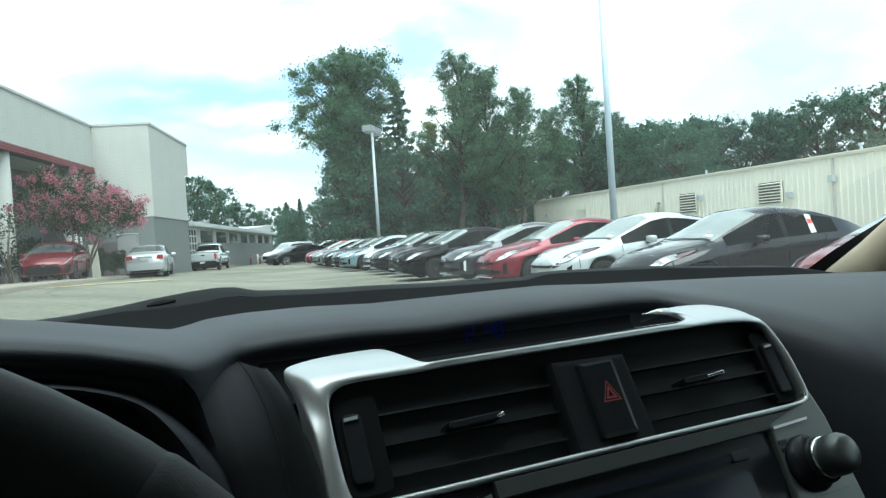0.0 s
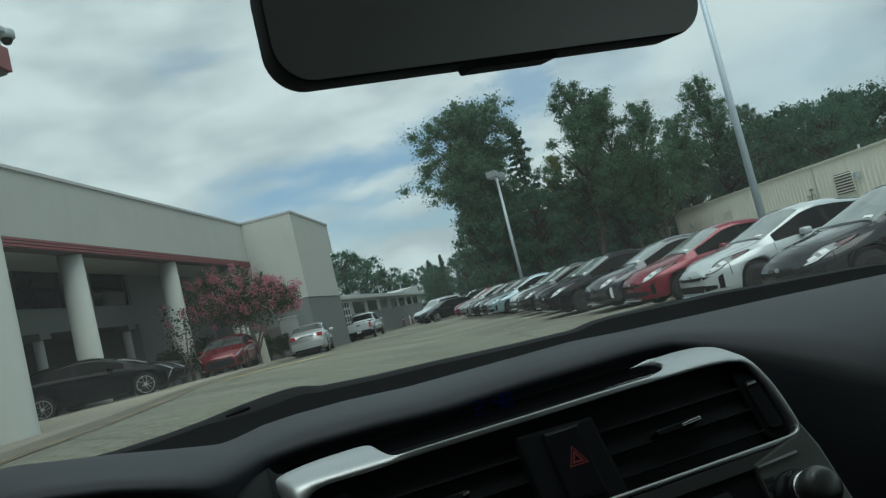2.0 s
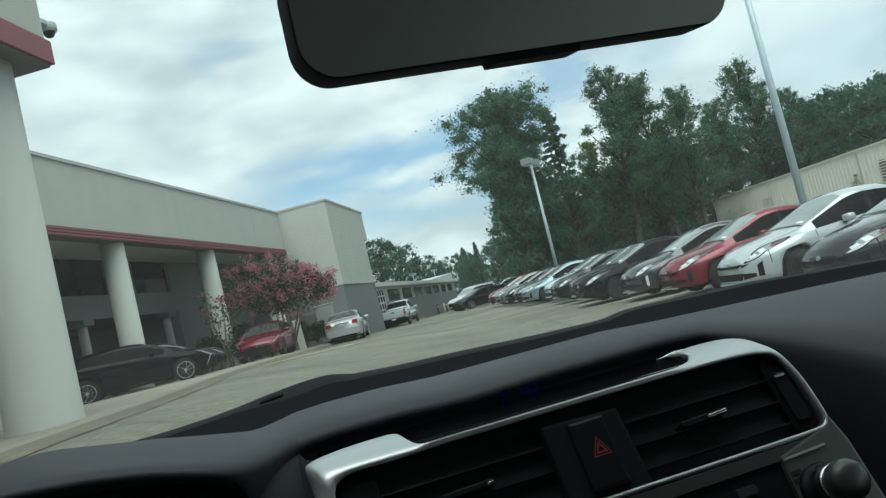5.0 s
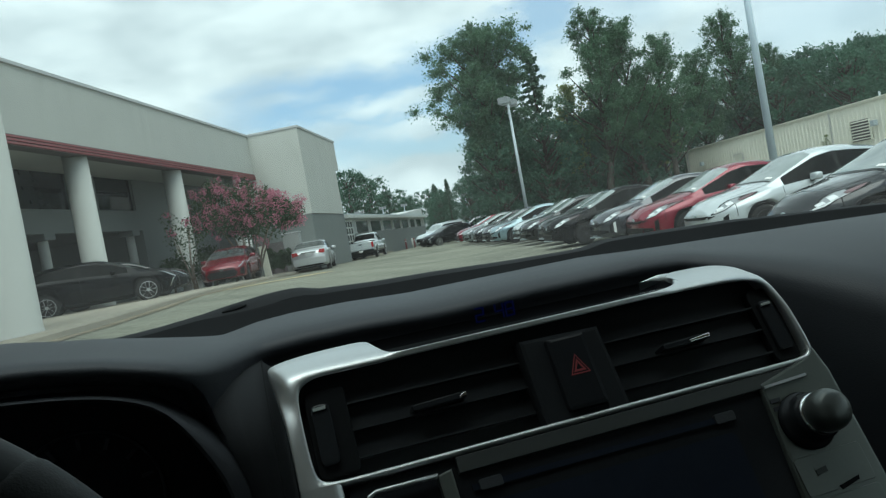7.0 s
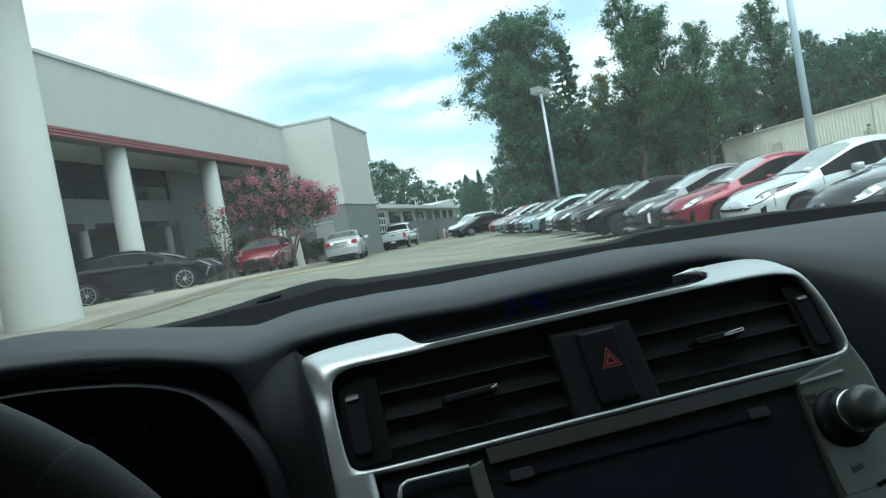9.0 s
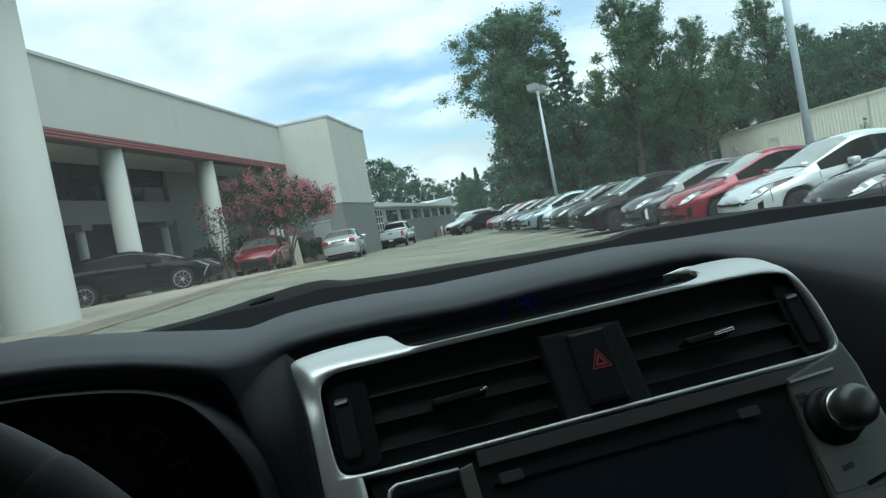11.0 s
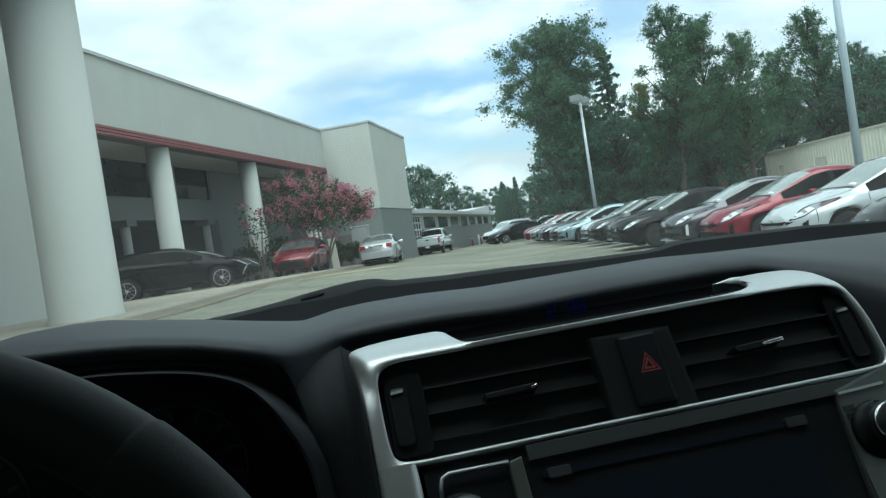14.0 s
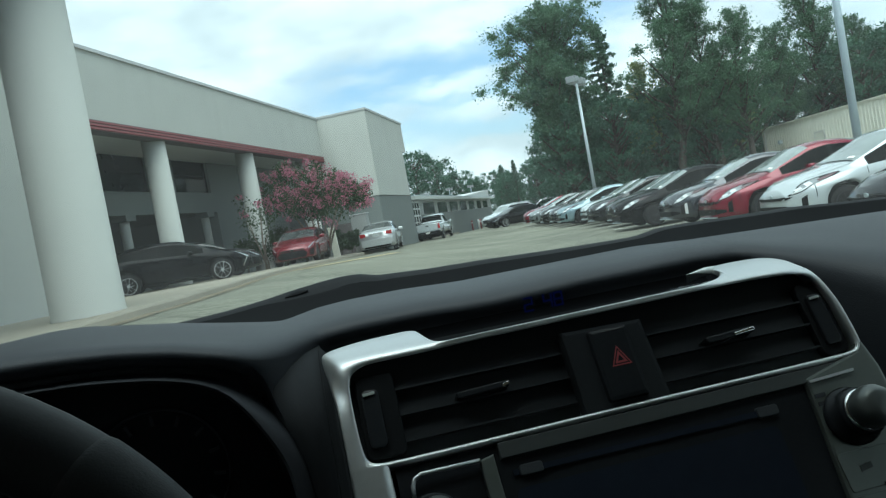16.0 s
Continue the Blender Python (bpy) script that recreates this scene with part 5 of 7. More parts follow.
# dashboard top: one padded skin; its front edge overhangs a dark hollow, and it swells into a hood over the instruments
HX = -0.2027


def hood_top(x):
    return float(np.interp(abs(x - HX), [0, 0.025, 0.056, 0.096, 0.137, 0.158, 0.178, 0.225], [1.0752, 1.0742, 1.0690, 1.0628, 1.0548, 1.0510, 1.0480, 1.0445]))


def hood_lip(x):
    return float(np.interp(abs(x - HX), [0, 0.015, 0.047, 0.083, 0.118, 0.148, 0.177, 0.225], [1.0678, 1.0672, 1.0655, 1.0622, 1.0562, 1.0480, 1.0390, 1.0300]))


def pad_prof(x):
    drop = float(np.interp(x, [-0.02, 0.04, 0.09, 0.15, 0.33, 0.39, 0.49, 0.60, 0.90], [0.0035, 0, 0, 0.003, 0.0025, 0.0065, 0.011, 0.016, 0.032]))
    pts = [(0.735, 1.030), (0.728, 1.044), (0.715, 1.0480), (0.70, 1.0490), (0.66, 1.0487), (0.632, 1.0482), (0.614, 1.0470), (0.600, 1.0450), (0.590, 1.0420), (0.5845, 1.0380), (0.5840, 1.0335), (0.587, 1.0295), (0.590, 1.020), (0.591, 0.985), (0.591, 0.60)]
    # the passenger side rolls down slowly and comes nearer
    far_pts = [(0.735, 1.030), (0.728, 1.044), (0.715, 1.0480), (0.70, 1.0490), (0.64, 1.0470), (0.58, 1.0412), (0.545, 1.0355), (0.515, 1.0290), (0.490, 1.0210), (0.470, 1.0120), (0.452, 0.998), (0.440, 0.98), (0.430, 0.90), (0.430, 0.75), (0.430, 0.60)]
    t, f = hood_top(x), hood_lip(x)
    y = 0.497
    hood_pts = [(0.735, 1.015), (0.728, t - 0.019), (0.715, t - 0.013), (0.70, t - 0.008), (0.65, t - 0.0012), (0.61, t), (0.57, t - 0.0006), (y + 0.042, 0.80 * t + 0.20 * f), (y + 0.022, 0.45 * t + 0.55 * f + 0.001), (y + 0.009, 0.12 * t + 0.88 * f + 0.0014), (y + 0.001, f - 0.001), (y, f - 0.004), (y + 0.003, f - 0.009), (y + 0.010, f - 0.013), (y + 0.022, f - 0.015)]
    k = smooth((x - 0.362) / 0.105)
    edge = 0.0022 * smooth((x - 0.12) / 0.12)
    h = smooth((0.012 - x) / 0.060) * smooth((x - 2 * HX + 0.072) / 0.060)
    out = []
    for i, (p, q, r) in enumerate(zip(pts, far_pts, hood_pts)):
        if 5 <= i <= 11:
            p = (p[0], p[1] + edge)
        a = (p[0] + (q[0] - p[0]) * k, p[1] + (q[1] - p[1]) * k - drop)
        out.append((a[0] + (r[0] - a[0]) * h, a[1] + (r[1] - a[1]) * h))
    return out


hpart("dash_pad", prof_sheet([float(v) for v in np.linspace(-0.64, 1.03, 220)], pad_prof), M_DASH, "dark grey padded dashboard top", True)


def cowl_top(x):
    return float(np.interp(x, [-0.66, -0.20, -0.14, -0.09, -0.05, -0.02, 0.02, 0.045, 0.062, 0.08, 0.14, 0.21, 0.27, 0.32, 0.40, 0.43, 0.465, 0.54, 0.61, 0.69, 0.80, 0.87, 0.98, 1.05], [1.041, 1.0462, 1.0472, 1.0500, 1.0540, 1.0585, 1.0628, 1.0642, 1.0628, 1.0578, 1.0540, 1.0520, 1.0492, 1.0470, 1.0448, 1.0494, 1.0492, 1.0465, 1.0440, 1.0375, 1.030, 1.0245, 1.006, 1.0]))


def lip(x):
    return cowl_top(x) - float(np.interp(x, [-0.3, -0.05, -0.02, 0.02, 0.06, 0.09, 0.14, 0.30, 0.42, 0.57, 0.75], [0.003, 0.004, 0.009, 0.0115, 0.0085, 0.005, 0.0045, 0.0035, 0.0022, 0.003, 0.002]))


def valley_prof(x):
    d = 0.004 + 0.026 * smooth((x - 0.36) / 0.5)
    m = lip(x)
    return [(0.722, 1.041 - d), (0.735, 1.034 - d), (0.77, 1.028 - d), (0.825, min(1.026 - d, m - 0.006)), (0.840, m - 0.003), (0.843, m)]


def cowl_prof(x):
    top = cowl_top(x)
    return [(0.843, lip(x)), (0.848, 0.5 * lip(x) + 0.5 * top), (0.856, top - 0.0006), (0.864, top), (0.876, top - 0.002), (0.92, top - 0.016), (1.035, 0.985)]


# the strip's shade comes from its near-black colour
hpart("defroster_valley", prof_sheet([float(v) for v in np.linspace(-0.66, 1.05, 80)], valley_prof), M_VALLEY, "sunken strip behind the pad, shade in its black", True)
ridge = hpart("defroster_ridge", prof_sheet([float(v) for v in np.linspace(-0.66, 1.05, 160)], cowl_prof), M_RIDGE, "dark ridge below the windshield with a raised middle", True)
notch = []
for k in range(11):
    x = -0.026 + 0.026 * k / 10
    hh = 0.0021 * math.sin(math.pi * (k + 0.7) / 11.4)
    zc = cowl_top(x) - 0.0038
    notch.append([(x, 0.8450, zc - hh), (x, 0.8462, zc), (x, 0.8490, zc + hh)])
hpart("defroster_notch", sheet(notch, 0.001), M_VALLEY, "small black slot in the ridge", True, ridge)
hpart("dash_body", box(-0.60, 0.99, 0.60, 1.0, 0.45, 0.98, 0.02), M_DASH_BLACK)

# instruments below the hood
ARC_DX, ARC_Z = [0, 0.06, 0.100, 0.123, 0.145, 0.158, 0.169, 0.179, 0.184], [1.0475, 1.0450, 1.0395, 1.0340, 1.0243, 1.008, 0.988, 0.965, 0.90]
RIM_DX, RIM_Z = [0, 0.083, 0.118, 0.148, 0.165, 0.1725, 0.1767, 0.1847, 0.1902, 0.1927, 0.195], [1.060, 1.056, 1.050, 1.043, 1.036, 1.025, 1.003, 0.98, 0.958, 0.934, 0.90]


def along(dx, zz, n):
    """Evenly spaced points of a half outline, mirrored to a whole one."""
    pts = [Vector((a, 0, b)) for a, b in zip(dx, zz)]
    d = np.concatenate([[0], np.cumsum([(q - p).length for p, q in zip(pts, pts[1:])])])
    u = np.linspace(0, d[-1], n)
    half = [(float(np.interp(v, d, dx)), float(np.interp(v, d, zz))) for v in u]
    half = [half[0]] + [tuple((np.array(half[i - 1]) + 2 * np.array(half[i]) + np.array(half[i + 1])) / 4) for i in range(1, n - 1)] + [half[-1]]
    return [(HX - a, b) for a, b in half[::-1]] + [(HX + a, b) for a, b in half[1:]]


arc_o, rim_o = along(ARC_DX, ARC_Z, 30), along(RIM_DX, RIM_Z, 30)
hpart("instrument_bezel", sheet([[(x, 0.507, z) for x, z in rim_o], [(0.6 * x + 0.4 * u, 0.522, 0.6 * z + 0.4 * v) for (x, z), (u, v) in zip(rim_o, arc_o)], [(u, 0.520, v) for u, v in arc_o]]), M_DASH, "dark face below the hood", True)
wide = lambda z: 0.0005 + 0.011 * smooth((1.036 - z) / 0.07)
hpart("instrument_visor", sheet([[(u, 0.498, v) for u, v in arc_o], [(u + math.copysign(wide(v) * 0.5, u - HX), 0.4995, v + 0.0008) for u, v in arc_o], [(u + math.copysign(wide(v), u - HX), 0.507, v + 0.001) for u, v in arc_o], [(u + math.copysign(wide(v) + 0.002, u - HX), 0.524, v + 0.001) for u, v in arc_o]]), M_DASH, "curved inner visor", True)
hpart("instrument_shroud", sheet([[(u, 0.498, v) for u, v in arc_o], [(HX + (u - HX) * 0.985, 0.506, v - 0.003) for u, v in arc_o], [(HX + (u - HX) * 0.95, 0.60, v - 0.012) for u, v in arc_o]]), M_DASH_BLACK, "", True)
gp = hpart("instrument_panel", prism([(HX + (u - HX) * 0.96, v - 0.008) for u, v in arc_o], 0.585, 0.60), M_GLOSS_BLACK, "dark instrument panel")
for gx in (-0.28, -0.125):
    rg = tube([(gx + 0.050 * math.cos(a), 0.584, 0.955 + 0.050 * math.sin(a)) for a in np.linspace(0, 2 * math.pi, 41)[:-1]], 0.0014, 6, True)
    hpart("gauge_ring", rg, M_DASH, "", True, gp)
    for k in range(11):
        a = radians(215 - 25 * k)
        t = box(-0.0012, 0.0012, -0.001, 0.001, 0.038, 0.046)
        t.transform(Matrix.Translation((gx, 0.583, 0.955)) @ Matrix.Rotation(math.pi / 2 - a, 4, "Y"))
        hpart("gauge_mark", t, M_DASH, parent=gp)

# steering wheel
SW_C, SW_R = Vector((-0.2027, 0.248, 0.9093)), 0.1824
tilt = Matrix.Translation(SW_C) @ Matrix.Rotation(radians(-16.5), 4, "X")
ringp = [Vector((SW_R * math.cos(a), 0, SW_R * math.sin(a))) for a in np.linspace(0, 2 * math.pi, 97)[:-1]]
bm = tube(ringp, 0.0167, 18, True)
bm.transform(tilt)
swl = hpart("steering_wheel", bm, M_LEATHER, "black leather steering wheel rim", True)
for a0, half in ((44, 34), (136, 34)):
    # grained grips, slightly thicker, end in a stitched seam
    sp = [Vector((SW_R * math.cos(radians(a0 + d)), 0, SW_R * math.sin(radians(a0 + d)))) for d in np.linspace(-half, half * 0.12, 25)] if a0 < 90 else [Vector((SW_R * math.cos(radians(a0 + d)), 0, SW_R * math.sin(radians(a0 + d)))) for d in np.linspace(-half * 0.12, half, 25)]
    s_ = tube(sp, [0.0160] + [0.0174] * 23 + [0.0160], 18)
    s_.transform(tilt)
    hpart("rim_grip", s_, M_GRIP, "grained leather grip", True, swl)
hub = box(-0.075, 0.075, -0.01, 0.04, -0.07, 0.06, 0.02)
hub.transform(tilt)
hpart("hub", hub, M_DASH_BLACK, parent=swl, smooth_=True)
for a0 in (8, 172, 270):
    p0 = Vector((0.06 * math.cos(radians(a0)), 0.015, 0.06 * math.sin(radians(a0))))
    p1 = Vector((0.178 * math.cos(radians(a0)), 0, 0.178 * math.sin(radians(a0))))
    s_ = tube([p0, (p0 + p1) / 2, p1], [0.026, 0.018, 0.016], 10)
    s_.transform(tilt)
    hpart("spoke", s_, M_DASH_BLACK, parent=swl, smooth_=True)
hpart("steering_column", tube([(-0.205, 0.28, 0.89), (-0.205, 0.60, 0.85)], 0.045, 16), M_DASH_BLACK, "", True)


# centre stack: its face leans back
def face(x, z, out=0.0):
    """A point of the centre face at height z, out metres proud of it."""
    n = Vector((0, -1, 0.53)).normalized()
    return Vector((x, 0.435 + 0.53 * (z - 1.0), z)) + n * out


def plate(outline, depth, out, bevel=0.0):
    """A plate on the centre face: outline of (x, z), from out - depth to out."""
    b = bmesh.new()
    A = [b.verts.new(face(x, z, out)) for x, z in outline]
    B_ = [b.verts.new(face(x, z, out - depth)) for x, z in outline]
    n = len(A)
    f0 = b.faces.new(A)
    b.faces.new(B_[::-1])
    for i in range(n):
        b.faces.new((A[i], B_[i], B_[(i + 1) % n], A[(i + 1) % n]))
    bmesh.ops.recalc_face_normals(b, faces=b.faces[:])
    if bevel:
        bmesh.ops.bevel(b, geom=list(f0.edges), offset=bevel, segments=2, affect="EDGES", profile=0.6)
    return b


# backing and vents
hpart("vent_backing", plate(rounded(0.02, 0.346, 0.970, 1.0385, 0.010), 0.03, -0.012), M_SLAT, "black vent recess")
# one band of silver trim runs round the vents: inner edge (x, z) on the face, outer edge (x, y, z)
fy = lambda z: 0.435 + 0.53 * (z - 1.0)
TRIM = [(0.0250, 0.9785, 0.0145, fy(0.968), 0.968), (0.0305, 0.9757, 0.0300, fy(0.9728), 0.9728), (0.045, 0.9752, 0.045, fy(0.9722), 0.9722), (0.16, 0.9762, 0.16, fy(0.9733), 0.9733), (0.30, 0.9766, 0.30, fy(0.9738), 0.9738), (0.333, 0.9768, 0.333, fy(0.9740), 0.9740), (0.3425, 0.9776, 0.3450, fy(0.9755), 0.9755), (0.3455, 0.9815, 0.3488, fy(0.9810), 0.9810),
        (0.3450, 0.9926, 0.3489, fy(0.9900), 0.9900), (0.3434, 0.0109 + 1, 0.3482, fy(1.0060), 1.0060), (0.3395, 1.0235, 0.3472, 0.449, 1.0190), (0.3330, 1.0272, 0.3462, 0.468, 1.0285), (0.3230, 1.0288, 0.3435, 0.487, 1.0352), (0.3080, 1.0298, 0.3340, 0.498, 1.0375), (0.2950, 1.0302, 0.3180, 0.5020, 1.0379), (0.2850, 1.0304, 0.3000, 0.5020, 1.0379)]
TRIM_TOP = [(0.2800, 1.0305, 0.2915, 0.4920, 1.0370), (0.2760, 1.0305, 0.2895, 0.4760, 1.0358), (0.2690, 1.0305, 0.2790, 0.4610, 1.0346), (0.2600, 1.0305, 0.2640, 0.4545, 1.0338), (0.240, 1.0304, 0.240, 0.4525, 1.0333), (0.18, 1.0298, 0.18, 0.4520, 1.0327), (0.12, 1.0294, 0.12, 0.4515, 1.0322), (0.09, 1.0290, 0.088, 0.4510, 1.0322), (0.0815, 1.0287, 0.0790, 0.4545, 1.0330), (0.0770, 1.0286, 0.0755, 0.4720, 1.0352), (0.0720, 1.0285, 0.0735, 0.4900, 1.0368), (0.0640, 1.0284, 0.0680, 0.4950, 1.0373), (0.0520, 1.0284, 0.0500, 0.4942, 1.0372), (0.0400, 1.0284, 0.0330, 0.4910, 1.0370), (0.0320, 1.0276, 0.0165, 0.4840, 1.0362), (0.0258, 1.0245, 0.0085, 0.4775, 1.0345), (0.0230, 1.0190, 0.0115, 0.4600, 1.0255), (0.0229, 1.0050, 0.0140, fy(1.008), 1.0080), (0.0236, 0.9880, 0.0145, fy(0.985), 0.9850)]


def trim_band(keys, per=10):
    """Lofts the closed band through its stations, softened along its length."""
    K = np.array(keys)
    n = len(K)
    u = np.linspace(0, n, n * per, endpoint=False)
    S = np.stack([np.interp(u, np.arange(n + 1), np.append(K[:, c], K[0, c])) for c in range(5)], 1)
    for _ in range(2):
        S = sum(np.roll(S, d, 0) * w for d, w in ((-3, .12), (-2, .15), (-1, .15), (0, .16), (1, .15), (2, .15), (3, .12)))
    nrm = Vector((0, -1, 0.53)).normalized()
    rows = []
    for xi, zi, xo, yo, zo in S:
        I, O = face(xi, zi), Vector((xo, yo, zo))
        w = smooth((zo - 1.008) / 0.022) * smooth((zi - 1.0) / 0.022)
        mid = (I + O) / 2
        C = (mid + nrm * 0.0022).lerp(Vector((mid.x, I.y + 0.0005, max(O.z, I.z + 0.0040) + 0.0004)), w)
        row = [face(xi, zi, -0.018).lerp(I + Vector((0, 0.018, 0.002)), w), face(xi, zi, -0.004).lerp(I + Vector((0, 0.004, 0.0004)), w)]
        for k in range(9):
            t = k / 8
            row.append(I * (1 - t) ** 2 + C * 2 * t * (1 - t) + O * t * t)
        down = (-nrm).lerp(Vector((0, 0.25, -1)), w)
        row += [O + down * 0.002, O + down * (0.016 - 0.0128 * w)]
        rows.append(row)
    return sheet(rows + rows[:1])


b = trim_band(TRIM + TRIM_TOP)
bmesh.ops.remove_doubles(b, verts=b.verts[:], dist=0.00005)
trim = hpart("vent_frame", b, M_SILVER, "satin silver frame round the vents with wide shoulders", True)
# thin horn of the frame round the end of the hollow
horn_o = [(0.2770, 0.5024), (0.285, 0.5030), (0.293, 0.5030), (0.3005, 0.5022)]
horn_i = [(0.2770, 0.5018), (0.285, 0.5006), (0.2905, 0.4968), (0.2925, 0.4900)]
hz_ = lambda y: 1.0345 + 0.07 * (y - 0.455)
rows = []
for k in range(17):
    u = 3 * k / 16
    o_ = [float(np.interp(u, range(4), [p[c] for p in horn_o])) for c in (0, 1)]
    i_ = [float(np.interp(u, range(4), [p[c] for p in horn_i])) for c in (0, 1)]
    m_ = [(a + b_) / 2 for a, b_ in zip(o_, i_)]
    thin = smooth(u / 2.2)
    zz = [hz_(p[1]) - 0.0022 * (1 - thin) for p in (i_, m_, o_)]
    rows.append([(i_[0], i_[1], zz[0] - 0.003 * thin), (i_[0], i_[1], zz[0]), (m_[0], m_[1], zz[1] + 0.0008 * thin), (o_[0], o_[1], zz[2]), (o_[0], o_[1] + 0.001, zz[2] - 0.006)])
hpart("trim_horn", sheet(rows), M_SILVER, "", True, trim)
# sides of the stack below the frame
leg = []
for z in (0.974, 0.965, 0.95, 0.92, 0.88, 0.80):
    wd = float(np.interp(z, [0.80, 0.95, 0.974], [0.026, 0.0235, 0.0225]))
    leg.append([face(0.0145 + wd * f, z, d) for f, d in ((0, -0.02), (0, -0.001), (0.12, 0.0016), (0.4, 0.0026), (0.75, 0.0022), (0.97, 0.0008), (1.0, -0.001), (1.0, -0.02))])
hpart("stack_leg", sheet(leg), M_SILVER, "satin silver leg of the centre stack", True, trim)
hpart("stack_leg", plate([(0.3420, 0.9770), (0.3475, 0.9850), (0.3495, 0.9790), (0.3525, 0.966), (0.354, 0.80), (0.284, 0.80), (0.3005, 0.968)], 0.05, 0.0010, 0.002), M_SILVER_GREEN, "warm grey side of the centre stack", False, trim)
hpart("stack_core", box(0.020, 0.345, 0.47, 0.62, 0.50, 1.006, 0.01), M_DASH_BLACK)
RIM_BY_Z = (RIM_Z[::-1], RIM_DX[::-1])
cheek, groove = [], []
for z, k in ((0.80, 0.0), (0.88, 0.0), (0.93, 0.0), (0.96, 0.0), (0.980, 0.0), (0.992, 0.003), (1.001, 0.010), (1.009, 0.020), (1.016, 0.034), (1.0215, 0.050), (1.0255, 0.068), (1.0275, 0.084)):
    f = face(0, z, 0.0).y
    gx = HX + float(np.interp(z, *RIM_BY_Z))
    yb = 0.503 + k
    cheek.append([(0.0150, min(f + 0.010 + k, yb), z), (0.0138, min(f + 0.003 + k, yb), z), (0.0115, min(f + 0.010 + k, yb), z), (0.0090, min(f + 0.028 + k, yb - 0.006), z), (0.0065, min(f + 0.050 + k, yb - 0.003), z), (0.0, yb - 0.002, z), (0.5 * gx, yb - 0.0015, z), (gx, yb, z), (gx - 0.006, yb + 0.012, z)])
    groove.append((0.0066, min(f + 0.050 + k, yb - 0.003) - 0.0004, z))
# cheek colour darkened where the pad would keep light off
hpart("stack_cheek", sheet(cheek), M_CHEEK, "smooth cheek beside the silver leg, shade in its colour", True)
hpart("cheek_groove", tube(groove, 0.0007, 6), M_VALLEY, "", True)
# slats of the two vents
for x0, x1 in ((0.050, 0.158), (0.2155, 0.326)):
    for z in (0.9845, 0.9985, 1.0125):
        hpart("vent_slat", plate([(x0, z), (x1, z), (x1, z + 0.0010), (x0, z + 0.0010)], 0.020, -0.006), M_SLAT, "", False, trim)
    xa, xb = (0.0848, 0.1181) if x0 < 0.1 else (0.2491, 0.2829)
    tab = hpart("vent_tab", plate([(xa, 1.0000), (xa + 0.002, 0.9992), (xb - 0.002, 1.0002), (xb, 1.0008), (xb, 1.0032), (xb - 0.002, 1.0036), (xa + 0.002, 1.0026), (xa, 1.0022)], 0.016, 0.001, 0.0008), M_GLOSS_BLACK, "black vent tab with silver tip", False, trim)
    tx = xb - 0.0048 if x0 < 0.1 else xb - 0.0150
    hpart("tab_tip", plate([(tx, 1.0000), (xb - 0.0005, 1.0008), (xb - 0.0005, 1.0028), (tx, 1.0016)], 0.004, 0.0022, 0.0004), M_CHROME, "", False, tab)
# side walls of the vents with their thumb wheels
for xa, xb, xw in ((0.0262, 0.050, 0.0300), (0.3255, 0.3440, 0.3300)):
    # the same shade black darkens the vent's inner sides
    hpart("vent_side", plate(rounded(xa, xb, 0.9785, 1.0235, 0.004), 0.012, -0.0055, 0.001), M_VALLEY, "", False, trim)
    wv = hpart("vent_wheel", plate(rounded(xw - 0.0012, xw + 0.0098, 0.984, 1.0150, 0.003), 0.006, -0.0025, 0.0012), M_GLOSS_BLACK, "black thumb wheel", False, trim)
    hpart("wheel_mark", plate([(xw, 1.0116), (xw + 0.0072, 1.0120), (xw + 0.0072, 1.0135), (xw, 1.0131)], 0.002, -0.0012), M_PRINT, "", False, wv)
# hazard switch
hz = hpart("hazard_switch", plate(rounded(0.1745, 0.2010, 0.9790, 1.0200, 0.002), 0.02, 0.0030, 0.003), M_GLOSS_BLACK, "black hazard switch with red triangle")
hpart("switch_surround", plate([(0.1590, 1.0235), (0.2130, 1.0225), (0.2150, 0.9720), (0.1590, 0.9735)], 0.02, -0.0005, 0.003), M_CHEEK, "", False, hz)
C0_ = (0.1895, 1.0010)
tri = lambda r: [(C0_[0] + r * math.cos(radians(a)), C0_[1] + r * math.sin(radians(a))) for a in (90, 210, 330)]
for r0, r1 in ((0.0076, 0.0062), (0.0048, 0.0024)):
    b = bmesh.new()
    O, I = [b.verts.new(face(x, z, 0.0034)) for x, z in tri(r0)], [b.verts.new(face(x, z, 0.0034)) for x, z in tri(r1)]
    for i in range(3):
        b.faces.new((O[i], O[(i + 1) % 3], I[(i + 1) % 3], I[i]))
    hpart("hazard_triangle", b, M_REDMARK, "red warning triangle", False, hz)

# clock hollow behind the frame with dim digits
def recess_prof(x):
    return [(0.4545, 1.0303), (0.4655, 1.0300), (0.468, 1.0220), (0.475, 1.0140), (0.52, 1.0100), (0.568, 1.0100), (0.582, 1.0125), (0.5875, 1.0185), (0.5868, 1.0235)]


# the hollow is coloured near-black for the shade behind the trim
clk = hpart("clock_recess", prof_sheet(steps(0.020, 0.338, 60), recess_prof), M_HOLLOW_SHADE, "dark hollow with a dim blue digital clock", True)
SEG = {"2": "abged", "4": "fgbc", "8": "abcdefg"}


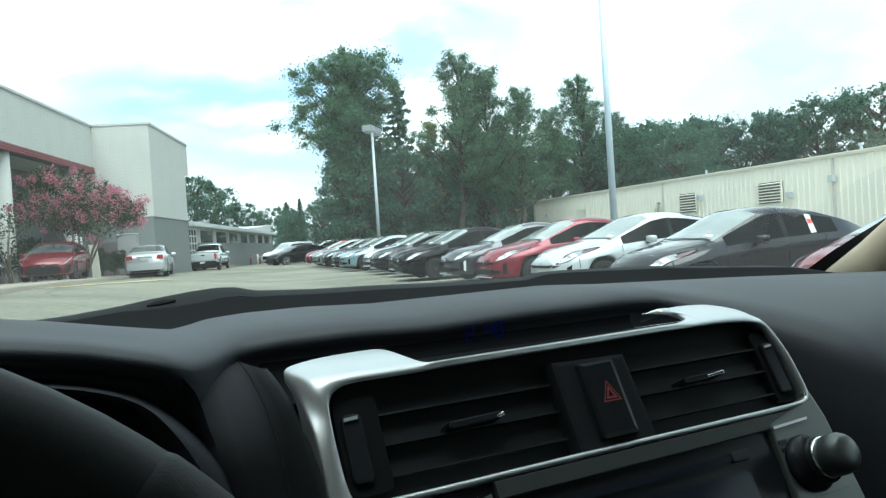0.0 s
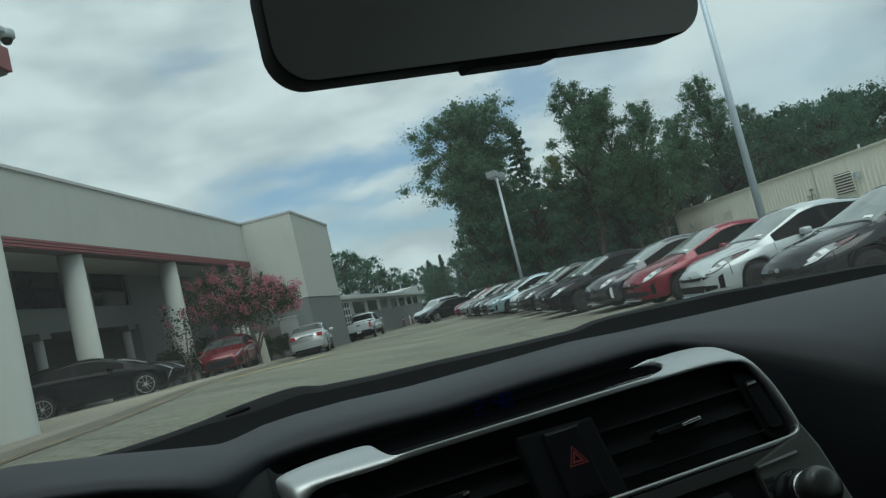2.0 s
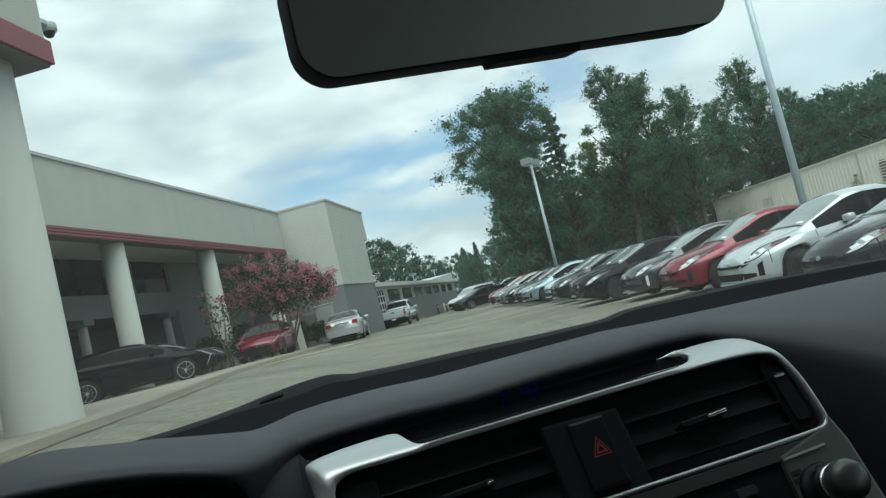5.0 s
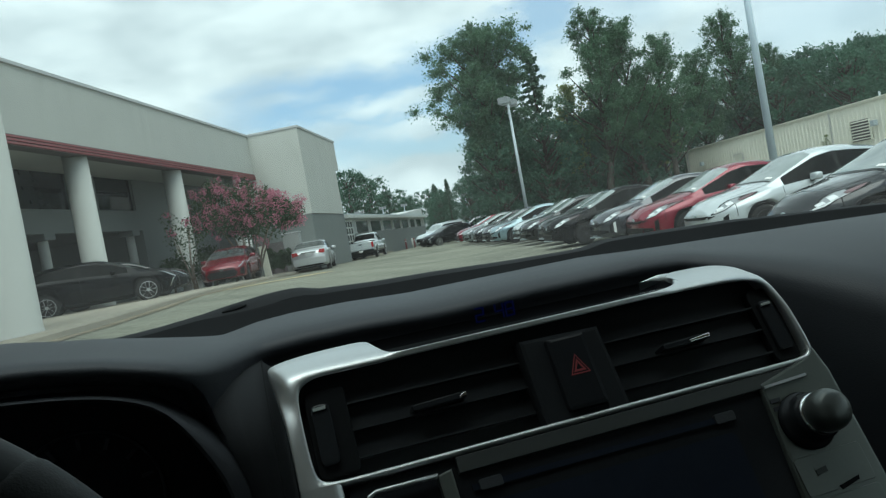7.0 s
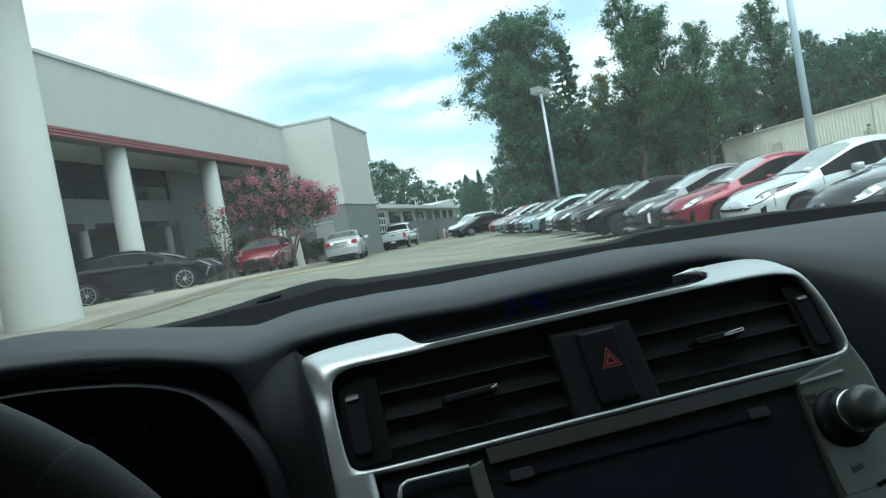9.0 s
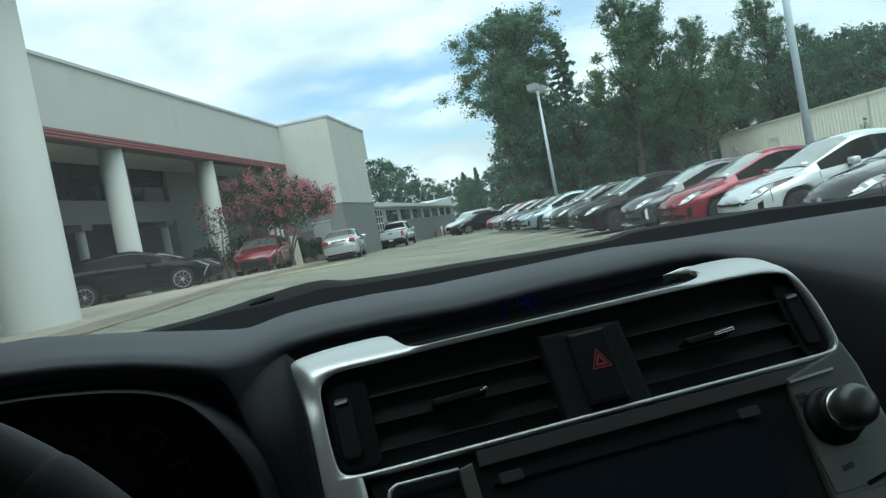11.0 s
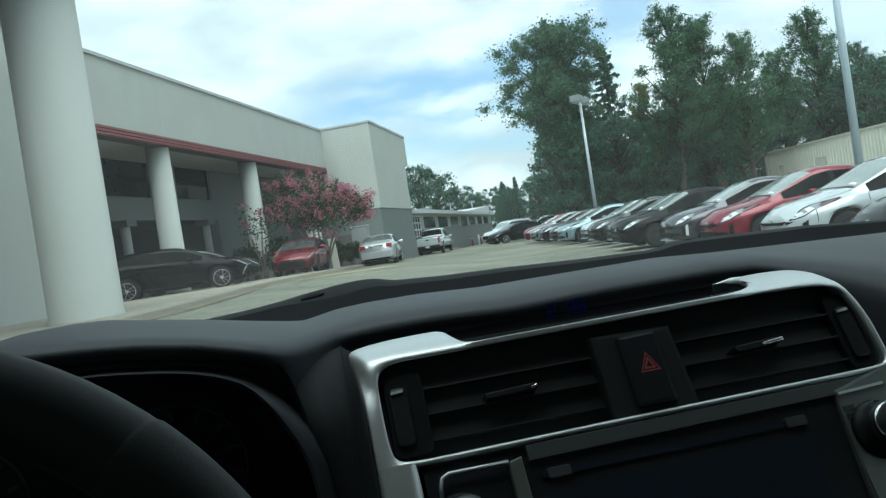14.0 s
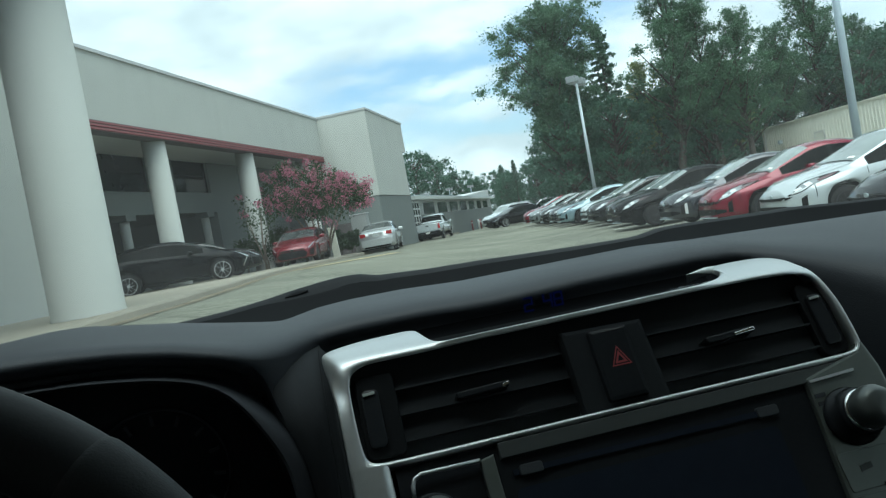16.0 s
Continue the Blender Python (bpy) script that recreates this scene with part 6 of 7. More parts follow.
def digit(ch, x, y0, z0, w, h):
    b = bmesh.new()
    t = w * 0.16
    segs_ = {"a": (0, w, h - t, h), "d": (0, w, 0, t), "g": (0, w, h / 2 - t / 2, h / 2 + t / 2), "f": (0, t, h / 2, h), "e": (0, t, 0, h / 2), "b": (w - t, w, h / 2, h), "c": (w - t, w, 0, h / 2)}
    for c in SEG[ch]:
        a0, a1, c0, c1 = segs_[c]
        vs = [b.verts.new((x + u + 0.12 * v_, y0 + 0.35 * v_, z0 + v_)) for u, v_ in ((a0, c0), (a1, c0), (a1, c1), (a0, c1))]
        b.faces.new(vs)
    return b


for ch, x in (("2", 0.161), ("4", 0.1775), ("8", 0.1865)):
    hpart("clock_digit", digit(ch, x + 0.0110, 0.5760, 1.0215, 0.0078, 0.0112), M_CLOCK, "", False, clk)

# radio below the vents
hpart("radio_face", plate([(0.040, 0.9715), (0.302, 0.9725), (0.302, 0.80), (0.040, 0.80)], 0.03, -0.003), M_GLOSS_BLACK, "gloss black radio face")
hpart("radio_screen", plate(rounded(0.105, 0.272, 0.85, 0.948, 0.004), 0.01, -0.0015), M_SCREEN, "dark radio screen")
hpart("disc_slot", plate([(0.106, 0.9545), (0.27, 0.9545), (0.27, 0.9575), (0.106, 0.9575)], 0.004, -0.0012), M_SCREEN)
for x in (0.110, 0.262):
    hpart("radio_key", plate(rounded(x, x + 0.014, 0.9535, 0.9590, 0.0015), 0.004, 0.0, 0.0006), M_DASH_BLACK)
brk = hpart("radio_bracket", plate([(0.0885, 0.9655), (0.0970, 0.9672), (0.1005, 0.80), (0.0900, 0.80)], 0.01, 0.002, 0.0012), M_SILVER_GREEN, "grey-green upright strip of the radio")
b = tube([face(0.0472, 0.955, 0.001), face(0.0478, 0.9605, 0.0015), face(0.0495, 0.9640, 0.002), face(0.0535, 0.9656, 0.002), face(0.072, 0.9655, 0.002), face(0.0885, 0.9655, 0.002)], 0.0013, 10)
hpart("bracket_rail", b, M_SILVER, "thin silver rail", True, brk)
NRM = Vector((0, -1, 0.53)).normalized()
ALIGN = NRM.to_track_quat("Z", "Y").to_matrix().to_4x4()


def on_face(bm_, x, z):
    bm_.transform(Matrix.Translation(face(x, z, 0)) @ ALIGN)
    return bm_


for x, z in ((0.3180, 0.9430), (0.0560, 0.9400)):
    k = hpart("radio_knob", on_face(lathe([(0.0100, 0.0170), (0.0112, 0.0178), (0.0123, 0.0205), (0.0126, 0.0245), (0.0121, 0.0285), (0.0104, 0.0318), (0.0075, 0.0337), (0.0035, 0.0345), (0.0005, 0.0346)], 40), x, z), M_KNOB, "grey radio knob with silver ring", True)
    hpart("knob_skirt", on_face(lathe([(0.0176, 0.0), (0.0178, 0.0035), (0.0166, 0.0055), (0.0150, 0.0062), (0.0146, 0.0135), (0.0136, 0.0152), (0.0110, 0.0158)], 40), x, z), M_GLOSS_BLACK, "", True, k)
    hpart("knob_ring", on_face(lathe([(0.0122, 0.0152), (0.0128, 0.0158), (0.0128, 0.0176), (0.0116, 0.0182)], 40), x, z), M_CHROME, "", True, k)
hpart("radio_strip", plate([(0.1010, 0.9640), (0.1010, 0.9722), (0.3400, 0.9734), (0.3350, 0.9680), (0.3000, 0.9655)], 0.006, 0.0003, 0.0006), M_PRINT_DULL, "grey-green strip above the radio", False, trim)
hpart("knob_panel_line", plate([(0.3010, 0.9648), (0.333, 0.9660), (0.333, 0.9674), (0.3010, 0.9662)], 0.002, 0.0030), M_SILVER, "", False, trim)
for z in (0.9585, 0.9540):
    hpart("printed_bar", plate([(0.3015, z), (0.3085, z), (0.3080, z - 0.0022), (0.3010, z - 0.0022)], 0.001, 0.0017), M_DASH, "", False, trim)
for z in (0.916, 0.894, 0.872):
    hpart("side_button", plate(rounded(0.297, 0.345, z - 0.0100, z + 0.0100, 0.002), 0.004, 0.0018, 0.0005), M_SILVER_GREEN, "", False, trim)
    hpart("printed_bar", plate([(0.308, z + 0.002), (0.316, z + 0.003), (0.316, z), (0.308, z - 0.001)], 0.001, 0.0021), M_PRINT_DULL, "", False, trim)
    hpart("button_slot", plate([(0.318, z - 0.0085), (0.334, z - 0.0060), (0.333, z - 0.0082), (0.320, z - 0.0105)], 0.001, 0.0022), M_VALLEY, "dark finger slot", False, trim)

# rear-view mirror
mo = rounded(-0.1362, 0.1437, -0.0345, 0.0345, 0.021, 8)
mtilt = Matrix.Translation((0.1885, 0.372, 1.2790)) @ Matrix.Rotation(radians(-1.0), 4, "Y") @ Matrix.Rotation(radians(6), 4, "Z") @ Matrix.Rotation(radians(8), 4, "X")
b = prism(mo, 0.0, 0.028, "y", 0.0025)
b.transform(mtilt)
mirr = hpart("rear_view_mirror", b, M_DASH_BLACK, "black interior mirror", True)
b = prism(rounded(-0.1352, 0.1427, -0.0335, 0.0335, 0.0200, 8), -0.0006, 0.001, "y")
b.transform(mtilt)
hpart("mirror_glass", b, M_MIRROR, "mirror glass", False, mirr)
b = prism([(-0.025, -0.0385), (0.030, -0.0385), (0.032, -0.033), (-0.027, -0.033)], 0.0, 0.02, "y", 0.001)
b.transform(mtilt)
hpart("mirror_tab", b, M_DASH_BLACK, "", False, mirr)
hpart("mirror_stalk", tube([(0.188, 0.395, 1.29), (0.185, 0.45, 1.34), (0.19, 0.46, 1.38)], [0.012, 0.011, 0.018], 12), M_DASH_BLACK, "", True, mirr)

# cabin that closes the place round the camera
hpart("windshield_pillar", tube([(1.085, 0.93, 0.95), (1.075, 0.84, 1.02), (1.04, 0.55, 1.24), (1.0, 0.30, 1.43)], [0.05, 0.042, 0.04, 0.04], 12), M_TAN, "beige windshield pillar trim", True)
hpart("windshield_pillar", tube([(-0.705, 0.93, 0.95), (-0.695, 0.84, 1.02), (-0.66, 0.55, 1.24), (-0.61, 0.30, 1.43)], [0.05, 0.042, 0.04, 0.04], 12), M_TAN, "beige windshield pillar trim", True)
hpart("headliner", sheet([[(x, y, 1.52 - 0.03 * ((x - XC) / 0.6) ** 2) for x in np.linspace(XC - 0.6, XC + 0.6, 9)] for y in (0.12, -0.6, -1.3, -2.0)]), M_TAN, "beige headliner", True)
hpart("cabin_floor", box(XC - 0.8, XC + 0.8, -2.0, 0.98, 0.36, 0.42), M_DASH_BLACK)
for sx in (-1, 1):
    hpart("door_panel", box(XC + sx * 0.83 - 0.04, XC + sx * 0.83 + 0.04, -1.6, 0.75, 0.42, 0.96, 0.02), M_DASH_BLACK, "dark door lining")
    seat = hpart("seat_cushion", box(XC + sx * 0.37 - 0.25, XC + sx * 0.37 + 0.25, -0.75, -0.25, 0.45, 0.66, 0.05), M_LEATHER, "dark seat", True)
    bk = box(-0.25, 0.25, -0.07, 0.07, 0, 0.66, 0.05)
    bk.transform(Matrix.Translation((XC + sx * 0.37, -0.80, 0.60)) @ Matrix.Rotation(radians(14), 4, "X"))
    hpart("seat_back", bk, M_LEATHER, "", True)
hpart("rear_bench", box(XC - 0.65, XC + 0.65, -1.75, -1.55, 0.45, 1.2, 0.05), M_LEATHER, "", True)


# ---------------------------------------------------------------- lamp posts
def lamp_post(x, y, h, r0, heads, label, turn=0, steel=M_POLE):
    z = ground_z(x, y)
    t = thing("street_lamp", label, "street lamp", "lot lamps", at=pose(x, y, z, 0, 0, turn))
    part("base", lathe([(0.32, 0), (0.32, 0.55), (0.29, 0.60)], 20), M_PAVE, t, "round concrete footing", True)
    part("pole", tube([(0, 0, 0.5), (0, 0, h)], [r0, r0 * 0.62], 10), steel, t, "tapered grey steel pole", True)
    for sx in heads:
        hd = part("lamp_head", box(-0.34, 0.34, -0.28, 0.28, -0.20, 0.16, 0.04), M_LAMP_LENS, t, "pale box lamp head")
        hd.location = (sx * 0.62, 0, h - 0.05)
        part("lens", box(-0.29, 0.29, -0.23, 0.23, -0.215, -0.197), M_GALV, hd)
        part("arm", box(-0.2, 0.2, -0.04, 0.04, -0.05, 0.05), M_GALV, hd).location = (-sx * 0.42, 0, 0)
    return t


lamp_post(15.35, 39.1, 7.6, 0.105, (-1, 1), "tall grey lot lamp with two box heads", 52, M_GALV)
lamp_post(14.85, 18.2, 10.8, 0.115, (-1, 1), "tall grey lot lamp behind the parked row", 10)
for a_, d_, h in ((8.69, 118, 6.0), (10.57, 122, 6.3), (12.22, 126, 6.3), (17.0, 112, 5.6)):
    lamp_post(d_ * math.sin(radians(a_)), d_ * math.cos(radians(a_)), h, 0.09, (-1, 1), "far grey lot lamp with two flat heads", 60)


# ---------------------------------------------------------------- trees
def leaf_mesh(name, centres, radii, per, size, material, rng, flat=1.0, soft=False):
    """Loose leaf sprays scattered in soft clumps round the centres."""
    pts = []
    for c, r, k in zip(centres, radii, per):
        d = rng.normal(size=(k, 3))
        d /= np.linalg.norm(d, axis=1)[:, None] + 1e-9
        rad = r * np.abs(rng.normal(size=k)) * 0.62 if soft else r * rng.random(k) ** 0.45
        pts.append(np.array(c) + d * rad[:, None] * np.array([1, 1, flat]))
    P = np.concatenate(pts)
    n = len(P)
    u = rng.normal(size=(n, 3))
    u /= np.linalg.norm(u, axis=1)[:, None]
    w = rng.normal(size=(n, 3))
    w[:, 2] *= 0.6
    v = np.cross(u, w)
    v /= np.linalg.norm(v, axis=1)[:, None] + 1e-9
    s = size * (0.45 + 0.9 * rng.random((n, 1)))
    V = np.concatenate([P - u * s, P - v * s * 0.55 + u * s * 0.1, P + u * s * 0.9, P + v * s * 0.6], 1).reshape(-1, 3)
    F = np.arange(4 * n).reshape(n, 4)
    me = bpy.data.meshes.new(name)
    me.from_pydata(V.tolist(), [], F.tolist())
    me.materials.append(material)
    return me


def broad_tree(name, label, h, spread, material, seed, low=0.2, leaves=7000, size=0.34, clumps=60, lean=0.0, bark=None, shape=1.0, puff=1.0):
    rng = np.random.default_rng(seed)
    t = thing(name, label, "tree")
    trunk = [(0, 0, -0.2), (lean * 0.2, 0.1, h * 0.25), (lean * 0.5, 0, h * 0.55), (lean, 0.1, h * 0.9)]
    bm = tube(trunk, [h * 0.026, h * 0.02, h * 0.013, 0.04], 10)
    cs, rs, ks = [], [], []
    for i in range(clumps):
        f = low + (1 - low) * (i + rng.random()) / clumps
        a = rng.random() * 2 * math.pi
        env = math.sin((0.16 + (f - low) / (1 - low) * 0.70) * math.pi) ** 0.6
        r = spread * env * (0.25 + 0.75 * rng.random() ** 0.6) * shape
        c = (lean * f + r * math.cos(a), r * math.sin(a), h * f * 0.97)
        cs.append(c)
        rs.append(puff * spread * (0.12 + 0.16 * rng.random()) * (0.6 + 0.5 * env))
        ks.append(int(leaves / clumps * (0.6 + 0.8 * rng.random())))
        if i % 2 == 0:
            z0 = max(h * 0.12, c[2] - r * 0.9)
            base_ = (lean * z0 / h, 0, z0)
            mid = ((base_[0] + c[0]) / 2, c[1] / 2, (z0 + c[2]) / 2 - r * 0.05)
            join(bm, tube([base_, mid, c], [0.09 + h * 0.003, 0.07, 0.025], 6))
    part("trunk", bm, bark or M_BARK, t, "", True)
    ob = new("crown", leaf_mesh("crown", cs, rs, ks, size, material, rng, 0.8, True))
    ob.parent = t
    return t


def pine_tree(name, label, h, spread, material, seed):
    rng = np.random.default_rng(seed)
    t = thing(name, label, "tree")
    part("trunk", tube([(0, 0, -0.2), (0.1, 0, h * 0.5), (0, 0.1, h)], [h * 0.018, h * 0.012, 0.03], 8), M_BARK, t, "", True)
    cs, rs, ks = [], [], []
    for i in range(90):
        f = 0.30 + 0.70 * i / 90
        a = i * 2.4
        r = spread * (1.05 - f) * 1.3 * (0.4 + 0.6 * rng.random())
        for q in (0.4, 0.75, 1.0):
            cs.append((r * q * math.cos(a), r * q * math.sin(a), h * f - 0.12 * r * q))
            rs.append(0.24 + 0.30 * (1 - f))
            ks.append(10)
    ob = new("crown", leaf_mesh("crown", cs, rs, ks, 0.24, material, rng, 0.5))
    ob.parent = t
    return t


def put(t, x, y, turn=0, s=1.0):
    t.matrix_basis = pose(x, y, ground_z(x, y), 0, 0, turn) @ Matrix.Scale(s, 4)
    return t


def again(t, x, y, turn, s, label=""):
    c = copy_thing(t, pose(x, y, ground_z(x, y), 0, 0, turn))
    c.scale = (s, s, s)
    return tagged(c, label) if label else c


def limb_tree(name, label, h, material, seed, reach, limbs=34, leaves=40000, size=0.10, puff=0.62, base=0.30, rise=0.75):
    """A tall tree: limbs fork from a wandering trunk, each ending in small clumps; reach gives (height share, limb length)."""
    rng = np.random.default_rng(seed)
    t = thing(name, label, "tree")
    wander = [Vector((0, 0, -0.3))]
    for k in range(1, 8):
        wander.append(Vector((rng.normal() * 0.16 * k ** 0.5, rng.normal() * 0.16 * k ** 0.5, h * 0.95 * k / 7)))
    at = lambda f: Vector([float(np.interp(f * h, [p.z for p in wander], [p[c] for p in wander])) for c in range(3)])
    bm = tube(wander, [h * 0.019 * (1 - 0.92 * k / 7) + 0.02 for k in range(8)], 9)
    cs, rs = [], []
    for i in range(limbs):
        f = base + (0.97 - base) * (i + rng.random()) / limbs
        ln = float(np.interp(f, [p[0] for p in reach], [p[1] for p in reach])) * (0.55 + 0.55 * rng.random())
        a = i * 2.4 + rng.normal() * 0.5
        p0 = at(max(f - 0.10, 0.08))
        tip = at(f) + Vector((math.cos(a) * ln, math.sin(a) * ln, ln * rise * (0.35 + 0.6 * rng.random()) - 0.3))
        tip.z = min(tip.z, h)
        bend = p0.lerp(tip, 0.5) + Vector((rng.normal() * 0.1, rng.normal() * 0.1, -0.08 * ln))
        join(bm, tube([p0, bend, tip], [0.05 + 0.022 * ln, 0.035 + 0.010 * ln, 0.012], 5))
        for q in (0.32, 0.52, 0.70, 0.85, 0.97, 1.03):
            c = p0.lerp(tip, q) + Vector((rng.normal(), rng.normal(), rng.normal() * 0.7)) * 0.16 * ln * (1.2 - 0.5 * q)
            cs.append(tuple(c))
            rs.append(puff * (0.55 + 0.65 * rng.random()) * (0.8 + 0.10 * ln))
    for k in range(6):
        c = at(0.90 + 0.02 * k)
        cs.append((c.x + rng.normal() * 0.35, c.y + rng.normal() * 0.35, c.z + 0.15))
        rs.append(puff * 0.75)
    vol = np.array(rs) ** 2.2
    ks = [max(8, int(leaves * v / vol.sum())) for v in vol]
    part("trunk", bm, M_BARK, t, "", True)
    ob = new("crown", leaf_mesh("crown", cs, rs, ks, size, material, rng, 0.75, True))
    ob.parent = t
    return t


def polar(az, d):
    return d * math.sin(radians(az)), d * math.cos(radians(az))


oak = put(limb_tree("oak_tree", "tall spreading oak with a broad leafy top", 17.4, M_LEAF, 3, [(0.25, 1.8), (0.45, 2.6), (0.58, 3.6), (0.72, 4.3), (0.85, 3.2), (0.97, 1.2)], 70, 90000, 0.10, 0.80, rise=0.6), *polar(19.9, 62.0), 20)
ivy = put(broad_tree("ivy_tree", "dense dark tree leafy down to the ground", 12.6, 2.9, M_LEAF_DARK, 5, 0.02, 26000, 0.13, 150), 20.9, 57.6, 0)
again(ivy, 23.4, 59.4, 90, 0.80)
pine = put(pine_tree("pine_tree", "tall thin pine behind the oak", 16.6, 3.6, M_PINE, 7), *polar(23.5, 66.0), 0, 0.93)
ash = put(limb_tree("ash_tree", "tall airy tree with gaps in its crown", 16.9, M_LEAF, 11, [(0.25, 2.8), (0.5, 3.3), (0.65, 2.8), (0.8, 2.1), (0.97, 0.8)], 52, 44000, 0.085, 0.70, rise=0.9), *polar(28.1, 62.0), 40)
again(ash, *polar(30.6, 63.0), 160, 0.925)
again(ash, *polar(32.6, 64.0), 290, 0.825)
again(ash, *polar(37.4, 82.0), 80, 1.07)
again(ash, *polar(35.2, 80.0), 230, 0.86)
again(ash, *polar(39.6, 84.0), 10, 0.84)
pale = put(limb_tree("young_tree", "light green young tree with thin crown", 11.6, M_LEAF_LIGHT, 13, [(0.25, 1.6), (0.5, 2.4), (0.75, 2.0), (0.97, 0.8)], 30, 9000, 0.11, 0.6), *polar(25.9, 64.0), 10)
again(pale, *polar(32.0, 72.0), 60, 0.95)
wood = put(broad_tree("wood_tree", "round dark tree of the wood", 12.6, 4.8, M_LEAF_DARK, 17, 0.03, 20000, 0.165, 160), 24.8, 57.0, 0, 0.70)
# model for the added trees out of view behind the lot
back_wood = put(broad_tree("wood_tree", "unseen tree added behind the lot to darken reflections", 12.6, 4.8, M_LEAF_DARK, 19, 0.03, 4000, 0.38, 110), 70.0, -20.0, 0, 1.1)
far_wood = put(broad_tree("wood_tree", "tree far off beyond the low building", 12.6, 4.8, M_LEAF_DARK, 19, 0.03, 13000, 0.19, 110), 54.0, 120.0, 0, 0.9)
spots = [(28.5, 56.5, .70), (32.0, 56.0, .70), (33.6, 60.0, .72), (43.5, 66, .82), (22.5, 62, .72), (30, 63, .76), (47, 66, .88), (52, 62, .90), (58, 64, 1.0), (53, 67, .9), (56, 57, .92), (63, 60, 1.0), (66, 55, 1.0), (70, 52, 1.05), (73, 47, 1.12), (76, 42, 1.15), (79, 36, 1.2), (82, 28, 1.25), (60, 68, 1.0), (44, 72, 0.9), (37, 66, .85), (84, 20, 1.2), (72, 58, 1.0), (66, 64, 1.0), (80, 48, 1.15)]
for i, (x, y, s) in enumerate(spots):
    again(wood if i % 3 else ivy, x, y, i * 67, s)
# unseen wood added behind the camera, closes the lot and darkens reflections
for i in range(16):
    a_ = radians(105 + i * 11)
    again(back_wood, 62 * math.sin(a_) + 8, 62 * math.cos(a_) + 4, i * 53, 1.0 + 0.1 * (i % 4), "unseen tree added behind the lot to darken reflections")
# far trees beyond the low building
for i, (x, y, s) in enumerate([(13.5, 125, .95), (19, 132, 1.15), (24, 140, 1.05), (28, 138, .8), (33, 150, .68), (36, 142, .75), (40, 150, .72), (30, 112, .55), (33, 106, .62), (35, 98, .66), (37, 90, .7), (9, 130, 1.1), (45, 140, .8), (50, 128, .9), (40, 84, .75), (28, 128, .62), (27.5, 103, .45)]):
    again(far_wood, x, y, i * 71 + 20, s, "tree far off beyond the low building")
again(pine, 31.0, 118, 0, 0.52, "small dark conifer far off")
again(pine, 28.4, 101, 50, 0.48, "small dark conifer far off")

# ---------------------------------------------------------------- pink-flowering tree
rng = np.random.default_rng(21)
myr = thing("flowering_tree", "multi-stemmed crape myrtle with pink blossom clusters", "tree", at=pose(0.15, 31.9, pad_top(10)))
bm = bmesh.new()
cs, rs, ks, fl = [], [], [], []
for i in range(9):
    a = i * 0.70 + rng.random() * 0.3
    r = 0.9 + 0.9 * rng.random()
    top = (r * 1.2 * math.cos(a), r * 0.8 * math.sin(a), 2.3 + 0.8 * rng.random())
    join(bm, tube([(0.12 * math.cos(a), 0.12 * math.sin(a), -0.1), (0.35 * top[0], 0.35 * top[1], 1.0), top], [0.055, 0.04, 0.015], 7))
part("trunk", bm, M_BARK_PALE, myr, "pale multi-stemmed trunk", True)
for i in range(70):
    a = rng.random() * 2 * math.pi
    e = rng.random() ** 0.6
    x, y = 0.1 + 2.35 * e * math.cos(a), 1.5 * e * math.sin(a)
    z = 2.35 + (1.35 * math.sqrt(max(0, 1 - e * e)) + 0.15) * (rng.random() * 1.5 - 0.35) - 0.14 * x
    if x > 0.7:
        z = 2.48 + (z - 2.48) * (1 - (x - 0.7) / 2.1)
    cs.append((x, y, z))
    rs.append((0.42 + 0.2 * rng.random()) * (1 if x < 1.2 else 0.75))
    ks.append(190)
ob = new("crown", leaf_mesh("crown", cs, rs, ks, 0.058, M_MYRTLE, rng))
ob.parent = myr
fc, fr, fk = [], [], []
for c in cs:
    for _ in range(3):
        d = Vector((rng.normal(), rng.normal() - 0.7, rng.normal() * 0.8 + 0.5)).normalized() * (0.42 + 0.2 * rng.random())
        fc.append((c[0] + d.x, c[1] + d.y, c[2] + d.z))
        fr.append(0.16 + 0.1 * rng.random())
        fk.append(52)
ob = new("blossom", leaf_mesh("blossom", fc, fr, fk, 0.042, M_BLOSSOM, rng))
ob.parent = myr
tagged(ob, "clusters of pink blossom")
sm = thing("flowering_tree", "small thin crape myrtle beside the column", "tree", at=pose(-2.15, 29.9, pad_top(8)))
bm = bmesh.new()
cs, rs, ks = [], [], []
for i in range(5):
    a = i * 1.3
    top = (0.55 * math.cos(a), 0.4 * math.sin(a), 2.0 + 0.35 * (i % 3))
    join(bm, tube([(0.04 * i, 0, -0.05), (0.3 * top[0], 0.3 * top[1], 1.0), top], [0.03, 0.022, 0.01], 6))
    cs += [top, (top[0] * 0.6, top[1], top[2] - 0.5)]
    rs += [0.4, 0.35]
    ks += [70, 45]
part("trunk", bm, M_BARK_PALE, sm, "", True)
ob = new("crown", leaf_mesh("crown", cs, rs, ks, 0.055, M_MYRTLE, rng))
ob.parent = sm
ob = new("blossom", leaf_mesh("blossom", [(c[0], c[1] - 0.25, c[2] + 0.2) for c in cs[::2]], [0.18] * 5, [26] * 5, 0.05, M_BLOSSOM, rng))
ob.parent = sm
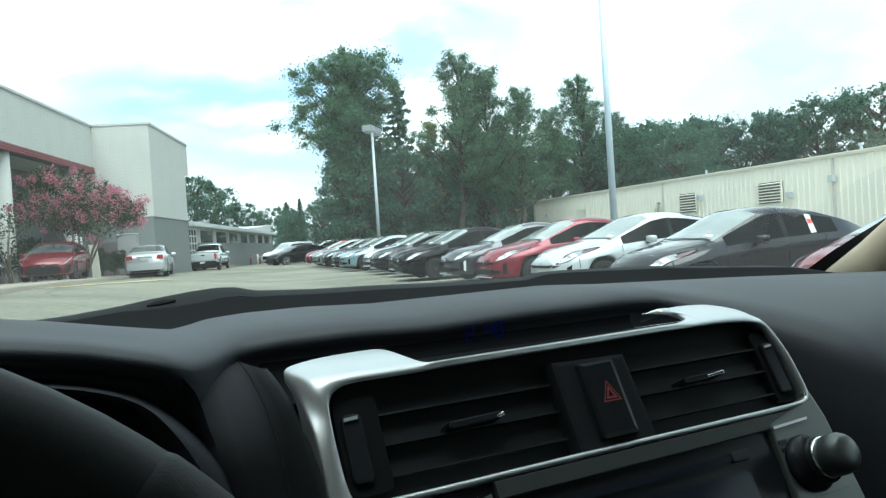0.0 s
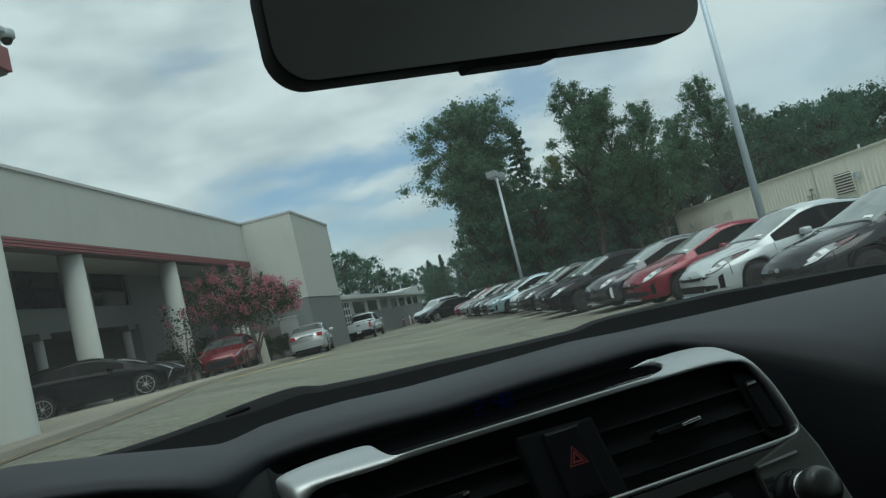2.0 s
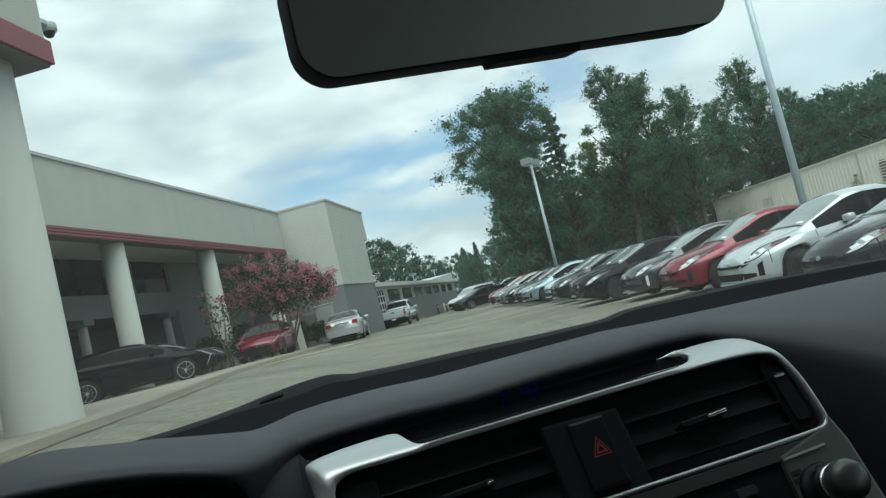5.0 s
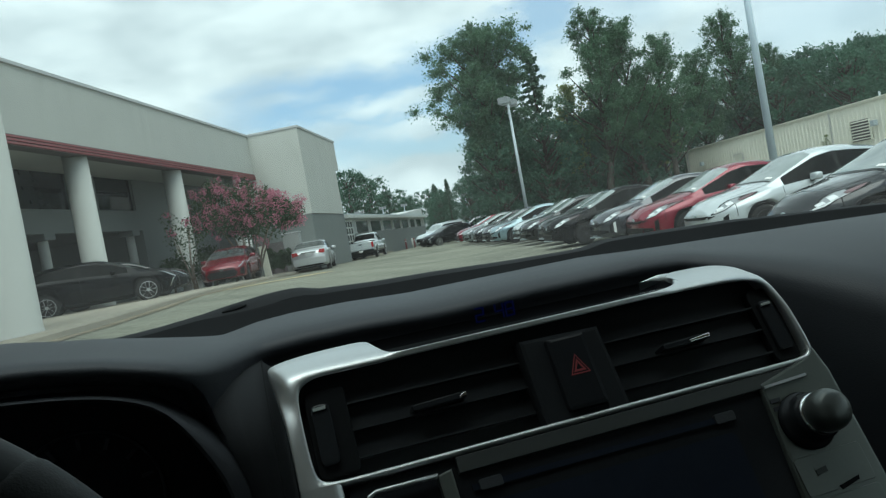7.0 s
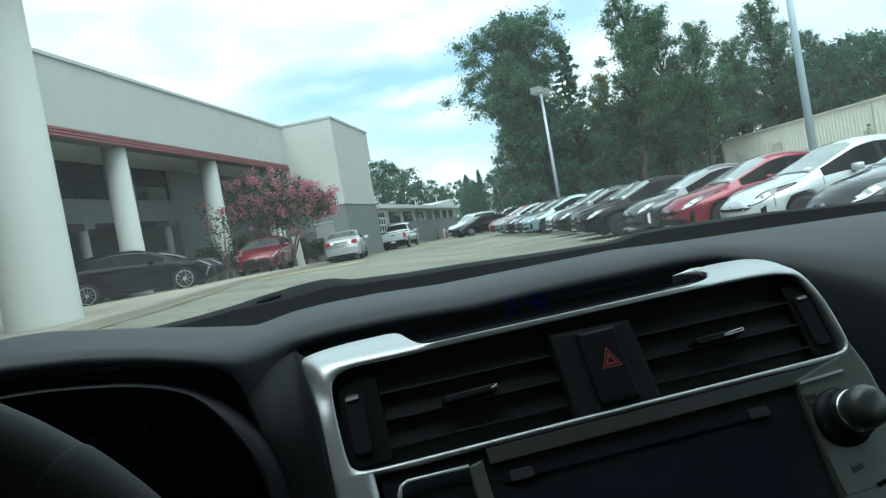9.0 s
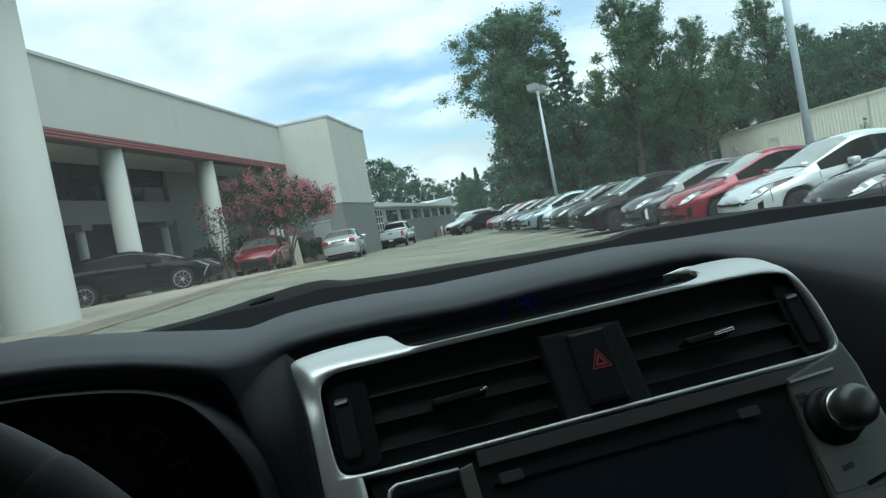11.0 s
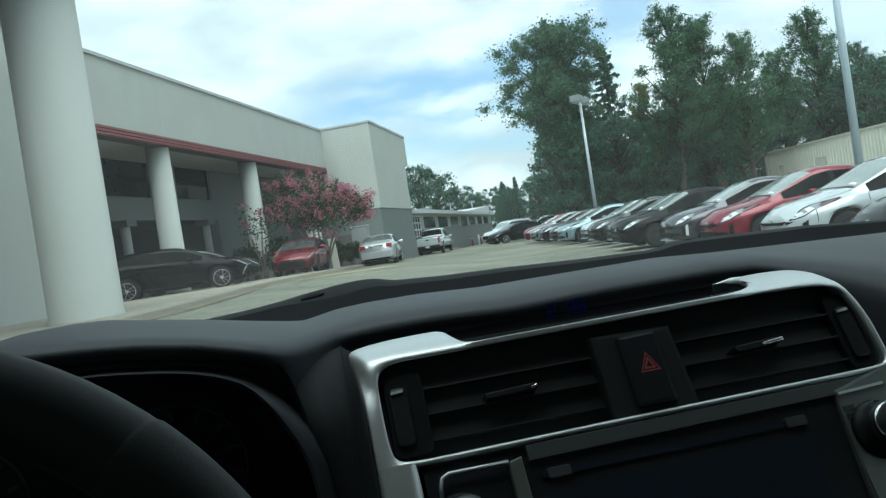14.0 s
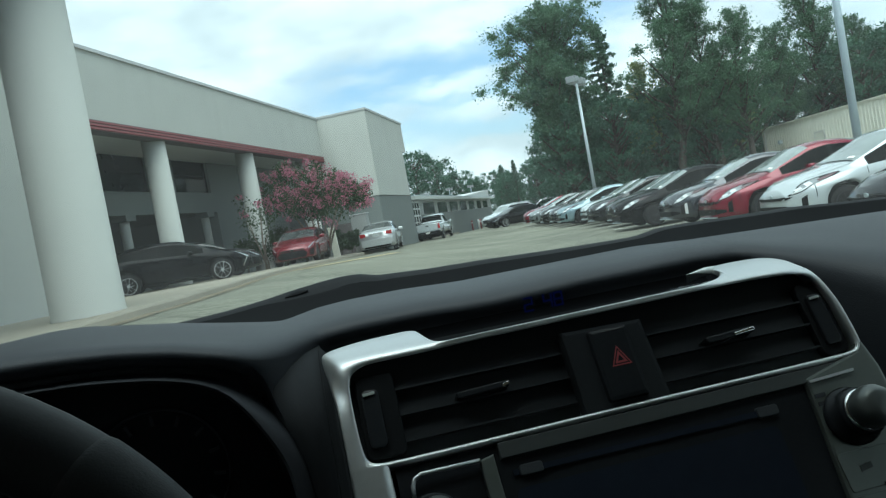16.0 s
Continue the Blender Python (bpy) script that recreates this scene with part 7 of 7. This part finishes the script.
# shrubs behind the red car
for x, y, r in ((-2.3, 31.2, 0.95), (-1.4, 32.6, 1.0), (1.05, 36.0, 0.62), (1.55, 36.4, 0.55), (-2.9, 30.7, 0.8), (-0.6, 33.3, 0.9)):
    sh = thing("shrub", "dark clipped shrub in the planting bed", "shrub", "bed shrubs", at=pose(x, y, pad_top(10)))
    part("stems", tube([(0, 0, -0.05), (0.05, 0, 0.5)], [0.05, 0.02], 6), M_BARK, sh)
    cc = [(rng.normal() * r * 0.4, rng.normal() * r * 0.4, 0.3 + r * rng.random()) for _ in range(12)]
    ob = new("leaves", leaf_mesh("leaves", cc, [r * 0.42] * 12, [210] * 12, 0.06, M_SHRUB, rng))
    ob.parent = sh

# tall weed grown up the shed wall
wd_ = thing("climbing_weed", "thin green weed grown up the cream shed wall", "plant", at=pose(SHED_A.x, SHED_A.y, 0, 0, 0, shed_turn) @ Matrix.Translation((21.0, side * 0.28, 0)))
gz_ = ground_z(*(wd_.matrix_basis.translation.xy)) - 0.05
bm = tube([(-0.15, 0, gz_), (-0.05, 0, 1.4), (0.15, 0, 2.55)], [0.03, 0.02, 0.008], 6)
for dx, z in ((-0.4, 1.9), (0.3, 1.7), (-0.25, 2.2)):
    join(bm, tube([(-0.08, 0, z - 0.6), (dx, 0.03, z)], [0.012, 0.005], 5))
part("stem", bm, M_BARK, wd_, "", True)
ob = new("leaves", leaf_mesh("leaves", [(0.15, 0, 2.5), (0.05, 0, 2.15), (-0.25, 0, 2.0), (0.2, 0, 1.8), (-0.35, 0, 1.75), (-0.05, 0, 1.6), (0.25, 0, 1.5), (-0.1, 0, 1.2)], [0.13, 0.2, 0.22, 0.24, 0.24, 0.28, 0.25, 0.3], [26, 34, 34, 34, 34, 44, 34, 50], 0.055, M_LEAF_LIGHT, rng))
ob.parent = wd_

# grey utility cabinet beside the tower
sw_ = thing("utility_cabinet", "tall pale grey utility cabinet beside the tower wall", "cabinet", at=site_pose(17.2, 1.2, pad_top(17)))
part("body", box(0.27, 1.08, 0.0, 0.45, -0.1, 1.86, 0.015), M_CABINET, sw_)
part("door", box(0.31, 1.04, -0.02, 0.0, 0.05, 1.80, 0.008), M_CABINET, sw_)
part("cap", box(0.24, 1.11, -0.03, 0.48, 1.86, 1.90, 0.01), M_CAP, sw_, "pale metal cap")
# beige board on edge in the planting bed
bd_ = thing("utility_board", "beige upright utility board in the planting bed", "utility box", at=pose(0.78, 34.9, pad_top(14) - 0.02, 0, -3, -14))
part("panel", box(-0.16, 0.16, -0.04, 0.04, 0.0, 1.38, 0.015), M_SHED, bd_)
part("cap", box(-0.18, 0.18, -0.06, 0.06, 1.38, 1.42, 0.01), M_SHED_TRIM, bd_)
# guard posts at the far end of the drive
for i, (x, y) in enumerate(((14.9, 71.0), (15.7, 71.6), (16.1, 72.6))):
    gp_ = thing("guard_post", "faded red guard post at the end of the drive", "bollard", "guard posts", at=pose(x, y, ground_z(x, y)))
    part("post", lathe([(0.085, -0.1), (0.085, 0.92), (0.05, 0.97)], 14), M_RED_TRIM if i != 1 else M_PLATE, gp_, "", True)
    part("collar", lathe([(0.09, 0.70), (0.09, 0.78)], 14), M_PLATE, gp_)
